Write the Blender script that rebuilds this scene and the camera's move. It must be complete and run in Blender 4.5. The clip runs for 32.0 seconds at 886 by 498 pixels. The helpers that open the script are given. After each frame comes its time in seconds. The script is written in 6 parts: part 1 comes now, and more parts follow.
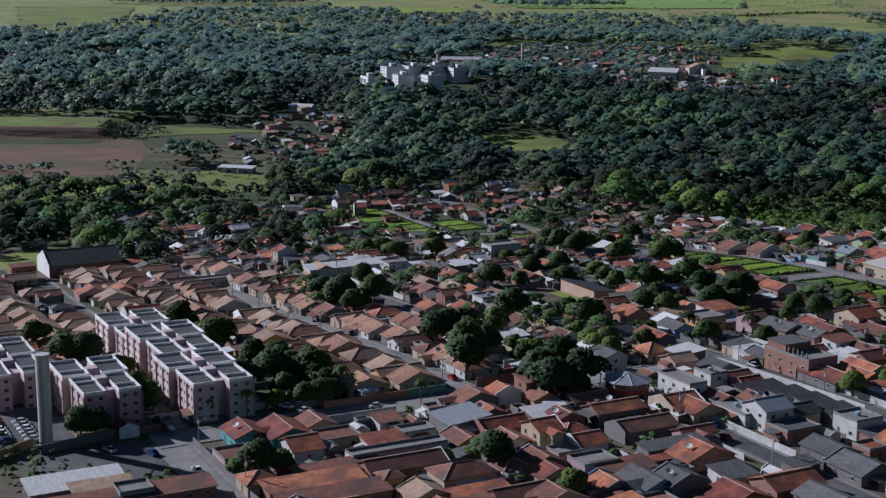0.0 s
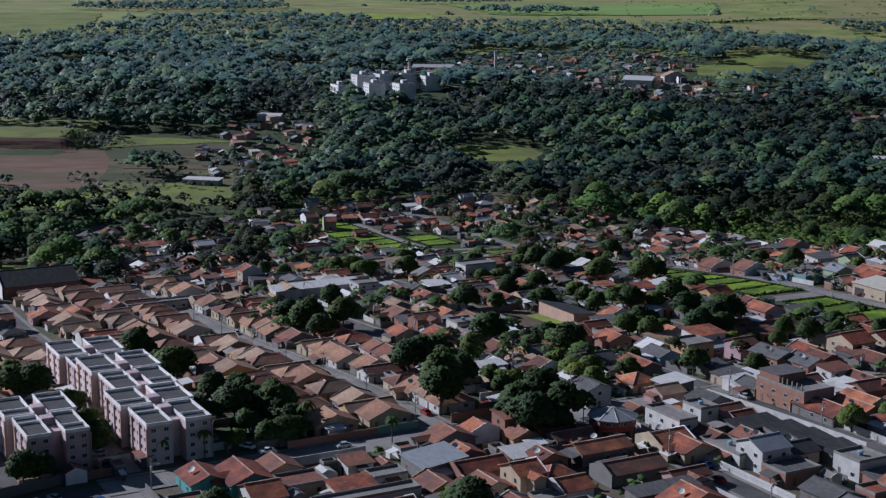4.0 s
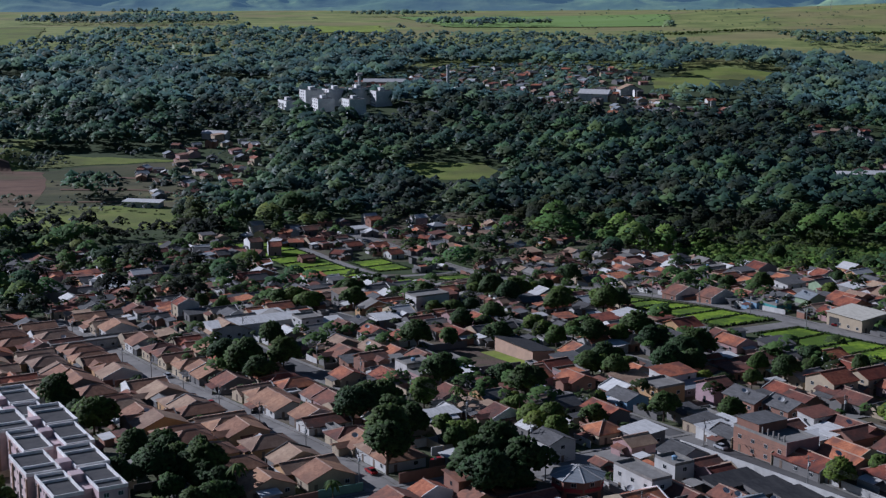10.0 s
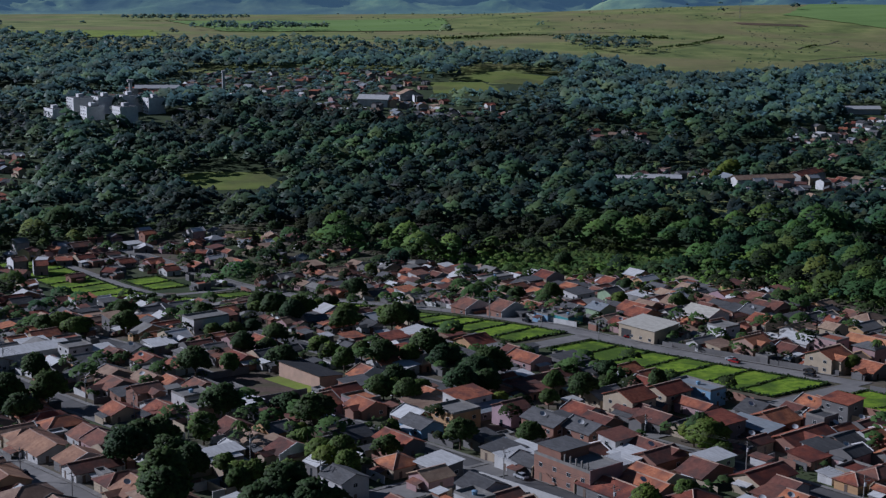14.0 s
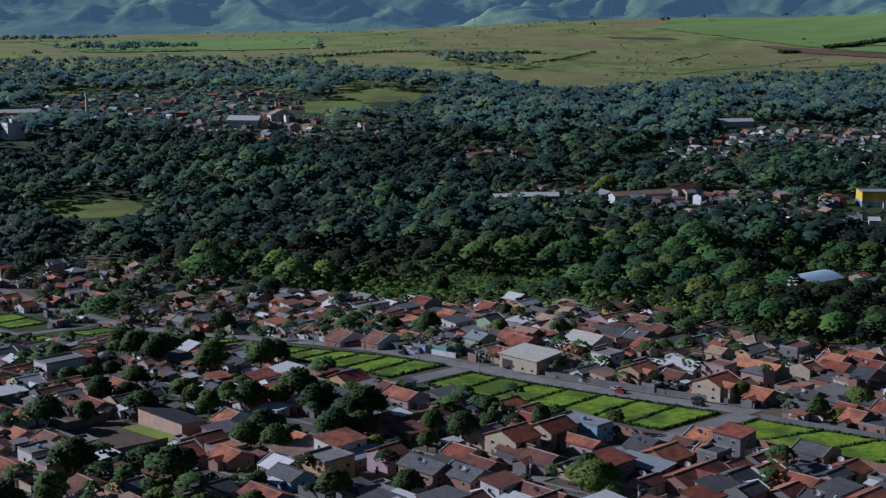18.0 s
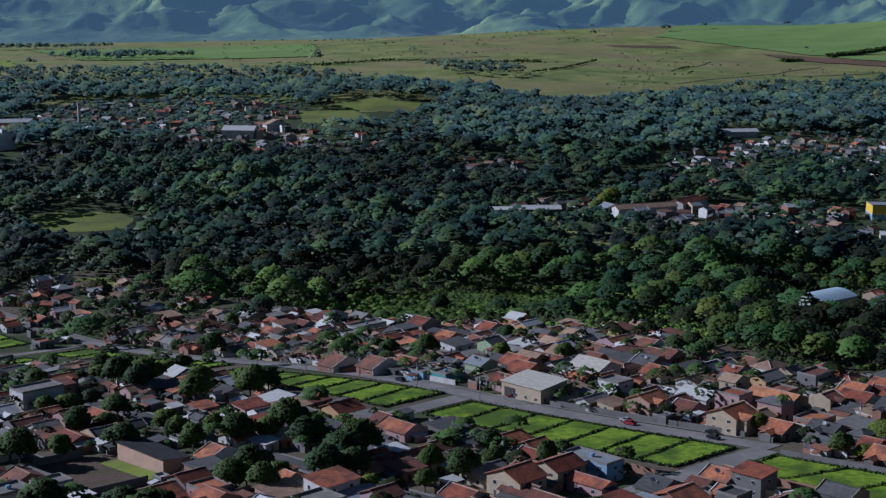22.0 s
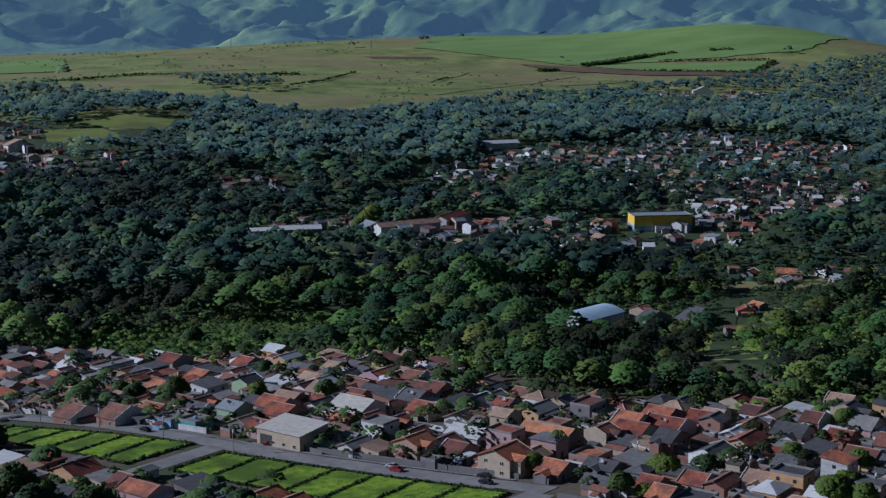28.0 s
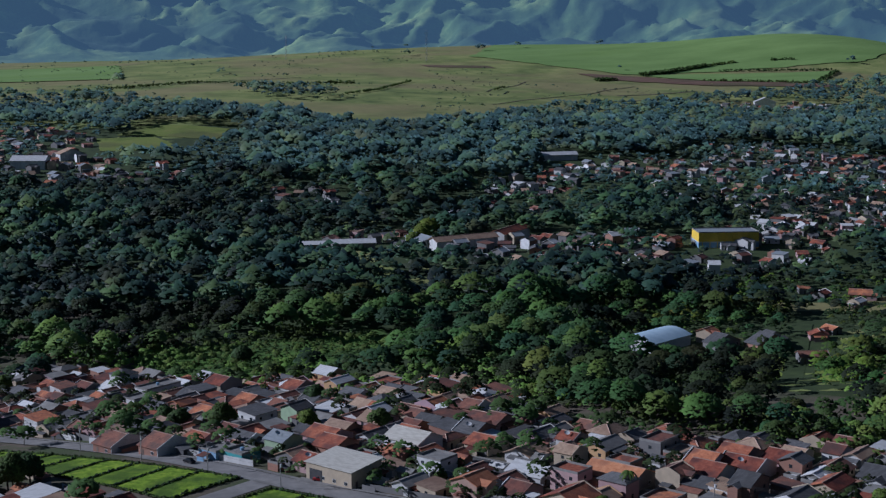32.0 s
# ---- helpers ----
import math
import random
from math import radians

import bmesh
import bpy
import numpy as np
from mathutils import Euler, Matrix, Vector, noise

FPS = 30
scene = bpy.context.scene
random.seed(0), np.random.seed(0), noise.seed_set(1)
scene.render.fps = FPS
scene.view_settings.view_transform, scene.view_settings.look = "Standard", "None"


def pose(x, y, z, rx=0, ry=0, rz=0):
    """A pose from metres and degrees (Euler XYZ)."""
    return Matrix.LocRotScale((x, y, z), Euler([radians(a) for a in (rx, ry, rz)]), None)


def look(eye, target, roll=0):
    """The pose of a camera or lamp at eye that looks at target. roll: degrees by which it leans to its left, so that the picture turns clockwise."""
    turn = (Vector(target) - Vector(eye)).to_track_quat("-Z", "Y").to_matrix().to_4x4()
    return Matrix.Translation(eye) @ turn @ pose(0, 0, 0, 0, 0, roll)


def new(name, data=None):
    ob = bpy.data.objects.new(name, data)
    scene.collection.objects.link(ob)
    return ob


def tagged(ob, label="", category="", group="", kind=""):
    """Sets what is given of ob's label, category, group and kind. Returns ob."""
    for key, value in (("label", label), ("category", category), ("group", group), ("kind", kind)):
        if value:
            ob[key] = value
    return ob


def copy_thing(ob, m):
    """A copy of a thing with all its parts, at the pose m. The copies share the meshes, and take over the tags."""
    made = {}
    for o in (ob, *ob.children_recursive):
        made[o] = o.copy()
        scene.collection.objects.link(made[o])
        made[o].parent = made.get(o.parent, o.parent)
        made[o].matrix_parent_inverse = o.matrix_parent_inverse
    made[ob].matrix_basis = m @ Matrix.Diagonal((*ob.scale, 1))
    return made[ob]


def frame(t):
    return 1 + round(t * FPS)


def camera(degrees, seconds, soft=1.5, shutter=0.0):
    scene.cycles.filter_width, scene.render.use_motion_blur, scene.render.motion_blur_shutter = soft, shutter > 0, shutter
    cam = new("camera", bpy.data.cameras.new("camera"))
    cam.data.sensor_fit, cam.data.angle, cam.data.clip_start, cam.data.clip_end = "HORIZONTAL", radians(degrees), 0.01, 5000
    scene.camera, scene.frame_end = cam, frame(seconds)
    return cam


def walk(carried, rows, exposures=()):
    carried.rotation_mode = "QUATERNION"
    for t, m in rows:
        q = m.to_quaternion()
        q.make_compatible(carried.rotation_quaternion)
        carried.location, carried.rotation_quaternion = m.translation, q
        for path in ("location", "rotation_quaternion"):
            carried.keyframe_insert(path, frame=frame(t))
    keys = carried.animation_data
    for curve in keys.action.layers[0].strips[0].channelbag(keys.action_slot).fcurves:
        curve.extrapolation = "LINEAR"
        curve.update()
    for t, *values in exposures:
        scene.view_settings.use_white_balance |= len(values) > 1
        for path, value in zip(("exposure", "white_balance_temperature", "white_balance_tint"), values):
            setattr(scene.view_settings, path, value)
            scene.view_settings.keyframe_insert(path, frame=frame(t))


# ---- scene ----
FOV = 33.547
cam = camera(FOV, 32.0, soft=1.35)
PATH = [
    (0.0, -0.00, 0.00, 129.87, -11.468, -0.000, 0.209),
    (0.5, -0.02, 3.44, 130.16, -11.451, 0.121, 0.224),
    (1.0, -0.10, 7.01, 130.30, -11.429, 0.264, 0.236),
    (1.5, -0.29, 10.63, 130.10, -11.386, 0.421, 0.203),
    (2.0, -0.25, 14.11, 130.06, -11.347, 0.532, 0.231),
    (2.5, -0.16, 17.44, 130.22, -11.337, 0.667, 0.263),
    (3.0, -0.25, 20.77, 130.24, -11.287, 0.853, 0.289),
    (3.5, -0.20, 24.26, 130.18, -11.263, 0.988, 0.292),
    (4.0, -0.10, 27.74, 130.13, -11.248, 1.110, 0.279),
    (4.5, -0.00, 31.21, 130.08, -11.234, 1.216, 0.266),
    (5.0, 0.10, 34.69, 130.03, -11.219, 1.320, 0.252),
    (5.5, 0.20, 38.17, 129.97, -11.204, 1.434, 0.239),
    (6.0, 0.51, 41.59, 130.04, -11.153, 1.557, 0.281),
    (6.5, 0.78, 44.79, 129.94, -11.096, 1.725, 0.293),
    (7.0, 1.02, 47.89, 129.76, -11.026, 1.903, 0.289),
    (7.5, 1.21, 50.94, 129.84, -10.992, 2.144, 0.245),
    (8.0, 1.54, 54.07, 129.96, -10.966, 2.318, 0.177),
    (8.5, 2.01, 57.37, 129.85, -10.906, 2.520, 0.133),
    (9.0, 2.50, 60.62, 129.86, -10.861, 2.696, 0.096),
    (9.5, 2.85, 63.93, 129.88, -10.820, 2.844, 0.005),
    (10.0, 3.16, 67.25, 129.83, -10.788, 2.886, 0.059),
    (10.5, 3.31, 70.68, 129.75, -10.737, 2.966, 0.091),
    (11.0, 3.45, 74.28, 129.69, -10.716, 3.044, 0.084),
    (11.5, 3.60, 78.00, 129.71, -10.700, 3.071, 0.123),
    (12.0, 3.89, 81.52, 129.67, -10.649, 3.160, 0.128),
    (12.5, 3.98, 84.89, 129.62, -10.635, 4.710, 0.201),
    (13.0, 4.14, 88.15, 129.65, -10.633, 6.539, 0.297),
    (13.5, 4.51, 91.40, 129.61, -10.630, 8.670, 0.304),
    (14.0, 5.22, 94.56, 129.55, -10.614, 11.556, 0.385),
    (14.5, 6.05, 97.72, 129.55, -10.601, 13.861, 0.372),
    (15.0, 7.14, 100.85, 129.59, -10.595, 15.453, 0.282),
    (15.5, 8.26, 103.97, 129.57, -10.569, 16.675, 0.203),
    (16.0, 9.38, 107.37, 129.57, -10.445, 17.317, 0.112),
    (16.5, 10.50, 110.76, 129.57, -10.322, 17.137, 0.021),
    (17.0, 11.61, 114.16, 129.57, -10.198, 16.646, -0.069),
    (17.5, 12.73, 117.56, 129.57, -10.075, 16.354, -0.160),
    (18.0, 14.04, 120.76, 129.45, -9.973, 16.332, -0.197),
    (18.5, 15.13, 124.12, 129.48, -9.942, 16.320, -0.205),
    (19.0, 16.12, 127.47, 129.47, -9.859, 16.264, -0.208),
    (19.5, 17.08, 130.88, 129.42, -9.834, 16.276, -0.181),
    (20.0, 18.08, 134.26, 129.46, -9.837, 16.247, -0.159),
    (20.5, 19.14, 137.60, 129.51, -9.827, 16.243, -0.169),
    (21.0, 20.09, 140.84, 129.47, -9.772, 16.276, -0.177),
    (21.5, 21.06, 144.04, 129.41, -9.714, 16.261, -0.213),
    (22.0, 21.88, 147.25, 129.50, -9.680, 16.367, -0.169),
    (22.5, 22.85, 150.17, 129.54, -9.679, 18.289, -0.161),
    (23.0, 23.78, 153.18, 129.58, -9.680, 20.180, -0.107),
    (23.5, 25.06, 156.15, 129.61, -9.644, 21.494, -0.189),
    (24.0, 26.43, 159.17, 129.65, -9.647, 22.886, -0.249),
    (24.5, 27.80, 162.16, 129.67, -9.637, 25.337, -0.167),
    (25.0, 29.16, 165.00, 129.60, -9.630, 27.257, -0.141),
    (25.5, 30.51, 167.86, 129.60, -9.607, 28.620, -0.150),
    (26.0, 32.24, 170.68, 129.64, -9.540, 29.210, -0.207),
    (26.5, 33.97, 173.49, 129.67, -9.473, 28.650, -0.263),
    (27.0, 35.69, 176.30, 129.70, -9.406, 27.530, -0.319),
    (27.5, 37.42, 179.12, 129.73, -9.339, 26.445, -0.376),
    (28.0, 39.01, 182.10, 129.72, -9.299, 25.573, -0.428),
    (28.5, 40.43, 185.30, 129.77, -9.259, 24.880, -0.406),
    (29.0, 41.67, 188.53, 129.77, -9.211, 24.511, -0.384),
    (29.5, 42.78, 191.78, 129.90, -9.182, 24.203, -0.332),
    (30.0, 43.70, 195.00, 129.92, -9.147, 23.956, -0.266),
    (30.5, 44.93, 198.28, 130.01, -9.110, 23.801, -0.288),
    (31.0, 46.21, 201.81, 130.12, -9.089, 23.694, -0.271),
    (31.5, 47.49, 205.37, 130.12, -9.022, 23.533, -0.251),
    (32.0, 48.76, 208.90, 130.06, -8.976, 23.476, -0.265),
]
walk(cam, [(t, pose(x, y, z, 90 + p, 0, -yaw) @ pose(0, 0, 0, 0, 0, roll)) for t, x, y, z, p, yaw, roll in PATH],
     [(0.0, 0.08, 4900.0, 21.0), (9.0, -0.04, 4840.0, 21.0), (12.0, -0.12, 4800.0, 21.0), (13.8, -0.36, 4770.0, 21.0), (15.2, -0.22, 4750.0, 21.0), (18.0, -0.24, 4730.0, 21.0), (22.0, -0.24, 4700.0, 21.0), (24.0, -0.42, 4680.0, 21.0), (25.2, -0.30, 4670.0, 21.0), (28.0, -0.32, 4640.0, 21.0), (32.0, -0.31, 4640.0, 21.0)])

# ---- light ----
SUN_AZ, SUN_EL = radians(-62), radians(26.5)
world = bpy.data.worlds.new("world")
scene.world = world
world.use_nodes = True
wn = world.node_tree
sky = wn.nodes.new("ShaderNodeTexSky")
sky.sky_type = "NISHITA"
sky.sun_disc = False
sky.sun_elevation, sky.sun_rotation = SUN_EL, SUN_AZ % (2 * math.pi)
sky.air_density, sky.dust_density, sky.ozone_density = 1.6, 0.6, 4.0
wn.links.new(sky.outputs[0], wn.nodes["Background"].inputs[0])
wn.nodes["Background"].inputs[1].default_value = 0.021
sun = new("sun", bpy.data.lights.new("sun", "SUN"))
sun.data.energy, sun.data.angle, sun.data.color = 5.0, radians(0.6), (1.0, 0.89, 0.72)
sun.matrix_world = look((0, 0, 0), (-math.sin(SUN_AZ) * math.cos(SUN_EL), -math.cos(SUN_AZ) * math.cos(SUN_EL), -math.sin(SUN_EL)))

# ---- materials ----
rng = random.Random(7)


def material(name, stops, scale=1.0, rough=0.85, detail=6, bump=0.0, bump_scale=None, spread=0.0, second=None, metal=0.0, stretch=(1, 1, 1), island=0.0, world_space=False, translucent=0.0, tone=False, species=(), gloss=0.25, haze_sheen=0.0, by_object=False):
    """A node material: colours in stops mixed by noise, an optional second coarse layer (colour, scale, amount),
    value spread by object or island, and fine relief."""
    m = bpy.data.materials.new(name)
    m.use_nodes = True
    n, l = m.node_tree.nodes, m.node_tree.links
    bsdf = n["Principled BSDF"]
    tc = n.new("ShaderNodeTexCoord")
    mp = n.new("ShaderNodeMapping")
    mp.inputs["Scale"].default_value = stretch
    if world_space:
        geo = n.new("ShaderNodeNewGeometry")
        l.new(geo.outputs["Position"], mp.inputs[0])
    else:
        l.new(tc.outputs["Object"], mp.inputs[0])
    noise_node = n.new("ShaderNodeTexNoise")
    noise_node.inputs["Scale"].default_value, noise_node.inputs["Detail"].default_value = scale, detail
    noise_node.inputs["Roughness"].default_value = 0.65
    l.new(mp.outputs[0], noise_node.inputs[0])
    ramp = n.new("ShaderNodeValToRGB")
    cr = ramp.color_ramp
    cr.elements[0].position, cr.elements[1].position = 0.3, 0.7
    cr.elements[0].color, cr.elements[1].color = (*stops[0], 1), (*stops[-1], 1)
    for i, c in enumerate(stops[1:-1]):
        cr.elements.new(0.3 + 0.4 * (i + 1) / (len(stops) - 1)).color = (*c, 1)
    l.new(noise_node.outputs[0], ramp.inputs[0])
    out = ramp.outputs[0]
    if second:
        colour, sc, amount = second
        n2 = n.new("ShaderNodeTexNoise")
        n2.inputs["Scale"].default_value, n2.inputs["Detail"].default_value = sc, 3
        l.new(mp.outputs[0], n2.inputs[0])
        mr = n.new("ShaderNodeMapRange")
        mr.inputs[1].default_value, mr.inputs[2].default_value, mr.inputs[4].default_value = 0.45, 0.62, amount
        l.new(n2.outputs[0], mr.inputs[0])
        mix = n.new("ShaderNodeMixRGB")
        l.new(mr.outputs[0], mix.inputs[0])
        l.new(out, mix.inputs[1])
        mix.inputs[2].default_value = (*colour, 1)
        out = mix.outputs[0]
    if species:
        kind_node = n.new("ShaderNodeObjectInfo" if by_object else "ShaderNodeAttribute")
        if not by_object:
            kind_node.attribute_name = "species"
        sr = n.new("ShaderNodeValToRGB")
        e = sr.color_ramp.elements
        e[0].position, e[1].position = 0.0, 1.0
        e[0].color, e[1].color = (*species[0], 1), (*species[-1], 1)
        for i, c in enumerate(species[1:-1]):
            e.new((i + 1) / (len(species) - 1)).color = (*c, 1)
        l.new(kind_node.outputs["Random" if by_object else "Fac"], sr.inputs[0])
        tint = n.new("ShaderNodeMixRGB")
        tint.blend_type = "MULTIPLY"
        tint.inputs[0].default_value = 1.0
        l.new(out, tint.inputs[1])
        l.new(sr.outputs[0], tint.inputs[2])
        out = tint.outputs[0]
    if spread or island:
        if tone:
            at_node = n.new("ShaderNodeAttribute")
            at_node.attribute_name = "tone"
            src = at_node.outputs["Fac"]
        elif island:
            src = n.new("ShaderNodeNewGeometry").outputs["Random Per Island"]
        else:
            add = n.new("ShaderNodeMath")
            add.operation = "ADD"
            l.new(n.new("ShaderNodeObjectInfo").outputs["Random"], add.inputs[0])
            l.new(n.new("ShaderNodeNewGeometry").outputs["Random Per Island"], add.inputs[1])
            fr = n.new("ShaderNodeMath")
            fr.operation = "FRACT"
            l.new(add.outputs[0], fr.inputs[0])
            src = fr.outputs[0]
        k = island or spread
        v = n.new("ShaderNodeMapRange")
        v.inputs[3].default_value, v.inputs[4].default_value = 1 - k, 1 + k
        l.new(src, v.inputs[0])
        h = n.new("ShaderNodeMath")
        h.operation = "MULTIPLY_ADD"
        l.new(src, h.inputs[0])
        h.inputs[1].default_value, h.inputs[2].default_value = 0.05 * k, 0.5 - 0.025 * k
        hsv = n.new("ShaderNodeHueSaturation")
        l.new(h.outputs[0], hsv.inputs["Hue"])
        l.new(v.outputs[0], hsv.inputs["Value"])
        l.new(out, hsv.inputs["Color"])
        out = hsv.outputs[0]
    l.new(out, bsdf.inputs["Base Color"])
    bsdf.inputs["Roughness"].default_value = rough
    bsdf.inputs["Metallic"].default_value = metal
    bsdf.inputs["Specular IOR Level"].default_value = gloss
    # blue-green sheen veils distant crowns in place of aerial haze
    if haze_sheen:
        bsdf.inputs["Sheen Weight"].default_value, bsdf.inputs["Sheen Roughness"].default_value = haze_sheen, 0.5
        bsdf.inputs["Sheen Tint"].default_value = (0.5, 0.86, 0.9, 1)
    if bump:
        n3 = n.new("ShaderNodeTexNoise")
        n3.inputs["Scale"].default_value, n3.inputs["Detail"].default_value = bump_scale or scale * 2, 4
        l.new(mp.outputs[0], n3.inputs[0])
        b = n.new("ShaderNodeBump")
        b.inputs["Strength"].default_value, b.inputs["Distance"].default_value = 0.8, bump
        l.new(n3.outputs[0], b.inputs["Height"])
        l.new(b.outputs[0], bsdf.inputs["Normal"])
    if translucent:
        tr = n.new("ShaderNodeBsdfTranslucent")
        l.new(out, tr.inputs[0])
        ms = n.new("ShaderNodeMixShader")
        ms.inputs[0].default_value = translucent
        l.new(bsdf.outputs[0], ms.inputs[1])
        l.new(tr.outputs[0], ms.inputs[2])
        l.new(ms.outputs[0], n["Material Output"].inputs[0])
    return m


M = {}
GARDEN = [(0.7, 0.85, 0.9), (0.9, 1.0, 0.9), (1.05, 1.05, 0.8), (1.45, 1.35, 0.85), (0.8, 0.9, 0.8), (1.7, 1.5, 0.9)]
SPECIES = [(0.30, 0.42, 0.55), (0.45, 0.55, 0.6), (0.62, 0.70, 0.6), (0.85, 0.88, 0.6), (1.25, 1.12, 0.6), (1.6, 1.3, 0.7), (1.3, 0.9, 0.6)]
M["pasture"] = material("pasture", [(0.09, 0.125, 0.03), (0.205, 0.24, 0.062), (0.33, 0.33, 0.105)], 0.014, 0.95, 15, bump=2.5, bump_scale=0.035, second=((0.25, 0.21, 0.09), 0.0055, 0.7), world_space=True)
M["soil"] = material("soil", [(0.07, 0.055, 0.04), (0.13, 0.105, 0.075), (0.075, 0.08, 0.035)], 0.09, 0.95, 8, bump=0.2, bump_scale=1.0, second=((0.05, 0.075, 0.022), 0.03, 0.8), world_space=True)
M["asphalt"] = material("asphalt", [(0.06, 0.06, 0.061), (0.1, 0.098, 0.094)], 0.25, 0.85, 8, second=((0.19, 0.18, 0.165), 0.04, 0.5), world_space=True)
M["pale_road"] = material("pale_road", [(0.19, 0.18, 0.165), (0.28, 0.265, 0.24)], 0.3, 0.9, 8, second=((0.13, 0.125, 0.115), 0.05, 0.5), world_space=True)
M["concrete"] = material("concrete", [(0.18, 0.17, 0.155), (0.28, 0.27, 0.245)], 0.6, 0.9, 8, second=((0.16, 0.15, 0.13), 0.2, 0.5), world_space=True)
M["dry_soil"] = material("dry_soil", [(0.085, 0.058, 0.042), (0.15, 0.105, 0.078)], 0.5, 0.95, 9, bump=0.25, bump_scale=1.5, second=((0.07, 0.075, 0.03), 0.12, 0.6), world_space=True)
M["slope_grass"] = material("slope_grass", [(0.055, 0.06, 0.028), (0.11, 0.10, 0.048), (0.15, 0.16, 0.045)], 0.05, 0.95, 9, bump=0.6, bump_scale=0.3, second=((0.05, 0.06, 0.022), 0.022, 0.8), world_space=True, stretch=(0.45, 1, 1))
M["crop"] = material("crop", [(0.085, 0.16, 0.01), (0.23, 0.36, 0.015), (0.40, 0.50, 0.04)], 0.4, 0.9, 9, bump=0.45, bump_scale=1.6, second=((0.08, 0.14, 0.015), 0.07, 0.85), world_space=True, translucent=0.2)
M["cane"] = material("cane", [(0.15, 0.24, 0.055), (0.23, 0.34, 0.09)], 0.02, 0.95, 10, bump=0.8, bump_scale=0.12, second=((0.17, 0.27, 0.05), 0.006, 0.7), world_space=True, stretch=(0.35, 1, 1))
M["dry_field"] = material("dry_field", [(0.11, 0.066, 0.044), (0.21, 0.128, 0.082)], 0.08, 0.95, 10, bump=0.8, bump_scale=0.2, second=((0.085, 0.085, 0.035), 0.018, 0.7), world_space=True, stretch=(0.35, 1, 1))
M["grass"] = material("grass", [(0.15, 0.21, 0.02), (0.24, 0.31, 0.035), (0.28, 0.31, 0.06)], 0.06, 0.95, 8, bump=0.3, bump_scale=0.8, second=((0.11, 0.11, 0.04), 0.02, 0.5), world_space=True)
M["dull_grass"] = material("dull_grass", [(0.10, 0.14, 0.02), (0.17, 0.21, 0.035), (0.21, 0.22, 0.05)], 0.05, 0.95, 8, bump=0.4, bump_scale=0.4, second=((0.10, 0.10, 0.035), 0.02, 0.6), world_space=True)
M["scrub"] = material("scrub", [(0.07, 0.14, 0.02), (0.13, 0.23, 0.035)], 0.12, 0.95, 8, bump=0.8, bump_scale=0.5, second=((0.04, 0.07, 0.02), 0.05, 0.6), world_space=True)
M["tile"] = material("roof_tile", [(0.19, 0.06, 0.036), (0.34, 0.115, 0.058), (0.45, 0.18, 0.095)], 0.9, 0.8, 8, bump=0.05, bump_scale=5, spread=0.42, second=((0.12, 0.055, 0.045), 0.22, 0.8))
M["tan_tile"] = material("tan_roof_tile", [(0.22, 0.15, 0.10), (0.34, 0.235, 0.155), (0.43, 0.315, 0.215)], 0.8, 0.8, 8, bump=0.05, bump_scale=5, spread=0.22, second=((0.22, 0.135, 0.09), 0.2, 0.6))
M["ridge"] = material("ridge_tile", [(0.36, 0.24, 0.17), (0.52, 0.38, 0.29)], 0.8, 0.85, 6, spread=0.25, second=((0.25, 0.15, 0.11), 0.3, 0.6))
M["clay_tile"] = material("clay_roof_tile", [(0.20, 0.105, 0.065), (0.33, 0.18, 0.105), (0.42, 0.25, 0.15)], 0.8, 0.8, 8, bump=0.05, bump_scale=5, spread=0.25, second=((0.17, 0.095, 0.065), 0.2, 0.6))
M["old_tile"] = material("old_roof_tile", [(0.13, 0.06, 0.045), (0.21, 0.09, 0.06), (0.26, 0.12, 0.08)], 0.9, 0.85, 8, bump=0.05, bump_scale=5, spread=0.3, second=((0.09, 0.065, 0.055), 0.2, 0.7))
M["fibre"] = material("fibre_cement", [(0.075, 0.075, 0.076), (0.14, 0.137, 0.133)], 0.7, 0.85, 8, bump=0.05, bump_scale=4, spread=0.3, second=((0.07, 0.068, 0.065), 0.25, 0.6), stretch=(1, 3, 1))
M["pale_metal"] = material("pale_roof_sheet", [(0.50, 0.50, 0.48), (0.64, 0.63, 0.60)], 0.5, 0.8, 8, spread=0.12, second=((0.42, 0.41, 0.38), 0.3, 0.6), stretch=(1, 4, 1))
M["cream_metal"] = material("cream_roof_sheet", [(0.48, 0.45, 0.37), (0.60, 0.57, 0.48)], 0.5, 0.6, 8, spread=0.1, second=((0.40, 0.37, 0.30), 0.3, 0.6), stretch=(1, 4, 1))
M["orange_tile"] = material("orange_roof_tile", [(0.36, 0.14, 0.06), (0.50, 0.22, 0.10), (0.58, 0.29, 0.14)], 0.9, 0.8, 8, bump=0.05, bump_scale=5, spread=0.25, second=((0.26, 0.12, 0.07), 0.22, 0.6))
M["dark_sheet"] = material("dark_roof_sheet", [(0.025, 0.025, 0.027), (0.05, 0.05, 0.052)], 0.7, 0.8, 8, spread=0.2, second=((0.07, 0.068, 0.066), 0.25, 0.5), stretch=(1, 3, 1))
M["grey_metal"] = material("grey_roof_sheet", [(0.22, 0.245, 0.255), (0.32, 0.34, 0.35)], 0.4, 0.5, 8, spread=0.12, second=((0.22, 0.23, 0.23), 0.3, 0.6), stretch=(1, 4, 1))
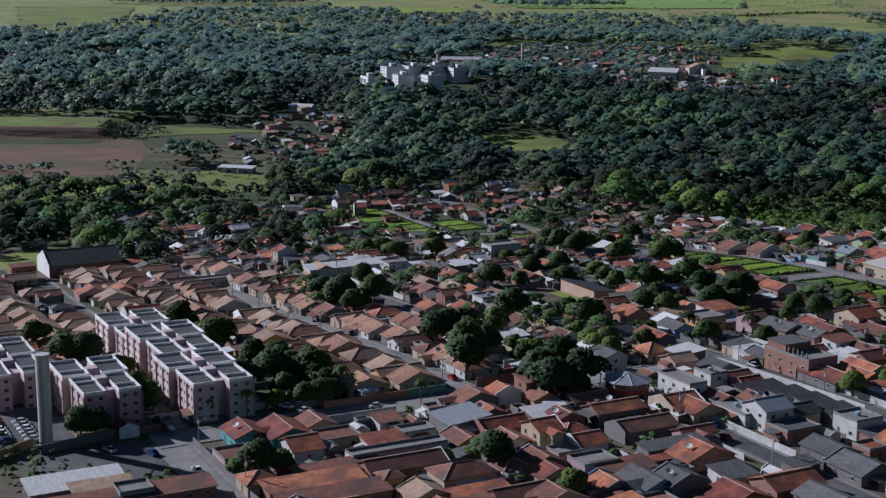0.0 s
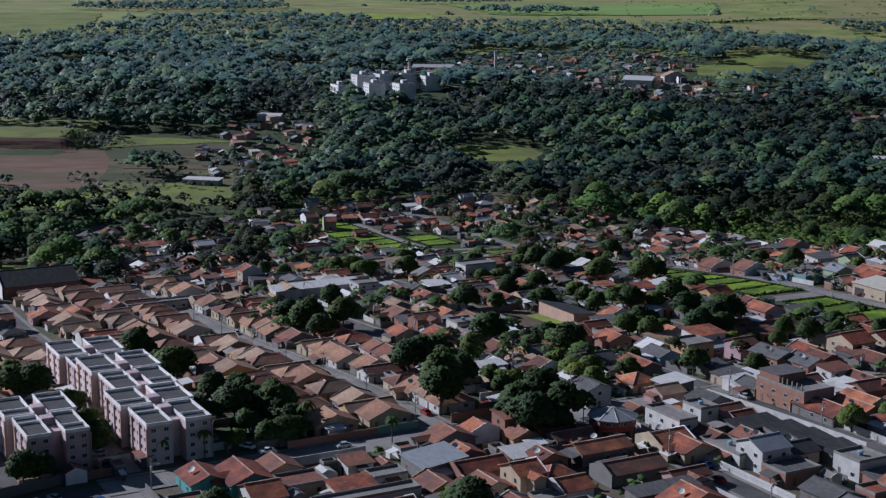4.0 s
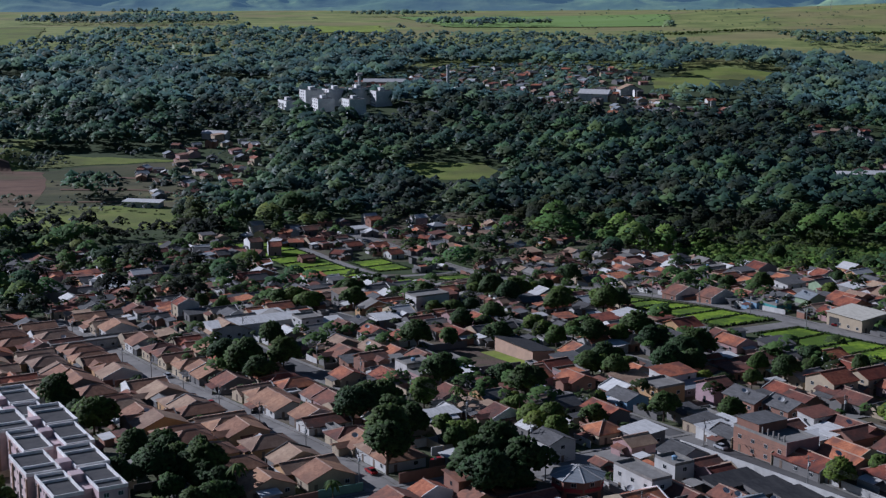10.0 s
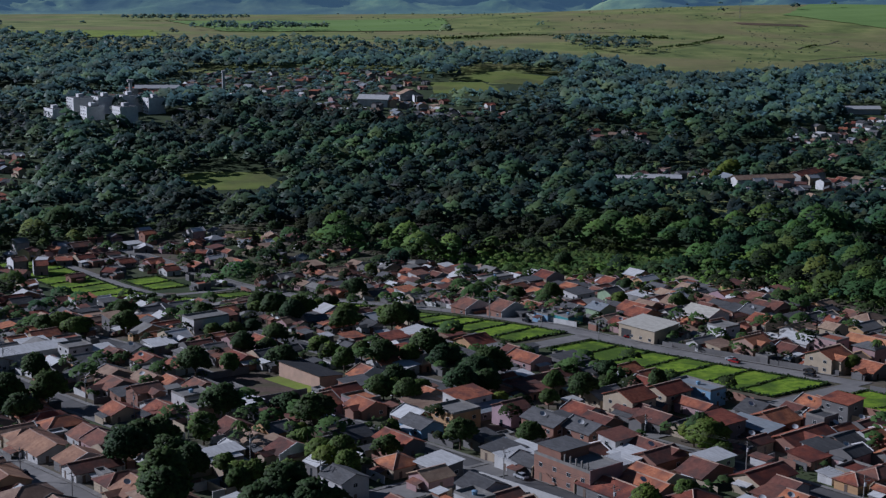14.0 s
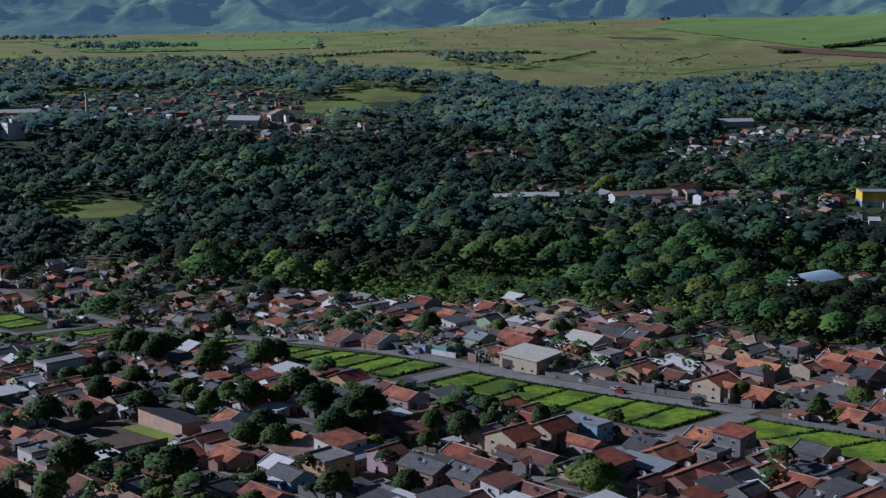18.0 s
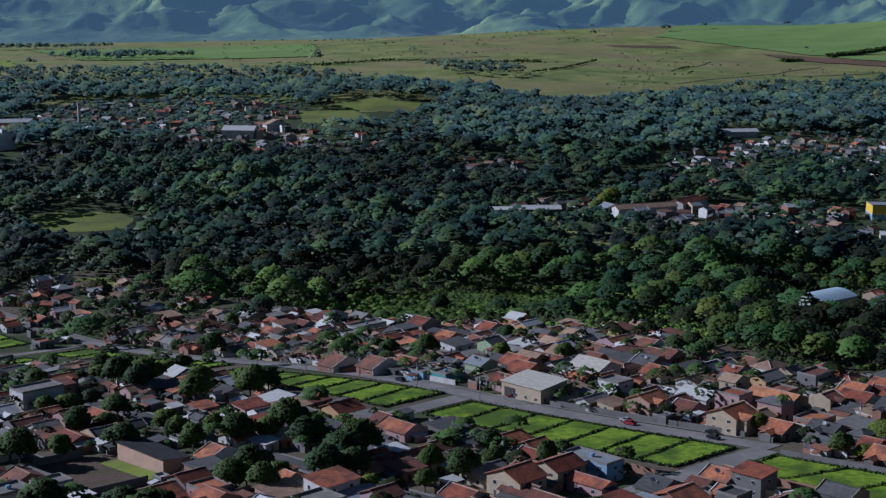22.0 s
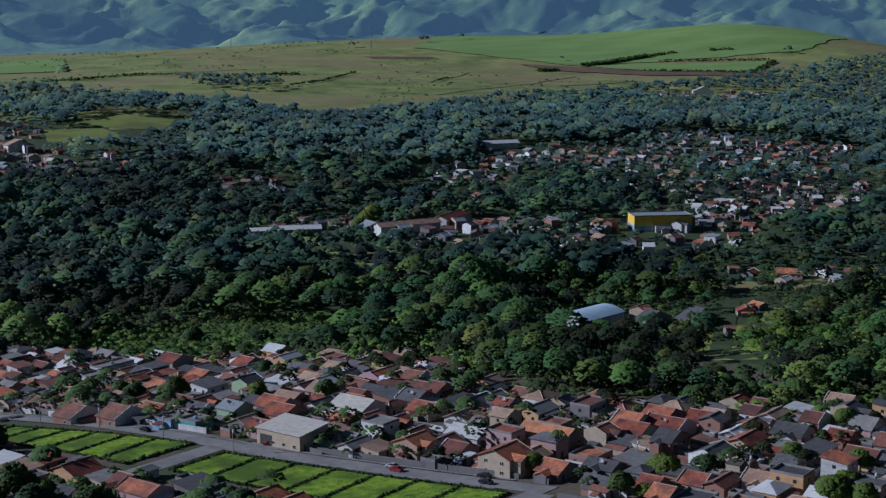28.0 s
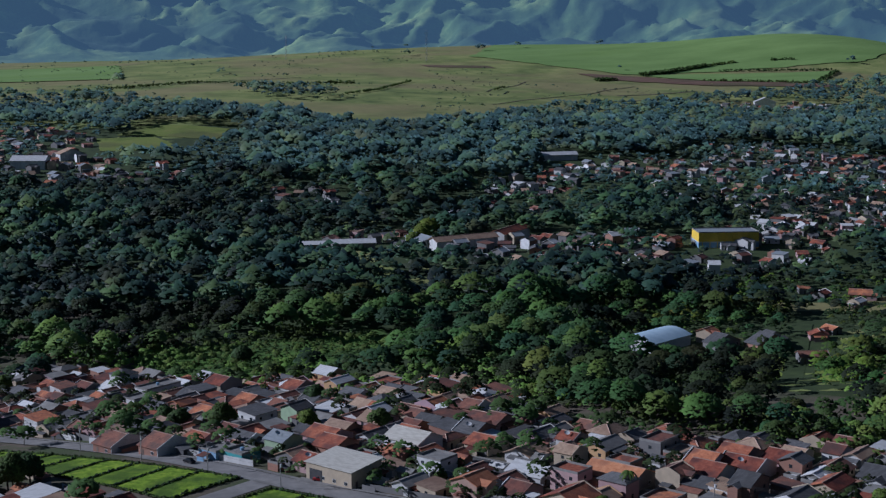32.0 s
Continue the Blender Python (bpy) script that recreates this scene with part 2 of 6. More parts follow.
WALLS = {
    "white": (0.55, 0.54, 0.51), "cream": (0.44, 0.36, 0.25), "grey": (0.18, 0.172, 0.163), "brick": (0.30, 0.165, 0.115),
    "pink": (0.42, 0.28, 0.265), "mauve": (0.40, 0.28, 0.30), "blue": (0.24, 0.38, 0.52), "teal": (0.10, 0.36, 0.36), "yellow": (0.62, 0.44, 0.10),
    "red": (0.42, 0.07, 0.07), "ochre": (0.52, 0.33, 0.16), "green": (0.35, 0.45, 0.28), "dark": (0.10, 0.10, 0.10), "bright_white": (0.82, 0.81, 0.78), "pale_pink": (0.68, 0.54, 0.51), "pale_mauve": (0.56, 0.43, 0.43), "tan": (0.46, 0.31, 0.23), "dull_green": (0.14, 0.26, 0.20),
}
for k, c in WALLS.items():
    M[k] = material(k + "_wall", [tuple(v * 0.82 for v in c), c], 0.5, 0.9, 8, second=(tuple(v * 0.6 + 0.03 for v in c), 0.35, 0.45), spread=0.1)
M["glass"] = material("window_glass", [(0.02, 0.025, 0.03), (0.04, 0.045, 0.05)], 1.0, 0.12)
M["frame"] = material("window_frame", [(0.5, 0.5, 0.48), (0.6, 0.6, 0.58)], 1.0, 0.5)
M["door"] = material("door_paint", [(0.10, 0.07, 0.05), (0.20, 0.16, 0.13)], 0.7, 0.6, spread=0.3)
M["bark"] = material("bark", [(0.07, 0.05, 0.035), (0.14, 0.11, 0.08)], 2.0, 0.95, bump=0.05)
M["leaf"] = material("leaf", [(0.045, 0.075, 0.014), (0.085, 0.125, 0.024)], 0.5, 0.75, 4, island=0.5, translucent=0.25, species=GARDEN, by_object=True)
M["leaf_dark"] = material("leaf_dark", [(0.026, 0.047, 0.013), (0.052, 0.085, 0.02)], 0.5, 0.75, 4, island=0.5, translucent=0.2, species=GARDEN, by_object=True)
M["leaf_light"] = material("leaf_light", [(0.08, 0.115, 0.016), (0.13, 0.165, 0.026)], 0.5, 0.75, 4, island=0.45, translucent=0.3, species=GARDEN, by_object=True)
M["leaf_yard"] = material("yard_leaf", [(0.035, 0.062, 0.014), (0.065, 0.10, 0.022)], 0.1, 0.8, 5, island=0.6, tone=True, world_space=True, translucent=0.25)
M["forest"] = material("forest_leaf", [(0.028, 0.058, 0.020), (0.054, 0.095, 0.027), (0.100, 0.145, 0.034)], 0.02, 0.8, 6, island=0.75, tone=True, bump=0.3, bump_scale=1.2, world_space=True, translucent=0.2, species=SPECIES, gloss=0.3)
M["scrub_leaf"] = material("scrub_leaf", [(0.08, 0.14, 0.02), (0.14, 0.20, 0.03)], 0.08, 0.8, 5, island=0.5, tone=True, world_space=True, translucent=0.25)
M["scrub_mix"] = material("scrub_mix_leaf", [(0.045, 0.085, 0.016), (0.10, 0.15, 0.028)], 0.05, 0.8, 5, island=0.6, tone=True, world_space=True, translucent=0.25, species=SPECIES)
# bluer leaf colour and sheen carry the haze; the far woods are paler too
M["hazed_mid_forest"] = material("hazed_mid_forest_leaf", [(0.024, 0.050, 0.030), (0.042, 0.076, 0.040), (0.074, 0.112, 0.048)], 0.016, 0.6, 6, island=0.7, tone=True, world_space=True, translucent=0.2, species=SPECIES, gloss=0.3, haze_sheen=0.06)
M["hazed_far_forest"] = material("hazed_far_forest_leaf", [(0.058, 0.094, 0.066), (0.076, 0.114, 0.074), (0.100, 0.140, 0.082)], 0.012, 0.55, 6, island=0.55, tone=True, world_space=True, translucent=0.2, species=SPECIES, gloss=0.3, haze_sheen=0.2)
M["forest_floor"] = material("forest_floor", [(0.03, 0.045, 0.015), (0.06, 0.085, 0.025)], 0.1, 0.95, 6, bump=0.3, world_space=True)
M["iron"] = material("dark_iron", [(0.04, 0.04, 0.04), (0.07, 0.07, 0.07)], 1.0, 0.6)
M["pole"] = material("pole_concrete", [(0.25, 0.24, 0.22), (0.34, 0.33, 0.31)], 1.0, 0.9)

M["mountain"] = material("mountain_green_haze_glow", [(0.02, 0.045, 0.02), (0.07, 0.12, 0.035), (0.26, 0.34, 0.10)], 0.005, 0.95, 12, bump=6, bump_scale=0.02, second=((0.015, 0.034, 0.018), 0.0022, 0.65), world_space=True)
# even blue emission paints the haze of distance onto the range
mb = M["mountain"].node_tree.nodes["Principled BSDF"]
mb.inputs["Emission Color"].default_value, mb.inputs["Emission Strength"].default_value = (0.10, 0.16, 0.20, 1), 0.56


# ---- building blocks ----
def mesh(name, verts, faces, mat, smooth=False):
    me = bpy.data.meshes.new(name)
    me.from_pydata(verts, [], faces)
    for m in mat if isinstance(mat, (list, tuple)) else [mat]:
        me.materials.append(m)
    if smooth:
        me.polygons.foreach_set("use_smooth", np.ones(len(me.polygons), bool))
    me.update()
    return me


def part(name, geo, mat, parent=None, label="", m=None, smooth=False):
    """Links a mesh, or (verts, faces), as one object under parent."""
    ob = new(name, geo if isinstance(geo, bpy.types.Mesh) else mesh(name, geo[0], geo[1], mat, smooth))
    if parent is not None:
        ob.parent = parent
    if m is not None:
        ob.matrix_basis = m
    return tagged(ob, label)


def box(x0, x1, y0, y1, z0, z1):
    v = [(x, y, z) for z in (z0, z1) for y in (y0, y1) for x in (x0, x1)]
    return v, [(0, 2, 3, 1), (4, 5, 7, 6), (0, 1, 5, 4), (2, 6, 7, 3), (0, 4, 6, 2), (1, 3, 7, 5)]


def join(*geos):
    v, f = [], []
    for gv, gf in geos:
        k = len(v)
        v += gv
        f += [tuple(i + k for i in q) for q in gf]
    return v, f


def tube(r0, r1, z0, z1, n=10, x=0.0, y=0.0):
    v = [(x + r * math.cos(2 * math.pi * i / n), y + r * math.sin(2 * math.pi * i / n), z) for z, r in ((z0, r0), (z1, r1)) for i in range(n)]
    return v, [(i, (i + 1) % n, n + (i + 1) % n, n + i) for i in range(n)] + [tuple(range(n, 2 * n)), tuple(reversed(range(n)))]


def slab(corners, thick):
    """A sloping slab: its upper face through four corners."""
    v = list(corners) + [(x, y, z - thick) for x, y, z in corners]
    n = len(corners)
    return v, [tuple(range(n)), tuple(reversed(range(n, 2 * n)))] + [(i, n + i, n + (i + 1) % n, (i + 1) % n) for i in range(n)]


def smooth_step(a, b, x):
    t = np.clip((np.asarray(x, float) - a) / (b - a), 0, 1)
    return t * t * (3 - 2 * t)


def ground(x, y):
    """Height of the land: the town's shelf, the wooded valley, the far plain and its hills."""
    s = smooth_step
    x, y = np.asarray(x, float), np.asarray(y, float)
    h = 5.5 - 9.5 * s(385, 620, y) - 25 * s(600, 860, y) + 35 * s(1050, 1650, y) + 22 * s(1600, 2300, y)
    h = h - 9 * s(20, -160, x) * s(385, 505, y) * (1 - s(600, 820, y)) - 12 * np.exp(-((x - 443) / 90) ** 2 - ((y - 725) / 50) ** 2)
    h = h - 22 * s(600, 1400, x) * s(1300, 2000, y)
    h = h + 9 * np.exp(-((y - 1050) / 130) ** 2) * s(200, 380, x) + 12 * np.exp(-((x - 430) / 150) ** 2 - ((y - 1770) / 120) ** 2)
    h = h + 8 * s(1196, 1212, y) * s(-262, -286, x) * (1 - s(1230, 1340, y))
    # the pasture hill
    h = h + 62 * np.exp(-((x - 1420) / 620) ** 2 - ((y - 3080) / 560) ** 2)
    h = h + 66 * np.exp(-((x - 2000) / 330) ** 2 - ((y - 2720) / 330) ** 2)
    return h


def g(x, y):
    return float(ground(x, y))


# the street grid: s runs along the streets towards the camera, w across them
UX, UY, VX, VY = 0.46, -0.888, 0.888, 0.46
GRID = math.degrees(math.atan2(UY, UX))


def at(s, w):
    return s * UX + w * VX, s * UY + w * VY


def drape(name, corners, mat, dz=0.1, step=6.0, rough=0.0, kind="structure", label="", category="", skirt=0.0):
    """A sheet laid over the land between four corners."""
    a, b, c, d = [Vector(p) for p in corners]
    n = max(2, int(max((b - a).length, (c - d).length) / step))
    m = max(2, int(max((d - a).length, (c - b).length) / step))
    v, f = [], []
    for j in range(m + 1):
        for i in range(n + 1):
            p = a.lerp(b, i / n).lerp(d.lerp(c, i / n), j / m)
            x, y = p.x, p.y
            if rough and (i in (0, n) or j in (0, m)):
                q = noise.noise_vector((x * 0.03, y * 0.03, 3.3))
                x, y = x + q.x * rough, y + q.y * rough
            v.append((x, y, g(x, y) + dz))
    for j in range(m):
        for i in range(n):
            k = j * (n + 1) + i
            f.append((k, k + 1, k + n + 2, k + n + 1))
    ob = new(name, mesh(name, v, f, mat))
    if ob.data.polygons[0].normal.z < 0:
        ob.data.flip_normals()
    return tagged(ob, label, category, kind=kind)


OCTA = np.array([(1, 0, 0), (-1, 0, 0), (0, 1, 0), (0, -1, 0), (0, 0, 1), (0, 0, -1)], float)
OCTF = np.array([(0, 2, 4), (2, 1, 4), (1, 3, 4), (3, 0, 4), (2, 0, 5), (1, 2, 5), (3, 1, 5), (0, 3, 5)])


def tufts(c, size, q, faces=OCTF):
    """Crumpled leaf tufts round the centres c; faces=OCTF[:4] leaves them open below."""
    n = len(c)
    v = OCTA[None] * (0.55 + 0.75 * q.rand(n, 6, 1)) + q.normal(scale=0.22, size=(n, 6, 3))
    v = v * size[:, None, None] * np.array([1.08, 1.08, 0.86]) + c[:, None]
    f = faces[None] + 6 * np.arange(n)[:, None, None]
    return v.reshape(-1, 3), f.reshape(-1, 3)


# ---- the land ----
def make_land():
    th = sorted({round(a, 3) for a in [*np.arange(-180, -25, 5), *np.arange(-25, 55, 0.4), *np.arange(55, 180, 5)]})
    rs = [1, 60, 120, 180, 240, 300, *np.arange(320, 1000, 14), *np.arange(1000, 1170, 30), *np.arange(1170, 1262, 5), *np.arange(1280, 2000, 30), *np.arange(2000, 4900, 40)]
    T, R = np.meshgrid(np.radians(th), rs)
    X, Y = R * np.sin(T), R * np.cos(T)
    v = np.stack([X, Y, ground(X, Y)], -1).reshape(-1, 3)
    n, k = len(th), len(rs)
    f = [(j * n + i, j * n + (i + 1) % n, (j + 1) * n + (i + 1) % n, (j + 1) * n + i) for j in range(k - 1) for i in range(n)]
    me = mesh("ground", v.tolist(), f, M["pasture"], True)
    me.flip_normals() if me.polygons[len(f) // 2].normal.z < 0 else None
    return tagged(new("ground", me), "rolling land with pasture, fields and valley soil", "ground", kind="structure")


def lattice_noise(x, y, seed):
    """Smooth gradient noise over arrays, about -0.7 to 0.7."""
    q = np.random.RandomState(seed)
    p = q.permutation(256)
    an = q.rand(256) * 2 * math.pi
    xi, yi = np.floor(x).astype(int), np.floor(y).astype(int)
    u, v = x - xi, y - yi

    def corner(i, j):
        a = an[p[(p[(xi + i) % 256] + yi + j) % 256]]
        return np.cos(a) * (u - i) + np.sin(a) * (v - j)
    fu, fv = u * u * u * (u * (u * 6 - 15) + 10), v * v * v * (v * (v * 6 - 15) + 10)
    top = corner(0, 0) * (1 - fu) + corner(1, 0) * fu
    return top * (1 - fv) + (corner(0, 1) * (1 - fu) + corner(1, 1) * fu) * fv


def make_mountains():
    """A far range behind the plain, folded into ridges and gullies, its haze an emission in the material."""
    th = np.radians(np.arange(-30, 60, 0.13))
    rs = np.array([3700, *np.arange(3720, 4890, 9.5)])
    T, R = np.meshgrid(th, rs)
    X, Y = R * np.sin(T), R * np.cos(T)
    k = smooth_step(3740, 4950, R)
    wx = X + 90 * lattice_noise(X / 260, Y / 260, 5)
    wy = Y + 90 * lattice_noise(X / 260, Y / 260, 6)
    fold, keep = np.zeros_like(X), np.ones_like(X)
    for i, (size, high) in enumerate(((430, 74), (210, 40), (105, 20), (52, 9), (26, 4))):
        ridge = np.clip(1 - np.abs(lattice_noise(wx / size, wy / (size * 0.72), 20 + i)) * 1.9, 0, 1) ** 1.4
        fold += high * ridge * keep
        keep = np.clip(ridge * 1.3, 0.15, 1)
    Z = ground(X, Y) - 3 + k * (30 + 330 * k) + fold * smooth_step(3700, 3960, R) * (0.35 + 0.75 * np.sqrt(k))
    Z[0] = ground(X[0], Y[0]) - 8
    n, m = len(th), len(rs)
    f = [(j * n + i, (j + 1) * n + i, (j + 1) * n + i + 1, j * n + i + 1) for j in range(m - 1) for i in range(n - 1)]
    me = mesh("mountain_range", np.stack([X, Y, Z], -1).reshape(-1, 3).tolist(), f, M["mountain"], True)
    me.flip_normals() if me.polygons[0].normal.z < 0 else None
    return tagged(new("mountain_range", me), "far folded green mountains, blue haze added as glow", "mountains", kind="structure")


make_land()
make_mountains()

# ---- streets, fields and bare ground ----
def strip(name, s0, s1, w0, w1, mat, dz, label, category, kind="structure", rough=0.0, step=6.0):
    return drape(name, [at(s0, w0), at(s1, w0), at(s1, w1), at(s0, w1)], mat, dz, step, rough, kind, label, category)


STREETS = []  # (s0, s1, w0, w1): kept free of houses and trees


def street(s0, s1, w0, w1, mat="asphalt", dz=0.16, walk_side=1.6):
    along = (s1 - s0) > (w1 - w0)
    STREETS.append((s0, s1, w0, w1))
    strip("road", s0, s1, w0, w1, M[mat], dz, "worn grey asphalt street between the houses", "street")
    if walk_side:
        for side in (0, 1):
            if along:
                e = (w0 - walk_side, w0) if side == 0 else (w1, w1 + walk_side)
                strip("pavement", s0, s1, *e, M["concrete"], dz + 0.13, "cracked concrete pavement beside the street", "pavement")
            else:
                e = (s0 - walk_side, s0) if side == 0 else (s1, s1 + walk_side)
                strip("pavement", *e, w0, w1, M["concrete"], dz + 0.13, "cracked concrete pavement beside the street", "pavement")


strip("town_ground", -880, -180, 40, 620, M["soil"], 0.06, "bare soil and weeds between the houses", "ground", rough=20, step=10)
for i, c in enumerate((((-420, 640), (-160, 640), (-60, 1000), (-520, 1000)), ((-160, 700), (330, 640), (420, 1000), (-60, 1000)), ((330, 640), (620, 480), (1150, 900), (420, 1000)),
                       ((-520, 1000), (-60, 1000), (-40, 1500), (-640, 1500)), ((-60, 1000), (420, 1000), (480, 1500), (-40, 1500)), ((420, 1000), (1150, 900), (1500, 1350), (480, 1500)),
                       ((-640, 1500), (-40, 1500), (-40, 1900), (-800, 1950)), ((-40, 1500), (480, 1500), (560, 1680), (-40, 1900)), ((480, 1500), (1500, 1350), (1750, 1800), (560, 1680)))):
    drape("forest_floor", c, M["forest_floor"], 0.03 + 0.004 * i, 25, 0, "structure", "dark leaf litter and undergrowth of the valley", "ground")
street(-660, -360, 190, 197, "pale_road")
street(-600, -200, 231.5, 238)
street(-352, -200, 100, 107, "pale_road")
street(-359, -350, 100, 345, "pale_road", 0.2)
street(-590, -200, 282, 288)
street(-640, -545, 131, 136)
street(-560, -200, 333, 339)
street(-880, -455, 427, 434, "pale_road", 0.22)
# the avenue bends away from the grid beside the plots and ends at a junction
drape("road", [at(-455, 427), at(-352, 438), at(-352, 446), at(-455, 434)], M["pale_road"], 0.22, 6, 0, "structure", "worn grey avenue beside the green plots", "street")
for e in (0, 1):
    drape("pavement", [at(-455, 425.4 + 8.6 * e), at(-366, 435 + 10.0 * e), at(-366, 436.6 + 9.6 * e), at(-455, 427 + 8.6 * e)], M["concrete"], 0.35, 6, 0, "structure", "cracked concrete pavement beside the street", "pavement")
STREETS += [(-455, -420, 427, 437), (-420, -386, 430, 442), (-386, -350, 433, 448)]
street(-469, -461, 388, 428, "pale_road", 0.2, 0)
street(-357, -348, 400, 438, "pale_road", 0.26, 0)
street(-440, -240, 479, 483.5)
street(-860, -712, 381.6, 386.6, "pale_road", 0.22, 0)
street(-716, -710, 386.6, 428, "pale_road", 0.22, 0)
strip("road", -357, -348, 345, 400, M["pale_road"], 0.2, "worn asphalt street", "street")

FIELDS = []


def allotment(s0, s1, w0, w1, n, lean=-0.1, v0=None, v1=None):
    """A green plot of low crops from s0 to s1, its sides w0..w1 at one end and v0..v1 at the other, cut by leafy hedges."""
    v0, v1 = w0 if v0 is None else v0, w1 if v1 is None else v1
    FIELDS.append((s0 - 1, s1 + 1, min(w0, v0) - 1, max(w1, v1) + 1))
    drape("crop_field", [at(s0, w0), at(s1, v0), at(s1, v1), at(s0, w1)], M["crop"], 0.35, 3, 0.6, "stuff", "bright green field of low crops in plots", "field")
    q = np.random.RandomState(int(abs(s0)))

    def bund(a, b):
        (sa, wa), (sb, wb) = a, b
        k = max(8, int(math.hypot(sb - sa, wb - wa) * 2.4))
        t = np.linspace(0, 1, k)
        ss, ww = sa + (sb - sa) * t + q.normal(scale=0.22, size=k), wa + (wb - wa) * t + q.normal(scale=0.22, size=k)
        x, y = ss * UX + ww * VX, ss * UY + ww * VY
        c = np.stack([x, y, ground(x, y) + 0.5 + 0.2 * q.rand(k)], 1)
        v, f = tufts(c, 0.34 + 0.3 * q.rand(k), q)
        tagged(part("hedge", (v.tolist(), [tuple(e) for e in f.tolist()]), M["leaf_dark"]), "dark low leafy hedge between green plots", "hedge", "plot hedges")

    def side(t):
        return w0 + (v0 - w0) * t, w1 + (v1 - w1) * t
    for i in range(n + 1):
        t = i / n
        c = s0 + (s1 - s0) * t
        a, b = side(t)
        e = lean * (b - a) * (0 < i < n)
        bund((c - e / 2, a), (c + e / 2, b))
    bund((s0, w1), (s1, v1))
    bund((s0, w0), (s1, v0))


allotment(-575, -474, 394, 413, 8, -0.15, 398, 425)
allotment(-458, -360, 401, 423, 7, -0.1, 405, 434)
allotment(-346, -255, 411, 434, 5, 0.3, 411, 439)
allotment(-850, -716, 353, 380, 8)
allotment(-700, -650, 400, 420, 3)
allotment(-769, -735, 389, 409, 2)
allotment(-700, -672, 374, 388, 2)
allotment(-638, -592, 402, 422, 4, -0.15)

# ---- houses ----
TAKEN = []
GROUP = "town houses"
WIN = mesh("window", *join(box(-0.65, 0.65, -0.05, 0.06, 0, 1.1)), M["frame"])
PANE = mesh("pane", *join(box(-0.57, -0.03, 0.03, 0.075, 0.08, 1.02), box(0.03, 0.57, 0.03, 0.075, 0.08, 1.02)), M["glass"])
DOOR = mesh("door", *join(box(-0.45, 0.45, -0.05, 0.06, 0, 2.05)), M["door"])
WORDS = {"clay_tile": "brown clay tile", "tile": "red clay tile", "tan_tile": "faded tan tile", "old_tile": "dark weathered tile", "fibre": "grey corrugated sheet", "pale_metal": "white metal sheet",
         "grey_metal": "grey metal sheet", "concrete": "flat concrete", "cream_metal": "cream metal sheet", "orange_tile": "orange clay tile", "dark_sheet": "dark sheet"}
TONE = {"mauve": "mauve", "dark": "dark grey", "brick": "bare brick"}


FIELDS += [(-494, -456, 278, 300), (-484, -458, 298, 303)]
strip("bare_lot", -494, -456, 279, 298, M["dry_soil"], 0.3, "bare trampled earth inside a walled lot", "ground", rough=1.5, step=3)
strip("grass_patch", -484, -458, 297.5, 303.5, M["grass"], 0.34, "bright green grass beside a long brick wall", "grass", rough=1.0, step=2)


def free(s, w, a, b, gap=-0.2):
    for q in TAKEN:
        if abs(s - q[0]) < (a + q[2]) / 2 + gap and abs(w - q[1]) < (b + q[3]) / 2 + gap:
            return False
    for s0, s1, w0, w1 in STREETS + FIELDS:
        if s0 - a / 2 - 0.8 < s < s1 + a / 2 + 0.8 and w0 - b / 2 - 0.8 < w < w1 + b / 2 + 0.8:
            return False
    return True


def before_field(x, y, h):
    """True where something h metres high would hide one of the far crop plots from the south."""
    for d in range(0, int(h * 7.5), 4):
        s, w = x * UX + (y + d) * UY, x * VX + (y + d) * VY
        if s < -640 and any(s0 < s < s1 and w0 < w < w1 + 6 for s0, s1, w0, w1 in FIELDS[3:]):
            return True
    return False


def ridge_cap(p, q):
    """A low row of capping tiles along the edge from p to q."""
    p, q = Vector(p), Vector(q)
    d = q - p
    t = Vector((-d.y, d.x, 0))
    t = t.normalized() * 0.18 if t.length > 1e-4 else Vector((0.18, 0, 0))
    v = [tuple(c + o) for c in (p, q) for o in (t - Vector((0, 0, 0.06)), Vector((0, 0, 0.13)), -t - Vector((0, 0, 0.06)))]
    return v, [(0, 3, 4, 1), (1, 4, 5, 2), (0, 1, 2), (5, 4, 3)]


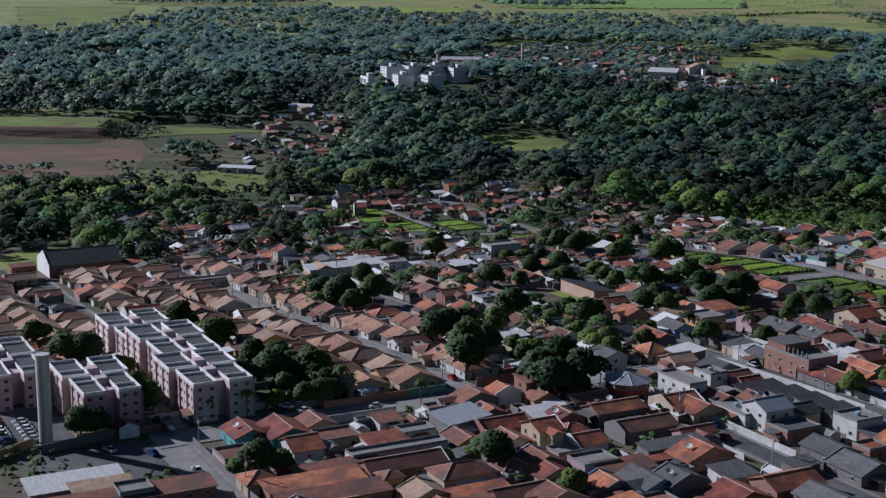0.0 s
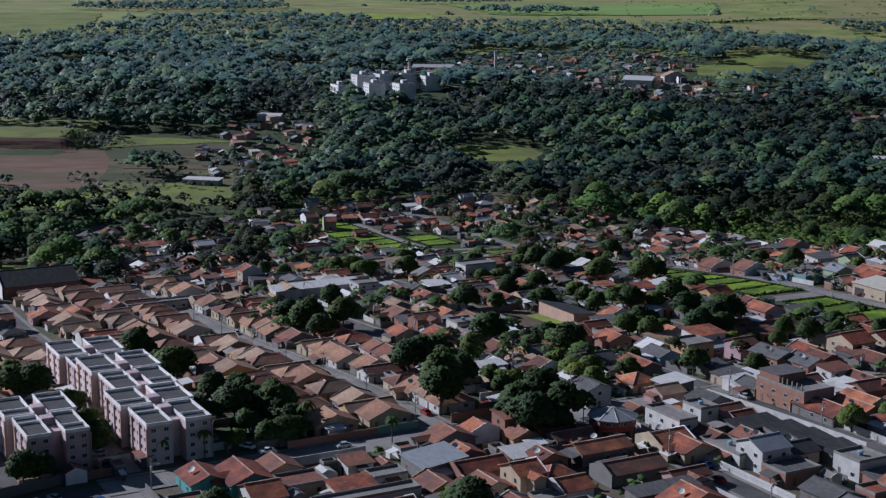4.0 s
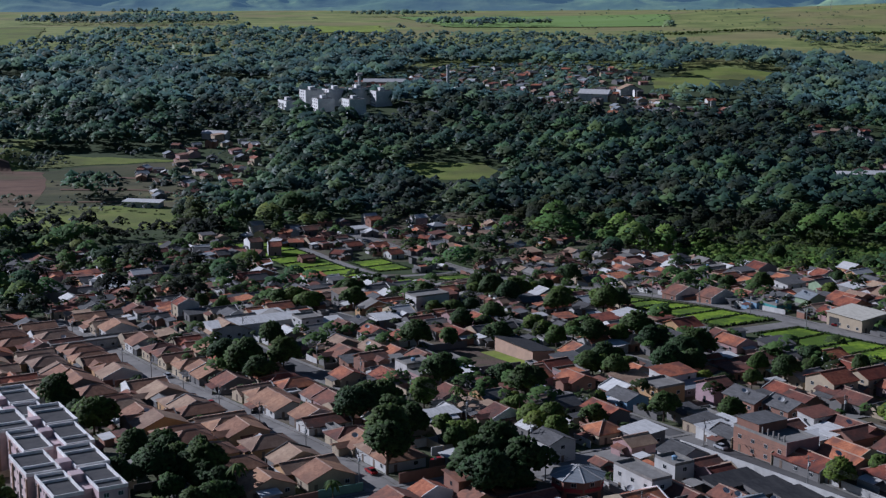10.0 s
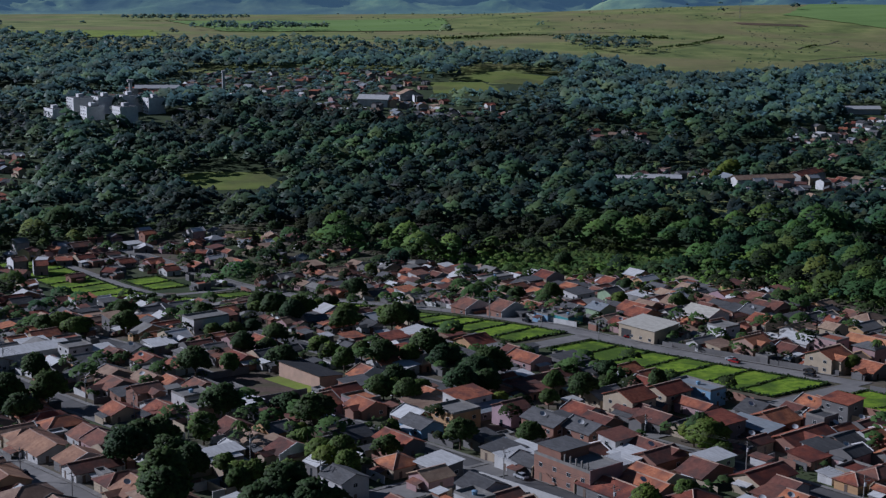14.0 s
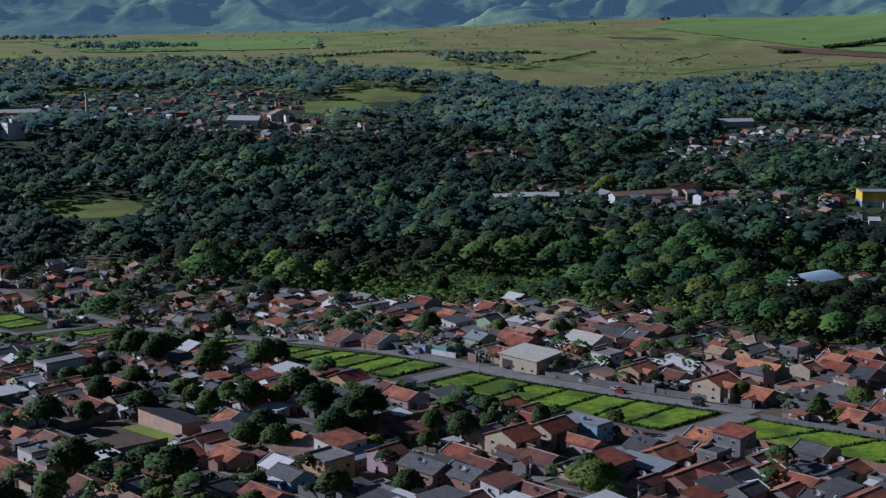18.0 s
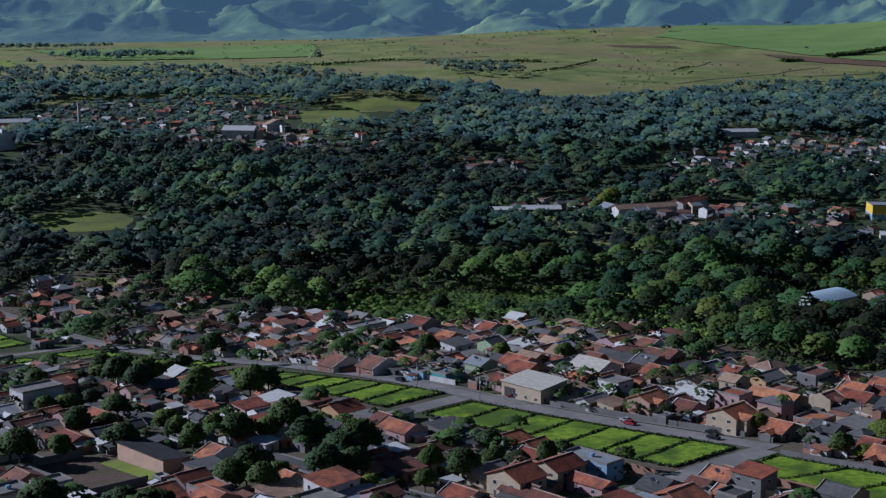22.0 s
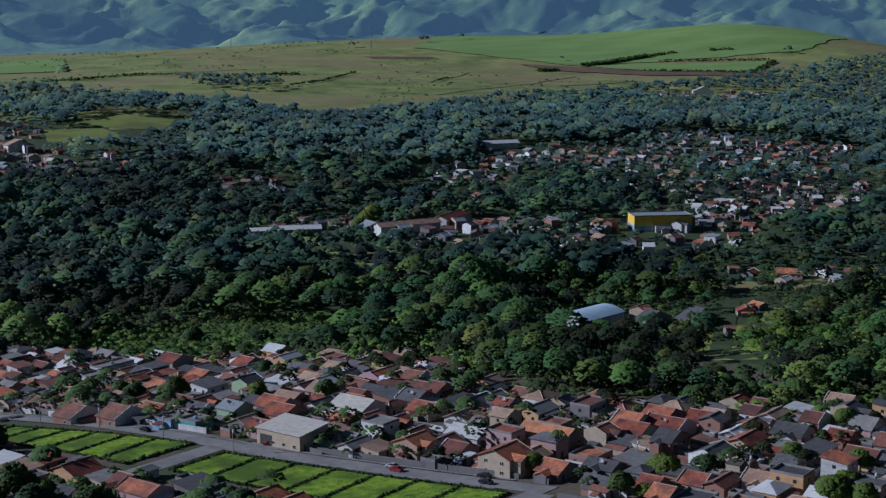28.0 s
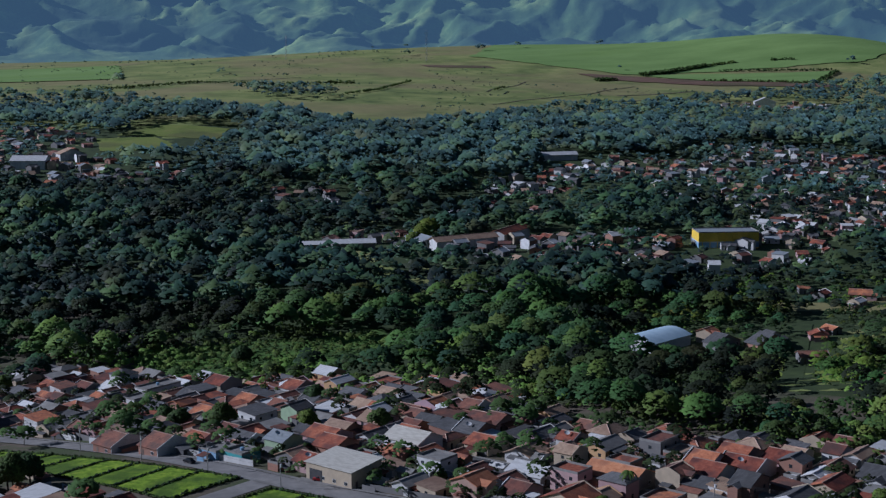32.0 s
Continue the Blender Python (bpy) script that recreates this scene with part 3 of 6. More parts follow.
def roof_parts(a, b, h, roof, mat, rise=None, over=0.5):
    """The pieces (name, geometry, material) of the roof of a house a by b metres with eaves at h."""
    out = []
    A, B = a / 2 + over, b / 2 + over
    th = 0.2
    if roof in ("gx", "gy"):
        span = b if roof == "gx" else a
        rise = rise or span * 0.2
        drop = rise * over / (span / 2)
        for sd in (-1, 1):
            if roof == "gx":
                c = [(-A, sd * B, h - drop + th), (A, sd * B, h - drop + th), (A, 0, h + rise + th), (-A, 0, h + rise + th)]
            else:
                c = [(sd * A, -B, h - drop + th), (sd * A, B, h - drop + th), (0, B, h + rise + th), (0, -B, h + rise + th)]
            if (roof == "gx") != (sd < 0):
                c.reverse()
            out.append(("roof_slope", slab(c, th), mat))
        r = h + rise + th
        rg = box(-A, A, -0.17, 0.17, r - 0.1, r + 0.1) if roof == "gx" else box(-0.17, 0.17, -B, B, r - 0.1, r + 0.1)
        out.append(("ridge", rg, M["ridge"] if mat.name.endswith("tile") else mat))
    elif roof == "hip":
        rise = min(a, b) * 0.24
        d = abs(a - b) / 2
        r0, r1 = ((-d, 0), (d, 0)) if a >= b else ((0, -d), (0, d))
        z = h + rise + th
        v = [(-A, -B, h + th), (A, -B, h + th), (A, B, h + th), (-A, B, h + th), (*r0, z), (*r1, z)]
        f = [(0, 1, 5, 4), (1, 2, 5), (2, 3, 4, 5), (3, 0, 4)] if a >= b else [(0, 1, 4), (1, 2, 5, 4), (2, 3, 5), (3, 0, 4, 5)]
        k = [(-A, -B, h), (A, -B, h), (A, B, h), (-A, B, h)]
        if mat.name.endswith("tile"):
            out.append(("ridge", join(*[ridge_cap(v[i], v[j]) for i, j in (((0, 4), (3, 4), (1, 5), (2, 5), (4, 5)) if a >= b else ((0, 4), (1, 4), (2, 5), (3, 5), (4, 5)))]), M["ridge"]))
        out.append(("roof", (v + k, f + [(9, 8, 7, 6), (0, 6, 7, 1), (1, 7, 8, 2), (2, 8, 9, 3), (3, 9, 6, 0)]), mat))
    elif roof == "shed":
        rise = min(a, b) * 0.10 + 0.1
        out.append(("roof", slab([(-A, -B, h + 0.15), (A, -B, h + 0.15), (A, B, h + rise + 0.15), (-A, B, h + rise + 0.15)] if b <= a else
                          [(-A, -B, h + rise + 0.15), (A, -B, h + 0.15), (A, B, h + 0.15), (-A, B, h + rise + 0.15)], 0.12), mat))
    else:
        a2, b2 = a / 2, b / 2
        out.append(("roof_slab", box(-a2 + 0.2, a2 - 0.2, -b2 + 0.2, b2 - 0.2, h - 0.1, h + 0.08), mat))
        for e in (box(-a2, a2, -b2, -b2 + 0.2, h, h + 0.7), box(-a2, a2, b2 - 0.2, b2, h, h + 0.7), box(-a2, -a2 + 0.2, -b2 + 0.2, b2 - 0.2, h, h + 0.7), box(a2 - 0.2, a2, -b2 + 0.2, b2 - 0.2, h, h + 0.7)):
            out.append(("parapet", e, M["concrete"]))
    return out


def wall_block(a, b, h, roof):
    """Walls with gables, down into the ground."""
    x, y = a / 2, b / 2
    v, f = box(-x, x, -y, y, -2.0, h)
    if roof == "gx":
        r = h + b * 0.2
        v += [(-x, 0, r), (x, 0, r)]
        f += [(4, 6, 8), (5, 9, 7), (4, 8, 9, 5), (6, 7, 9, 8)]
    elif roof == "gy":
        r = h + a * 0.2
        v += [(0, -y, r), (0, y, r)]
        f += [(4, 5, 8), (6, 9, 7), (4, 8, 9, 6), (5, 7, 9, 8)]
    elif roof == "shed":
        rise = min(a, b) * 0.10 + 0.1
        for i in (6, 7) if b <= a else (4, 6):
            v[i] = (v[i][0], v[i][1], h + rise)
    if roof in ("gx", "gy"):
        f.pop(1)
    return v, f


BATCH = {}  # geometry of the far houses, by material
THINGS = []


def to_batch(mat, geo, m):
    v, f = BATCH.setdefault(mat, ([], []))
    k = len(v)
    v += [tuple(m @ Vector(p)) for p in geo[0]]
    f += [tuple(i + k for i in q) for q in geo[1]]


def window(root, m):
    part("pane", PANE, None, part("window", WIN, None, root, m=m))


def openings(a, b, h):
    """Poses of the doors and windows round the walls: (is a door, pose)."""
    for fl in range(max(1, int(h / 2.75))):
        z = 1.0 + 2.75 * fl
        if z + 1.15 > h:
            break
        for side, ln, off in ((0, a, -b / 2), (90, b, a / 2), (270, b, -a / 2)):
            n = max(1, int(ln / 4.2))
            for i in range(n):
                u = (i + 0.5) / n * ln - ln / 2
                m = pose(u, off, z, 0, 0, 180) if side == 0 else pose(off, u, z, 0, 0, -90 if side == 90 else 90)
                if side == 270 and i % 2:
                    continue
                yield fl == 0 and i == 0 and side != 270, m


def house(s, w, a, b, h, roof, rc, wc, windows=True, turn=0.0, xy=None, force=True, group="town houses", thing=None):
    if xy is None:
        x, y = at(s, w)
        if not force and (not free(s, w, a, b) or before_field(x, y, h)):
            return None
        if force and s < -640 and before_field(x, y, h):
            return None
        TAKEN.append((s, w, a, b))
        if thing is None:
            thing = force or (s > -480 and len(THINGS) < 300)
    else:
        x, y = xy
    if h < 5:
        h = h * 0.84
    place = pose(x, y, g(x, y) + 0.1, 0, 0, GRID + turn)
    pieces = [("wall", wall_block(a, b, h, roof), M[wc])] + roof_parts(a, b, h, roof, M[rc])
    if h < 6.4 and a < 18 and b < 18 and rng.random() < 0.6:
        # a lean-to or carport against one side
        d, hh = rng.uniform(2.2, 3.4), min(h, 3.2) - rng.uniform(0.3, 0.7)
        ln = rng.uniform(0.4, 0.85)
        mat = M[rng.choice(("fibre", "old_tile", rc if rc != "concrete" else "tile", "fibre", "pale_metal"))]
        if rng.random() < 0.5:
            x0, x1 = -a / 2 * ln, a / 2 * ln
            pieces.append(("lean_to_roof", slab([(x0, -b / 2 - d, hh - 0.3), (x1, -b / 2 - d, hh - 0.3), (x1, -b / 2, hh + 0.25), (x0, -b / 2, hh + 0.25)], 0.1), mat))
            pieces.append(("lean_to_wall", box(x0 + 0.2, x1 - 0.2, -b / 2 - d + 0.2, -b / 2 - d + 0.4, -1.5, hh - 0.35), M[wc]))
        else:
            y0, y1 = -b / 2 * ln, b / 2 * ln
            pieces.append(("lean_to_roof", slab([(a / 2, y0, hh + 0.25), (a / 2 + d, y0, hh - 0.3), (a / 2 + d, y1, hh - 0.3), (a / 2, y1, hh + 0.25)], 0.1), mat))
            pieces.append(("lean_to_wall", box(a / 2 + d - 0.4, a / 2 + d - 0.2, y0 + 0.2, y1 - 0.2, -1.5, hh - 0.35), M[wc]))
    if roof in ("gx", "gy") and min(a, b) > 5.5 and h < 6.4 and rng.random() < (0.16 if thing else 0.32):
        # a cross wing with its own gable
        d, k = rng.uniform(2.0, 3.5), rng.uniform(-0.2, 0.2)
        if roof == "gx":
            c, hw = a * k, a * 0.24
            top = h + hw * 0.36
            y1 = -b / 2 - d
            v = [(c - hw, y1, -1.5), (c + hw, y1, -1.5), (c + hw, y1, h - 0.05), (c, y1, top), (c - hw, y1, h - 0.05)]
            v += [(p[0], -b * 0.1, p[2]) for p in v]
            sl = [slab([(c + e * (hw + 0.4), y1 - 0.4, h - 0.1), (c, y1 - 0.4, top + 0.15), (c, -b * 0.1, top + 0.15), (c + e * (hw + 0.4), -b * 0.1, h - 0.1)], 0.15) for e in (-1, 1)]
        else:
            c, hw = b * k, b * 0.24
            top = h + hw * 0.36
            x1 = a / 2 + d
            v = [(x1, c - hw, -1.5), (x1, c + hw, -1.5), (x1, c + hw, h - 0.05), (x1, c, top), (x1, c - hw, h - 0.05)]
            v += [(a * 0.1, p[1], p[2]) for p in v]
            sl = [slab([(x1 + 0.4, c + e * (hw + 0.4), h - 0.1), (x1 + 0.4, c, top + 0.15), (a * 0.1, c, top + 0.15), (a * 0.1, c + e * (hw + 0.4), h - 0.1)], 0.15) for e in (-1, 1)]
        f = [(0, 1, 2, 3, 4), (9, 8, 7, 6, 5)] + [(i, 5 + i, 5 + (i + 1) % 5, (i + 1) % 5) for i in range(5)]
        pieces.append(("wing_wall", (v, f), M[wc]))
        pieces += [("wing_roof", q, M[rc]) for q in sl]
    if roof in ("gx", "gy") and rng.random() < 0.36:
        # a party wall standing proud of the roof at one or both ends
        ends = rng.choice(((-1,), (1,), (-1, 1)))
        k = (b if roof == "gx" else a) / 2 + 0.3
        rise = k * 2 * 0.2 + 0.45
        for e in ends:
            q = e * ((a if roof == "gx" else b) / 2 + 0.6)
            pr = [(-k, -1.5), (k, -1.5), (k, h + 0.35), (0, h + rise), (-k, h + 0.35)]
            v = [((q + t, u, z) if roof == "gx" else (u, q + t, z)) for t in (-0.1, 0.1) for u, z in pr]
            f = [(0, 1, 2, 3, 4), (9, 8, 7, 6, 5)] + [(i, 5 + i, 5 + (i + 1) % 5, (i + 1) % 5) for i in range(5)]
            pieces.append(("party_wall", (v, f), M[rng.choice(("bright_white", "white", "grey", "cream", wc))]))
    if not thing:
        for _, geo, mat in pieces:
            to_batch(mat, geo, place)
        if windows:
            for is_door, m in openings(a, b, h):
                to_batch(M["glass"], box(-0.5, 0.5, -0.05, 0.05, -1.0 if is_door else 0, 1.0), place @ m)
        return None
    root = new("house")
    THINGS.append(root)
    root.matrix_basis = place
    for name, geo, mat in pieces:
        part(name, geo, mat, root)
    for is_door, m in openings(a, b, h) if windows else ():
        if is_door:
            part("door", DOOR, None, root, m=m @ pose(0, 0, -1.0))
        else:
            window(root, m)
    return tagged(root, "%s %s house with %s roof" % ("two-storey" if h > 5 else "low", TONE.get(wc, wc), WORDS[rc]), "house", group)


house(-448, 443, 18, 13, 5.2, "shed", "cream_metal", "cream")
house(-451, 478, 14, 12, 5, "gx", "cream_metal", "white")
house(-429, 463, 9, 8, 5.6, "flat", "concrete", "white")
house(-448, 468, 8, 7, 3.6, "gx", "tile", "brick")
house(-406, 451, 9, 9, 5.4, "gy", "orange_tile", "tan")
house(-402, 474, 12, 10, 4, "gx", "pale_metal", "white")
house(-394, 457, 7, 11, 3.6, "gx", "old_tile", "pink")
house(-374, 452, 11, 11, 5.6, "gy", "tile", "cream")
house(-380, 485, 17, 12, 4.5, "gx", "orange_tile", "grey")
house(-347, 462, 9, 8, 4, "gx", "fibre", "grey")
house(-340, 449, 9, 7, 3.2, "gx", "fibre", "brick")
house(-482, 472, 11, 12, 4, "gx", "tile", "pink")
house(-484, 454, 8, 9, 5.4, "gx", "grey_metal", "green")
house(-360, 243, 9, 8, 5.5, "gx", "fibre", "white")
house(-368, 265, 9, 9, 3.5, "hip", "tile", "cream")
house(-360, 272, 9, 9, 4, "shed", "pale_metal", "grey")
house(-383, 277, 12, 8, 4.5, "gx", "tile", "grey")
house(-325, 245, 15, 6, 6, "flat", "concrete", "white")
house(-329, 258, 8, 6, 5.5, "flat", "concrete", "white")
house(-315, 236, 11, 10, 3.8, "gy", "tile", "cream")
house(-308, 238, 9, 10, 3.5, "gx", "tile", "cream")
house(-316, 249, 14, 7, 3.5, "gx", "old_tile", "grey")
house(-303, 247, 16, 7, 3.8, "flat", "concrete", "white")
house(-294, 250, 10, 9, 6, "gy", "grey_metal", "white")
house(-316, 266, 7, 14, 3.2, "shed", "dark_sheet", "grey")
house(-308, 270, 7, 10, 3.2, "shed", "dark_sheet", "grey")
house(-300, 272, 7, 10, 3.2, "shed", "dark_sheet", "grey")
house(-290, 271, 7, 10, 3.2, "shed", "dark_sheet", "grey")
house(-278, 267, 9, 9, 5, "flat", "concrete", "white")
house(-332, 294, 20, 11, 6.5, "flat", "concrete", "brick")
house(-318, 293, 16, 10, 3.5, "gx", "tile", "grey")
house(-314, 301, 12, 9, 3.5, "gx", "tile", "pink")
house(-334, 315, 9, 7, 4, "shed", "pale_metal", "white")
house(-333, 324, 14, 9, 4, "gx", "old_tile", "brick")
house(-367, 317, 13, 9, 6, "gx", "fibre", "brick")
house(-376, 339, 9, 9, 4, "gx", "tile", "white")
house(-359, 329, 9, 9, 5, "gx", "old_tile", "brick")
house(-373, 355, 12, 10, 6, "gy", "tile", "cream")
house(-356, 349, 10, 9, 4, "gx", "old_tile", "grey")
house(-393, 305, 10, 10, 6.2, "flat", "concrete", "ochre")
house(-414, 329, 9, 6, 4.5, "flat", "concrete", "ochre")
house(-395, 294, 10, 8, 3.8, "gx", "fibre", "blue")
house(-398, 322, 6, 22, 3.2, "shed", "grey_metal", "grey")
house(-365, 299, 9, 7, 3.5, "flat", "concrete", "cream")
house(-356, 297, 10, 8, 3.5, "shed", "pale_metal", "white")
house(-346, 295, 8, 5, 3.5, "shed", "pale_metal", "white")
house(-435, 285, 12, 11, 4, "gy", "tile", "pink")
house(-423, 295, 9, 9, 3.8, "gx", "tile", "brick")
house(-426, 267, 14, 4, 4, "shed", "old_tile", "brick")
house(-472, 308, 24, 9, 4.7, "shed", "dark_sheet", "tan", windows=False, turn=180)
house(-471, 337, 9, 8, 3.6, "gy", "tile", "white")
house(-462, 340, 8, 5, 3.2, "shed", "pale_metal", "white")
house(-473, 379, 13, 10, 4, "gy", "tile", "ochre")
house(-443, 378, 12, 9, 3.6, "gx", "tile", "pink")
house(-556, 317, 9, 15, 8, "flat", "concrete", "white")
house(-458, 256, 8, 9, 6.5, "flat", "concrete", "white")
house(-450, 260, 9, 9, 3.6, "flat", "concrete", "white")
house(-541, 372, 9, 8, 3.5, "gx", "old_tile", "grey")
house(-524, 371, 7, 7, 3.2, "gx", "fibre", "white")
house(-498, 263, 10, 9, 3.8, "gx", "tan_tile", "cream")
house(-467, 237, 8, 9, 3.6, "gx", "tile", "cream")
house(-456, 247, 9, 8, 3.6, "gx", "tile", "pink")
house(-405, 234, 5, 13, 3.8, "shed", "pale_metal", "grey")
house(-563, 246, 8, 38, 5, "shed", "pale_metal", "white")
house(-564, 234, 10, 16, 4.5, "gx", "tan_tile", "grey")
house(-553, 263, 9, 9, 5.5, "flat", "concrete", "white")
house(-510, 256, 8, 14, 3.8, "gx", "tan_tile", "grey")
house(-588, 193, 6, 38, 4, "flat", "concrete", "white")
house(-660, 155, 24, 32, 6, "gy", "dark_sheet", "brick")
house(-707, 191, 14, 9, 4, "shed", "pale_metal", "white")
house(-593, 172, 9, 10, 3.8, "gx", "old_tile", "brick")
house(-591, 181, 9, 12, 3.8, "gy", "old_tile", "brick")
house(-593, 156, 9, 10, 3.6, "gx", "tile", "pink")
house(-596, 144, 9, 12, 3.6, "gx", "tile", "pink")
house(-344, 121, 11, 9, 3.8, "gx", "tile", "teal")
house(-340, 130, 13, 11, 4, "gx", "tile", "teal")
house(-328, 130, 11, 8, 3.8, "gy", "tile", "white")
house(-314, 150, 5, 26, 4.2, "flat", "concrete", "white")
house(-326, 161, 6, 9, 3.6, "flat", "concrete", "white")
house(-310, 112, 8, 8, 3.5, "hip", "tile", "cream")
house(-303, 123, 7, 24, 3.4, "shed", "tile", "brick")
house(-293, 124, 7, 26, 3.4, "shed", "old_tile", "brick")
house(-309, 132, 7, 22, 3.2, "shed", "old_tile", "dark")
house(-305, 147, 9, 20, 3.6, "gy", "old_tile", "brick")
house(-291, 156, 9, 14, 4.6, "hip", "old_tile", "cream")
house(-297, 140, 5, 5, 4, "hip", "old_tile", "ochre")
house(-285, 143, 8, 9, 3.4, "gx", "tan_tile", "cream")
house(-279, 152, 7, 20, 3.2, "shed", "tile", "brick")
house(-276, 163, 7, 14, 3.2, "gy", "old_tile", "brick")
house(-328, 175, 12, 12, 4.5, "shed", "grey_metal", "grey")
house(-320, 183, 9, 13, 3.6, "gy", "tile", "brick")
house(-331, 185, 7, 8, 3.6, "gx", "tile", "grey")
house(-323, 198, 7, 10, 3.8, "shed", "pale_metal", "grey")
house(-318, 201, 7, 9, 3.6, "gx", "old_tile", "brick")
house(-298, 195, 9, 8, 4.2, "gy", "tile", "white")
house(-295, 187, 6, 7, 3.4, "flat", "concrete", "ochre")
house(-284, 176, 8, 9, 3.2, "gx", "tile", "cream")
house(-318, 217, 8, 15, 4, "gy", "tile", "grey")
house(-303, 216, 9, 16, 3.6, "gy", "old_tile", "grey")
house(-287, 214, 5, 18, 3.4, "shed", "fibre", "grey")
house(-278, 216, 9, 14, 3.4, "gx", "tile", "brick")
house(-264, 199, 8, 10, 4.6, "gx", "fibre", "cream")
house(-264, 215, 8, 9, 3.2, "shed", "fibre", "white")
house(-268, 193, 12, 9, 3.8, "gx", "fibre", "blue")
house(-271, 184, 8, 8, 3.4, "gx", "tile", "blue")
house(-279, 194, 7, 14, 3.2, "shed", "old_tile", "grey")
house(-285, 189, 8, 10, 4, "flat", "concrete", "mauve")
house(-253, 222, 10, 14, 3.6, "gy", "tile", "brick")
house(-251, 206, 10, 12, 3.4, "gx", "tile", "brick")
house(-240, 223, 12, 10, 3.6, "gx", "fibre", "grey")
house(-266, 247, 12, 9, 3.6, "gx", "fibre", "grey")
house(-253, 245, 12, 11, 3.6, "gx", "fibre", "grey")
house(-262, 234, 5, 8, 3, "shed", "fibre", "grey")
house(-326, 73, 9, 22, 4, "shed", "pale_metal", "grey")
house(-320, 78, 8, 14, 3.6, "shed", "tan_tile", "grey")
house(-316, 84, 7, 8, 4.2, "flat", "concrete", "blue")
house(-314, 91, 7, 22, 3.2, "shed", "old_tile", "brick")
house(-314, 75, 7, 26, 3.2, "shed", "old_tile", "brick")
house(-360, 502, 10, 14, 4, "gx", "tile", "white")
house(-355, 514, 12, 12, 4, "gx", "tile", "pink")
house(-371, 383, 16, 7, 5.5, "flat", "grey_metal", "blue")
house(-373, 371, 10, 11, 5.5, "gy", "tile", "cream")
house(-368, 353, 10, 9, 3.8, "gx", "old_tile", "grey")
house(-361, 371, 12, 6, 3.6, "gx", "tile", "pink")
house(-334, 373, 11, 10, 4.5, "gy", "tile", "brick")
house(-333, 363, 15, 7, 4.2, "shed", "grey_metal", "grey")
house(-355, 320, 10, 9, 5.5, "gx", "fibre", "brick")
house(-372, 326, 9, 8, 4, "shed", "fibre", "white")
house(-360, 294, 9, 8, 3.6, "shed", "fibre", "cream")
house(-352, 292, 8, 9, 3.4, "shed", "pale_metal", "white")
house(-373, 298, 7, 8, 3.4, "shed", "fibre", "grey")
house(-329, 320, 9, 11, 4, "gy", "old_tile", "brick")
house(-333, 312, 6, 8, 3.4, "shed", "pale_metal", "white")
house(-320, 331, 6, 10, 3.6, "shed", "pale_metal", "green")
house(-314, 321, 8, 12, 3.4, "gx", "old_tile", "brick")
house(-302, 329, 9, 14, 3.6, "gy", "tile", "cream")
house(-316, 305, 12, 14, 3.6, "gx", "tile", "brick")
house(-318, 365, 9, 18, 3.6, "gy", "tile", "brick")
house(-338, 268, 9, 9, 4.5, "gx", "fibre", "white")
house(-354, 265, 8, 8, 3.6, "gy", "tan_tile", "pink")
house(-347, 292, 8, 7, 3.6, "gx", "fibre", "grey")
house(-490, 267, 7, 7, 3.6, "gx", "tile", "pink")
house(-458, 268, 7, 9, 6, "flat", "concrete", "white")
house(-449, 269, 8, 8, 4, "shed", "pale_metal", "white")
house(-448, 254, 8, 7, 5, "flat", "concrete", "pink")
house(-436, 279, 7, 7, 3.6, "gx", "tile", "pink")
house(-427, 252, 7, 10, 3.4, "gx", "old_tile", "pink")
house(-459, 247, 7, 9, 3.6, "gx", "tile", "pink")
house(-524, 276, 9, 9, 3.6, "gx", "tile", "white")
house(-510, 281, 8, 8, 3.6, "gx", "tile", "white")
house(-543, 291, 8, 9, 3.6, "shed", "pale_metal", "grey")
house(-542, 281, 8, 7, 3.6, "gx", "fibre", "white")
house(-462, 445, 9, 9, 4, "gx", "tile", "pink")
house(-499, 440, 8, 9, 3.6, "flat", "concrete", "blue")
house(-489, 441, 8, 8, 3.6, "flat", "concrete", "teal")
house(-631, 526, 8, 18, 5, "flat", "concrete", "white")
house(-612, 500, 7, 9, 5, "flat", "concrete", "white")
house(-595, 476, 7, 10, 3.6, "gx", "tan_tile", "cream")
house(-556, 487, 9, 12, 4, "gx", "tile", "brick")
house(-566, 517, 8, 12, 4, "gx", "tile", "brick")
house(-576, 553, 8, 12, 4.4, "gx", "tile", "white")
house(-662, 533, 8, 9, 6.5, "hip", "fibre", "white")
house(-665, 516, 8, 9, 4, "gx", "old_tile", "brick")
house(-539, 433, 9, 14, 3.6, "gx", "old_tile", "brick")
house(-521, 437, 9, 14, 3.8, "gx", "old_tile", "brick")
house(-517, 449, 8, 9, 3.6, "gx", "tile", "pink")
house(-524, 500, 8, 8, 5, "gy", "fibre", "green")
house(-470, 463, 9, 12, 4.2, "gx", "tile", "brick")
house(-521, 548, 9, 10, 4, "gx", "tan_tile", "pink")
house(-536, 544, 9, 9, 4.2, "gx", "fibre", "white")
house(-470, 534, 7, 10, 4, "gx", "old_tile", "brick")
house(-497, 512, 9, 8, 4, "gy", "pale_metal", "grey")
house(-446, 503, 8, 12, 3.8, "gx", "fibre", "brick")
house(-414, 511, 6, 8, 4, "gx", "tile", "white")
house(-365, 509, 8, 18, 4, "gx", "tile", "white")
house(-362, 523, 9, 14, 4.2, "gx", "tile", "grey")

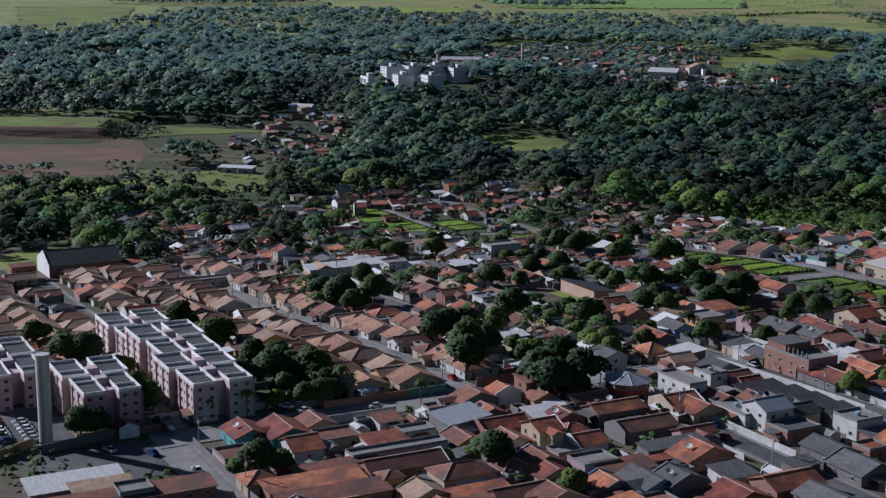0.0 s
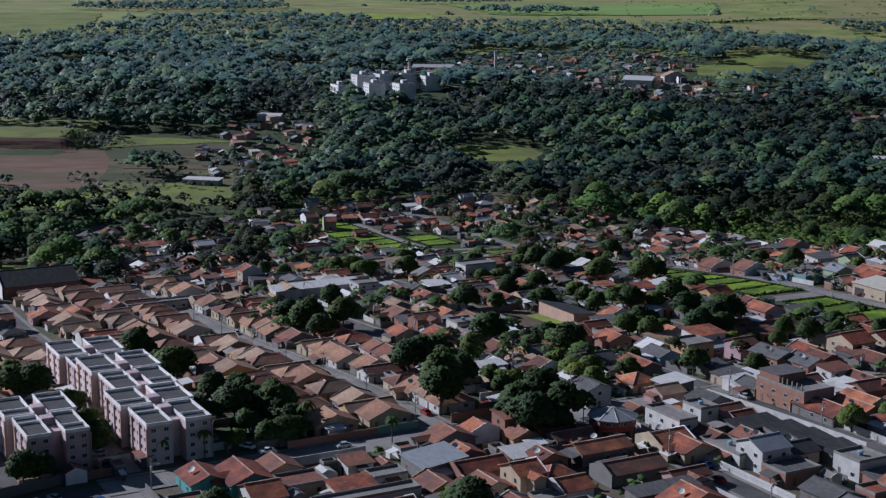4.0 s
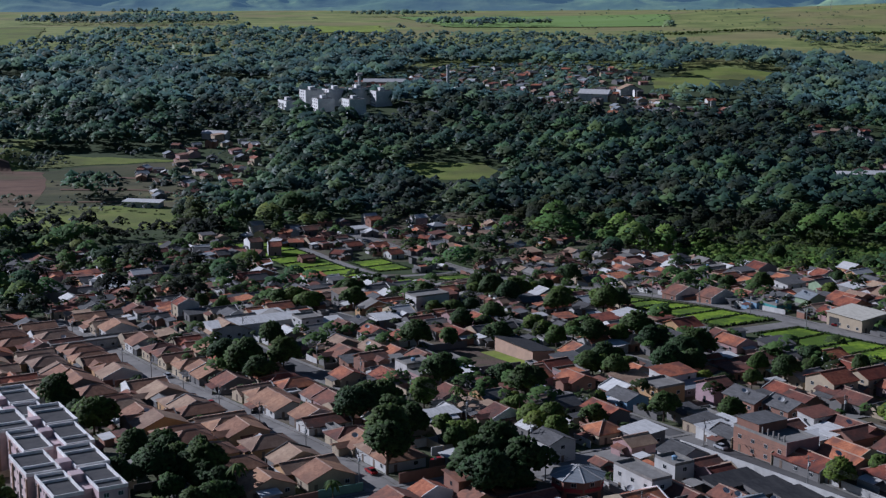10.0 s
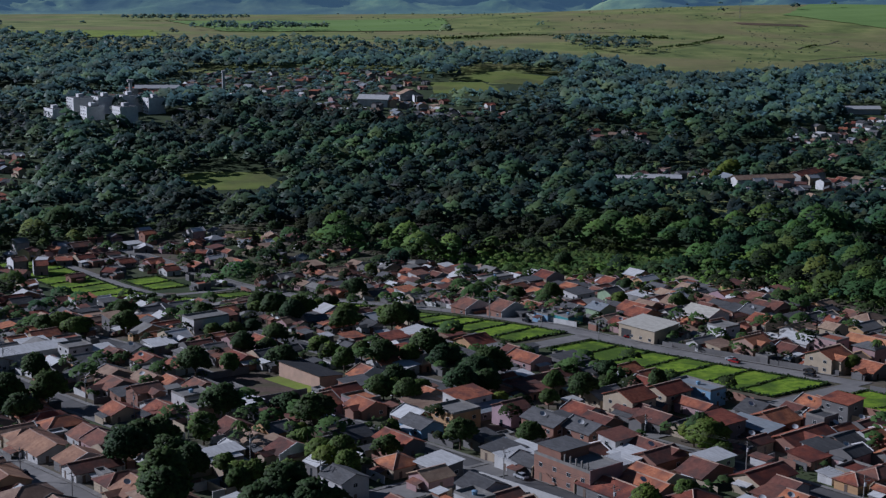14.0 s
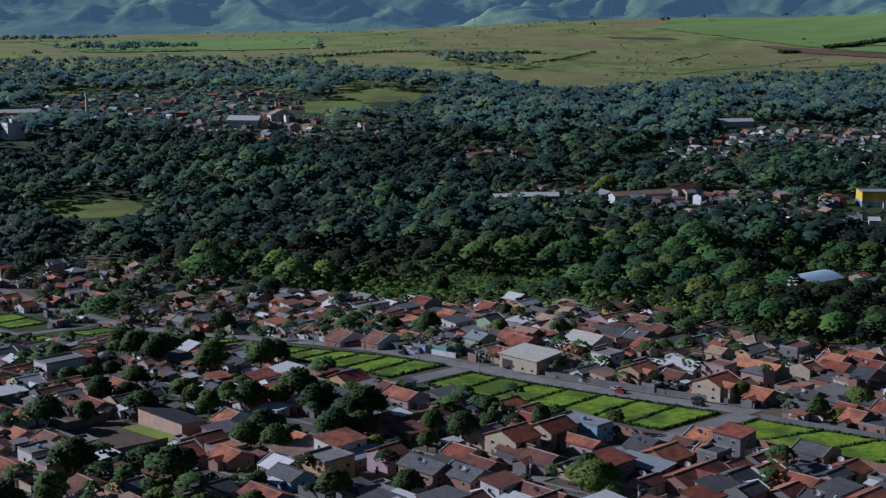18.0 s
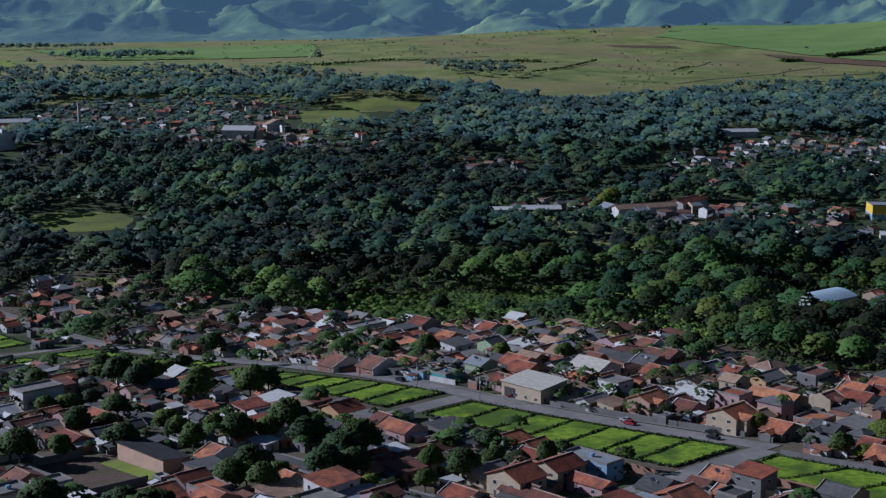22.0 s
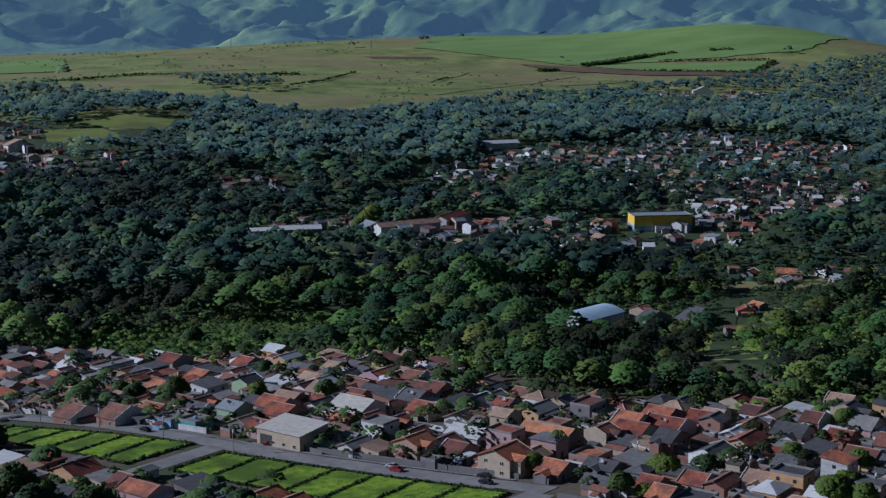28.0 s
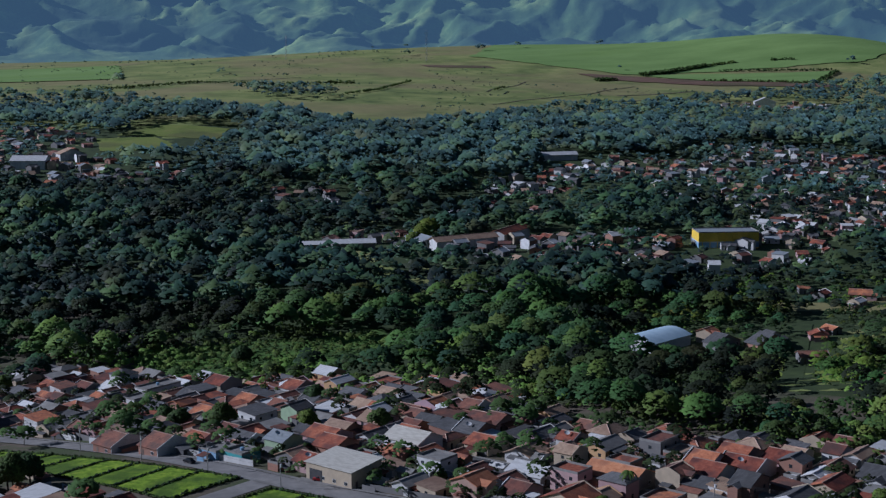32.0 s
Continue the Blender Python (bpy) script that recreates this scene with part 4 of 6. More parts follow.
# rows of like houses along the straight streets
ROOFS = ("tile", "tile", "tile", "old_tile", "old_tile", "tan_tile", "fibre", "fibre", "pale_metal", "grey_metal")
FACES = ("white", "cream", "grey", "grey", "pink", "brick", "brick", "ochre", "grey", "brick", "white", "cream", "mauve")


def row(s0, s1, w, step, a, b, h, roofs, faces, shapes=("gx", "gy"), jitter=0.8, skip=0.06):
    s = s0
    while s < s1:
        if rng.random() > skip:
            house(s + rng.uniform(-jitter, jitter) * 0.4, w + rng.uniform(-jitter, jitter), a * rng.uniform(0.9, 1.08), b * rng.uniform(0.88, 1.12), h * rng.uniform(0.92, 1.12),
                  rng.choice(shapes), rng.choice(roofs), rng.choice(faces), force=False)
        s += step * rng.uniform(0.95, 1.05)


for w in (182, 166.5):
    row(-640, -366, w, 8.4, 8.5, 13.2, 3.3, ("tan_tile", "tan_tile", "clay_tile", "clay_tile"), ("cream", "grey", "ochre"), ("gx", "hip", "hip", "gy"), 0.6, 0.02)
row(-640, -560, 150, 8.4, 8.5, 13.2, 3.3, ("tan_tile",), ("cream", "white"), ("gx", "gy"), 0.6, 0.03)
for w in (141.5, 124, 109, 94, 78):
    row(-640, -500 if w < 140 else -558, w, 8.4, 8.5, 13.2, 3.3, ("tan_tile", "tan_tile", "clay_tile"), ("cream", "grey"), ("gx", "hip", "gy"), 0.6, 0.02)
row(-640, -366, 205, 8.6, 8.6, 12, 3.3, ("clay_tile", "clay_tile", "tan_tile", "old_tile"), ("white", "cream", "grey"), ("gx", "hip", "gy"), 0.8, 0.05)
row(-560, -400, 218, 9.5, 8, 11, 3.3, ("clay_tile", "old_tile", "tile"), ("white", "cream", "pink"), ("gx", "hip", "gy"), 1.0, 0.25)


def fill(s0, s1, w0, w1, ds, dw, chance, roofs=ROOFS, faces=FACES, keep=lambda s, w: True, tall=0.1):
    s = s0
    while s < s1:
        w = w0
        while w < w1:
            a, b = rng.uniform(5.5, 9.5), rng.uniform(6.5, 12)
            p, q = s + rng.uniform(-1.5, 1.5), w + rng.uniform(-1.5, 1.5)
            hh = rng.uniform(5.4, 6.2) if rng.random() < tall else rng.uniform(3, 4)
            if rng.random() < chance and keep(p, q):
                house(p, q, a, b, hh, rng.choice(("gx", "gx", "gx", "gy", "gy", "gy", "shed", "shed", "flat", "hip")), rng.choice(roofs), rng.choice(faces), force=False)
            w += dw
        s += ds


row(-560, -496, 150, 8.4, 8.5, 13, 3.3, ("tan_tile", "tile"), ("cream", "white"), ("gx", "gy"), 0.6, 0.05)
for w in (92, 106):
    row(-500, -446, w, 8.4, 8.5, 12, 3.3, ("tan_tile", "tile"), ("cream", "white"), ("gx", "gy"), 0.6, 0.1)


def edge_of_town(s, w):
    """True inside the built-up part beyond the avenue."""
    if s < -540:
        lim = 592 - 0.4 * min(80, max(0, -560 - s)) - 0.25 * max(0, -640 - s)
    elif s < -430:
        lim = 605 - (s + 540) * 0.62
    else:
        lim = 537 + max(0, s + 400) * 0.35
    return w < lim


RED = ("tile", "tile", "tile", "old_tile", "old_tile", "old_tile", "tan_tile", "tan_tile", "fibre", "fibre", "fibre", "pale_metal", "concrete")
fill(-345, -225, 343, 408, 7.5, 9, 0.95, ("tile", "tile", "tile", "old_tile", "tile", "fibre"), FACES, tall=0.08)
fill(-345, -200, 292, 330, 7.5, 9, 0.9, ("tile", "old_tile", "tile", "fibre", "pale_metal"), FACES)
fill(-345, -200, 241, 280, 7.5, 9, 0.9, ("tile", "old_tile", "fibre", "tile"), FACES)
fill(-345, -200, 112, 230, 7.5, 9.5, 0.85, ("tile", "old_tile", "old_tile", "tile"), FACES, tall=0.05)
fill(-480, -362, 340, 392, 9, 10, 0.62, RED, FACES)
fill(-640, -362, 290, 332, 9, 10, 0.66, RED, FACES)
fill(-640, -362, 240, 281, 9, 10, 0.6, RED, FACES)
fill(-640, -480, 340, 392, 10, 11, 0.55, RED, FACES)
fill(-470, -230, 437, 640, 7.5, 9, 0.93, RED, FACES, edge_of_town, 0.12)
fill(-720, -470, 437, 640, 8, 9.5, 0.88, RED, FACES, edge_of_town, 0.12)
fill(-860, -720, 437, 540, 13, 15, 0.3, RED, FACES, edge_of_town, 0.1)
fill(-660, -560, 60, 250, 9, 11, 0.6, ("tan_tile", "tile", "old_tile", "fibre"), FACES)
fill(-860, -640, 200, 420, 11.5, 13, 0.42, ("tile", "fibre", "old_tile", "pale_metal", "fibre"), FACES)


def clutter(s0, s1, w0, w1, n, keep=lambda s, w: True):
    """Sheds, porches and yard walls squeezed between the houses."""
    for _ in range(n):
        s, w = rng.uniform(s0, s1), rng.uniform(w0, w1)
        if not keep(s, w):
            continue
        if rng.random() < 0.55:
            house(s, w, rng.uniform(2.4, 5.5), rng.uniform(2.4, 5), rng.uniform(2.5, 3.2), rng.choice(("shed", "shed", "gx", "flat")), rng.choice(("fibre", "fibre", "old_tile", "tile", "pale_metal", "concrete")),
                  rng.choice(("grey", "brick", "dark", "white", "grey")), windows=False, force=False, thing=False)
        else:
            ln, h = rng.uniform(4, 11), rng.uniform(1.7, 2.4)
            a, b = (ln, 0.18) if rng.random() < 0.5 else (0.18, ln)
            if free(s, w, a, b):
                to_batch(M[rng.choice(("white", "grey", "brick", "grey", "cream"))], box(-a / 2, a / 2, -b / 2, b / 2, -1, h), pose(*at(s, w), g(*at(s, w)), 0, 0, GRID))


clutter(-470, -230, 437, 600, 900, edge_of_town)
clutter(-720, -470, 437, 600, 800, edge_of_town)
clutter(-640, -362, 200, 395, 900)
clutter(-345, -200, 112, 408, 900)
clutter(-640, -362, 80, 200, 300)
clutter(-860, -640, 200, 425, 420)


# settlements across the valley
def hamlet(cx, cy, rx, ry, n, seed, deep=False):
    if not deep:
        HAMLETS.append((cx, cy, rx + 12, ry + 12))
    r = random.Random(seed)
    put = []
    for _ in range(n * 5):
        if len(put) >= n:
            break
        an, q = r.uniform(0, 2 * math.pi), math.sqrt(r.random())
        x, y = cx + rx * q * math.cos(an), cy + ry * q * math.sin(an)
        if any(abs(x - p[0]) < 10.5 and abs(y - p[1]) < 12.5 for p in put):
            continue
        put.append((x, y))
        FAR.append((x, y))
        house(0, 0, r.uniform(6, 9.5), r.uniform(6, 9.5), r.choice((3.2, 3.3, 3.4, 3.5, 5.4)), r.choice(("gx", "gy", "gx", "shed", "gy")), r.choice(("tile", "old_tile", "tile", "grey_metal", "tan_tile", "fibre", "fibre", "pale_metal")),
              r.choice(("white", "cream", "grey", "grey", "pink", "brick", "grey")), turn=r.choice((0, 0, 35, -20)), xy=(x, y), thing=False)


FAR, HAMLETS = [], []
for i, q in enumerate(((-125, 1200, 45, 130, 44), (170, 1700, 140, 160, 120), (240, 1500, 75, 70, 40), (300, 1450, 60, 50, 16), (20, 930, 110, 60, 34), (-160, 770, 70, 60, 16), (-60, 900, 50, 60, 12),
                       (495, 1045, 85, 45, 44), (590, 985, 80, 45, 22), (400, 1130, 40, 40, 8), (540, 1230, 50, 35, 8), (620, 1310, 60, 40, 16), (740, 1370, 80, 50, 20), (830, 1260, 130, 85, 58),
                       (790, 1120, 110, 65, 46), (920, 1400, 90, 60, 22), (1340, 1960, 120, 60, 26), (640, 1030, 50, 35, 10), (480, 800, 45, 25, 4), (590, 860, 50, 40, 6), (410, 1320, 40, 40, 8), (-20, 1600, 40, 60, 8), (720, 1048, 70, 34, 28), (955, 1335, 85, 50, 40), (700, 1365, 60, 35, 16))):
    hamlet(*q, 100 + i, i in (4, 5, 6))
for x, y, a, b, roof, rc, wc, turn in ((445, 787, 17, 8, "gy", "fibre", "grey", 75), (464, 777, 20, 9, "gy", "fibre", "brick", 70), (469, 749, 13, 9, "gx", "old_tile", "grey", 40), (590, 861, 15, 11, "gx", "tile", "pink", 20),
                                      (402, 618, 14, 9, "gy", "tile", "brick", 40), (466, 916, 16, 9, "gx", "tile", "cream", 70), (517, 903, 14, 8, "gx", "pale_metal", "white", 60)):
    FAR.append((x, y - 8))
    FAR.append((x, y + 4))
    house(0, 0, a, b, 3.6, roof, rc, wc, turn=turn, xy=(x, y), thing=True, group="valley houses")

# ---- trees ----
def crown_geometry(r, n, size, flat=0.8, seed=1, shell=0.55):
    """Leaf clumps of a crown of radius r: small crumpled tufts spread over an uneven rounded mass."""
    q = np.random.RandomState(seed)
    d = q.normal(size=(n, 3))
    d /= np.linalg.norm(d, axis=1)[:, None]
    d[:, 2] = np.where(d[:, 2] < -0.6, -d[:, 2], d[:, 2])
    lumps = q.normal(size=(6, 3))
    lumps /= np.linalg.norm(lumps, axis=1)[:, None]
    bulge = 0.72 + 0.42 * np.clip((d @ lumps.T).max(1), 0, 1) ** 2
    c = d * (r * bulge * (shell + (1 - shell) * q.rand(n) ** 0.5))[:, None]
    c[:, 2] *= flat
    return tufts(c, size * (0.6 + 0.8 * q.rand(n)), q)


def soften(me, v, centre, amount=0.62, lift=0.0):
    """Bends the normals outwards from the crown's centre, so that a crown catches light as one leafy mass."""
    me.polygons.foreach_set("use_smooth", np.ones(len(me.polygons), bool))
    own = np.empty(len(v) * 3, np.float32)
    me.vertices.foreach_get("normal", own)
    out = v - centre
    out /= np.maximum(np.linalg.norm(out, axis=1)[:, None], 1e-6)
    nn = own.reshape(-1, 3) * (1 - amount) + out * amount + np.array([0, 0, lift])
    nn /= np.maximum(np.linalg.norm(nn, axis=1)[:, None], 1e-6)
    me.normals_split_custom_set_from_vertices(nn.tolist())


def tri_mesh(name, v, f, mat):
    me = bpy.data.meshes.new(name)
    me.vertices.add(len(v))
    me.vertices.foreach_set("co", np.ascontiguousarray(v, np.float32).ravel())
    me.loops.add(len(f) * 3)
    me.loops.foreach_set("vertex_index", np.ascontiguousarray(f, np.int32).ravel())
    me.polygons.add(len(f))
    me.polygons.foreach_set("loop_start", np.arange(0, len(f) * 3, 3, dtype=np.int32))
    me.materials.append(mat)
    me.update()
    me.validate()
    return me


def trunk_geometry(h, r, limbs, seed):
    q = random.Random(seed)
    geo = [tube(r, r * 0.6, -0.6, h, 8)]
    for i in range(limbs):
        an = 2 * math.pi * i / limbs + q.uniform(-0.4, 0.4)
        v, f = tube(r * 0.42, r * 0.14, 0, h * q.uniform(0.6, 0.9), 5)
        m = Matrix.Translation((0, 0, h * q.uniform(0.6, 0.95))) @ Matrix.Rotation(an, 4, "Z") @ Matrix.Rotation(q.uniform(0.6, 1.0), 4, "Y")
        geo.append(([tuple(m @ Vector(p)) for p in v], f))
    return join(*geo)


def make_tree(name, h, r, leaf, seed, n=800, size=0.42, flat=0.85, label="", trunk=0.3):
    root = new(name)
    part("trunk", trunk_geometry(h * 0.45, trunk, 5, seed), M["bark"], root)
    q = random.Random(seed)
    lobes = [(0, 0, 0, 0.8)] + [(math.cos(a + q.uniform(-0.5, 0.5)) * q.uniform(0.4, 0.62), math.sin(a) * q.uniform(0.4, 0.62), q.uniform(-0.42, 0.12), q.uniform(0.42, 0.62)) for a in (0.4, 1.9, 3.2, 4.5, 5.6)]
    vs, fs, base = [], [], 0
    for i, (lx, ly, lz, lr) in enumerate(lobes):
        cv, cf = crown_geometry(r * lr, int(n * lr * 0.55), size, flat, seed + 31 * i)
        vs.append(cv + np.array([lx * r, ly * r, h - r * flat * 0.8 + lz * r * flat]))
        fs.append(cf + base)
        base += len(cv)
    v, f = np.concatenate(vs), np.concatenate(fs)
    me = tri_mesh("crown", v, f, M[leaf])
    soften(me, v, np.array([0, 0, h - r * flat * 1.1]), 0.6)
    part("crown", me, None, root)
    return tagged(root, label, "tree", "garden trees")


def make_palm(name, h, seed):
    q = random.Random(seed)
    root = new(name)
    part("trunk", tube(0.22, 0.14, -0.5, h, 8), M["bark"], root)
    for i in range(13):
        an, lift = 2 * math.pi * i / 13 + q.uniform(-0.2, 0.2), q.uniform(0.1, 0.9)
        v, f = [], []
        for k in range(8):
            t = k / 7
            rr, z = 2.9 * t, h + lift * 2.0 * t - 2.9 * t * t
            wd = 0.55 * math.sin(math.pi * min(1, t * 0.9 + 0.1)) + 0.03
            c, s2 = math.cos(an), math.sin(an)
            v += [(rr * c - wd * s2, rr * s2 + wd * c, z - 0.25), (rr * c, rr * s2, z), (rr * c + wd * s2, rr * s2 - wd * c, z - 0.25)]
        for k in range(7):
            f += [(3 * k, 3 * k + 1, 3 * k + 4, 3 * k + 3), (3 * k + 1, 3 * k + 2, 3 * k + 5, 3 * k + 4)]
        part("frond", (v, f), M["leaf"], root)
    return tagged(root, "tall palm tree with drooping green fronds", "palm", "palms")


KINDS = [make_tree("tree", 9, 4.6, "leaf_dark", 11, label="broad dark green shade tree among the houses"),
         make_tree("tree", 7, 3.6, "leaf", 12, label="rounded green garden tree"),
         make_tree("tree", 11, 4.2, "leaf_dark", 13, flat=1.15, label="tall dark green tree with dense crown"),
         make_tree("tree", 6, 3.2, "leaf_light", 14, label="light green garden tree"),
         make_tree("tree", 8, 5.2, "leaf", 15, 900, 0.46, 0.7, label="wide spreading green tree")]
PALM = make_palm("palm_tree", 9, 21)
USED = set()


def plant(kind, x, y, k=1.0):
    src = PALM if kind == "palm" else KINDS[kind]
    m = pose(x, y, g(x, y), 0, 0, rng.uniform(0, 360))
    if kind not in USED:
        USED.add(kind)
        src.matrix_basis = m @ Matrix.Diagonal((k, k, k, 1))
        return src
    ob = copy_thing(src, m)
    ob.scale = (k, k, k * rng.uniform(0.9, 1.12))
    return ob


def plant_free(kind, x, y, k=1.0):
    """Plants unless the spot lies on a street or a crop plot."""
    s, w = x * UX + y * UY, x * VX + y * VY
    for s0, s1, w0, w1 in FIELDS:
        if s0 - 3 < s < s1 + 5 and w0 - 6 < w < w1 + 3:
            return None
    return plant(kind, x, y, k)


def clear_of(s, w, r, front=0.0):
    for q in TAKEN:
        if abs(s - q[0]) < q[2] / 2 + r and abs(w - q[1]) < q[3] / 2 + r:
            return False
    for s0, s1, w0, w1 in STREETS:
        if s0 - 2 < s < s1 + 2 and w0 - 2 < w < w1 + 2:
            return False
    for s0, s1, w0, w1 in FIELDS:
        if s0 - r < s < s1 + r + front and w0 - r - front < w < w1 + r:
            return False
    return True


def plant_town(s0, s1, w0, w1, n, kinds=(0, 1, 2, 3, 4, 0, 1), r=2.6):
    for _ in range(n):
        s, w = rng.uniform(s0, s1), rng.uniform(w0, w1)
        if clear_of(s, w, r):
            plant(rng.choice(kinds), *at(s, w), rng.uniform(0.7, 1.25))


# ---- woods of the valley and the far plain ----
def noise2(x, y, f, seed=0.0):
    return np.array([noise.noise((a * f, b * f, seed)) for a, b in zip(x, y)])


CLEAR = []  # (x, y, rx, ry): glades and plots kept open


def woodland(name, r0, r1, a0, a1, gap, size, n, seed, label, keep=None, tuft=1.0, leaf="forest", thin=0.85, lift=0.0, even=0.0, margin=2.5, front=16, glades=True):
    """Crowns scattered over the land between two distances and two bearings, joined into one."""
    q = np.random.RandomState(seed)
    xs, ys = [], []
    r = r0
    while r < r1:
        step = gap / r
        a = a0 + step * q.rand()
        while a < a1:
            xs.append((r + q.uniform(-0.45, 0.45) * gap) * math.sin(a))
            ys.append((r + q.uniform(-0.45, 0.45) * gap) * math.cos(a))
            a += step * q.uniform(0.8, 1.2)
        r += gap
    x, y = np.array(xs), np.array(ys)
    s, w = x * UX + y * UY, x * VX + y * VY
    ok = np.ones(len(x), bool)
    if keep:
        ok &= keep(x, y, s, w)
    for cx, cy, rx, ry in CLEAR if glades else ():
        ok &= ((x - cx) / rx) ** 2 + ((y - cy) / ry) ** 2 > 1
    small = np.zeros(len(x), bool)
    for cx, cy, rx, ry in HAMLETS:
        small |= ((x - cx) / rx) ** 2 + ((y - cy + 8) / (ry + 8)) ** 2 < 1
    ok &= ~small | (q.rand(len(x)) < thin)
    x, y, s, w, small = x[ok], y[ok], s[ok], w[ok], small[ok]
    ok = np.ones(len(x), bool)
    fx, tk = np.array(FAR), np.array(TAKEN)
    for i in range(len(x)):
        d = (fx[:, 0] - x[i]) ** 2 + ((fx[:, 1] - y[i] - 6) * 0.7) ** 2
        ok[i] = d.min() > ((7.5 if y[i] > 1440 and x[i] < 450 else 6.2) if small[i] else 8.0) ** 2
        if ok[i] and s[i] > -900:
            ok[i] = not (((np.abs(tk[:, 0] - s[i]) < tk[:, 2] / 2 + margin) & (np.abs(tk[:, 1] - w[i]) < tk[:, 3] / 2 + margin)).any()) and clear_of(s[i], w[i], min(2, margin), front)
            if ok[i] and s[i] < -640 and y[i] > 600:
                ok[i] = not before_field(x[i], y[i], 1.6 * size)
    x, y, small = x[ok], y[ok], small[ok]
    m = len(x)
    patch = noise2(x, y, 0.012, seed)
    rad = size * (0.5 + 1.15 * q.rand(m) ** 1.9) * (1 + 0.35 * patch) * np.where(small, 0.6, 1)
    hh = (rad * (1.35 + 0.9 * q.rand(m)) + size * 0.25) * (1 - even) + even * (size * 1.5 + rad * 0.3) * np.where(small, 0.5, 1)
    tone = np.clip(0.5 + 1.1 * patch + 0.8 * noise2(x, y, 0.0045, seed + 40) + 0.33 * q.normal(size=m), 0, 1)
    spec = np.clip(0.42 + 0.25 * q.normal(size=m) + 0.5 * noise2(x, y, 0.03, seed + 70), 0, 1)
    protos = []
    for big in (0.6, 1.0, 1.7):
        row_ = []
        for k in range(5):
            nn = int(n * big)
            d = q.normal(size=(nn, 3))
            d /= np.linalg.norm(d, axis=1)[:, None]
            d[:, 2] = np.abs(d[:, 2]) * 1.1 - 0.25
            lum = q.normal(size=(5, 3))
            lum /= np.linalg.norm(lum, axis=1)[:, None]
            d *= (0.66 + 0.44 * np.clip((d @ lum.T).max(1), 0, 1) ** 2)[:, None]
            row_.append(tufts(d * np.array([1, 1, 0.85]), tuft * 0.31 / math.sqrt(big) * (0.6 + 0.8 * q.rand(nn)), q, OCTF[:4]))
        protos.append(row_)
    vs, fs, ts, ks, cs, base = [], [], [], [], [], 0
    zz = ground(x, y)
    for i in range(m):
        v, f = protos[0 if rad[i] < size * 0.75 else 1 if rad[i] < size * 1.15 else 2][i % 5]
        an = q.uniform(0, 6.28)
        c, sn = math.cos(an), math.sin(an)
        p = np.stack([v[:, 0] * c - v[:, 1] * sn, v[:, 0] * sn + v[:, 1] * c, v[:, 2]], 1) * rad[i] + (x[i], y[i], zz[i] + hh[i] - rad[i] * 0.6)
        vs.append(p)
        fs.append(f + base)
        ts.append(np.full(len(p), tone[i]))
        ks.append(np.full(len(p), spec[i]))
        cs.append(np.broadcast_to((x[i], y[i], zz[i] + hh[i] - rad[i] * 0.95), p.shape))
        base += len(p)
    print("WOOD", name, m, "trees", base // 6 * 8, "triangles")
    me = tri_mesh(name, np.concatenate(vs), np.concatenate(fs), M[leaf])
    soften(me, np.concatenate(vs), np.concatenate(cs), 0.62, lift)
    me.attributes.new("tone", "FLOAT", "POINT").data.foreach_set("value", np.concatenate(ts).astype(np.float32))
    me.attributes.new("species", "FLOAT", "POINT").data.foreach_set("value", np.concatenate(ks).astype(np.float32))
    return tagged(new(name, me), label, "woods", kind="stuff")

# ---- landmarks ----
M["bitumen"] = material("bitumen", [(0.05, 0.05, 0.052), (0.09, 0.088, 0.085)], 0.4, 0.9, 8, second=((0.075, 0.072, 0.07), 0.2, 0.5))


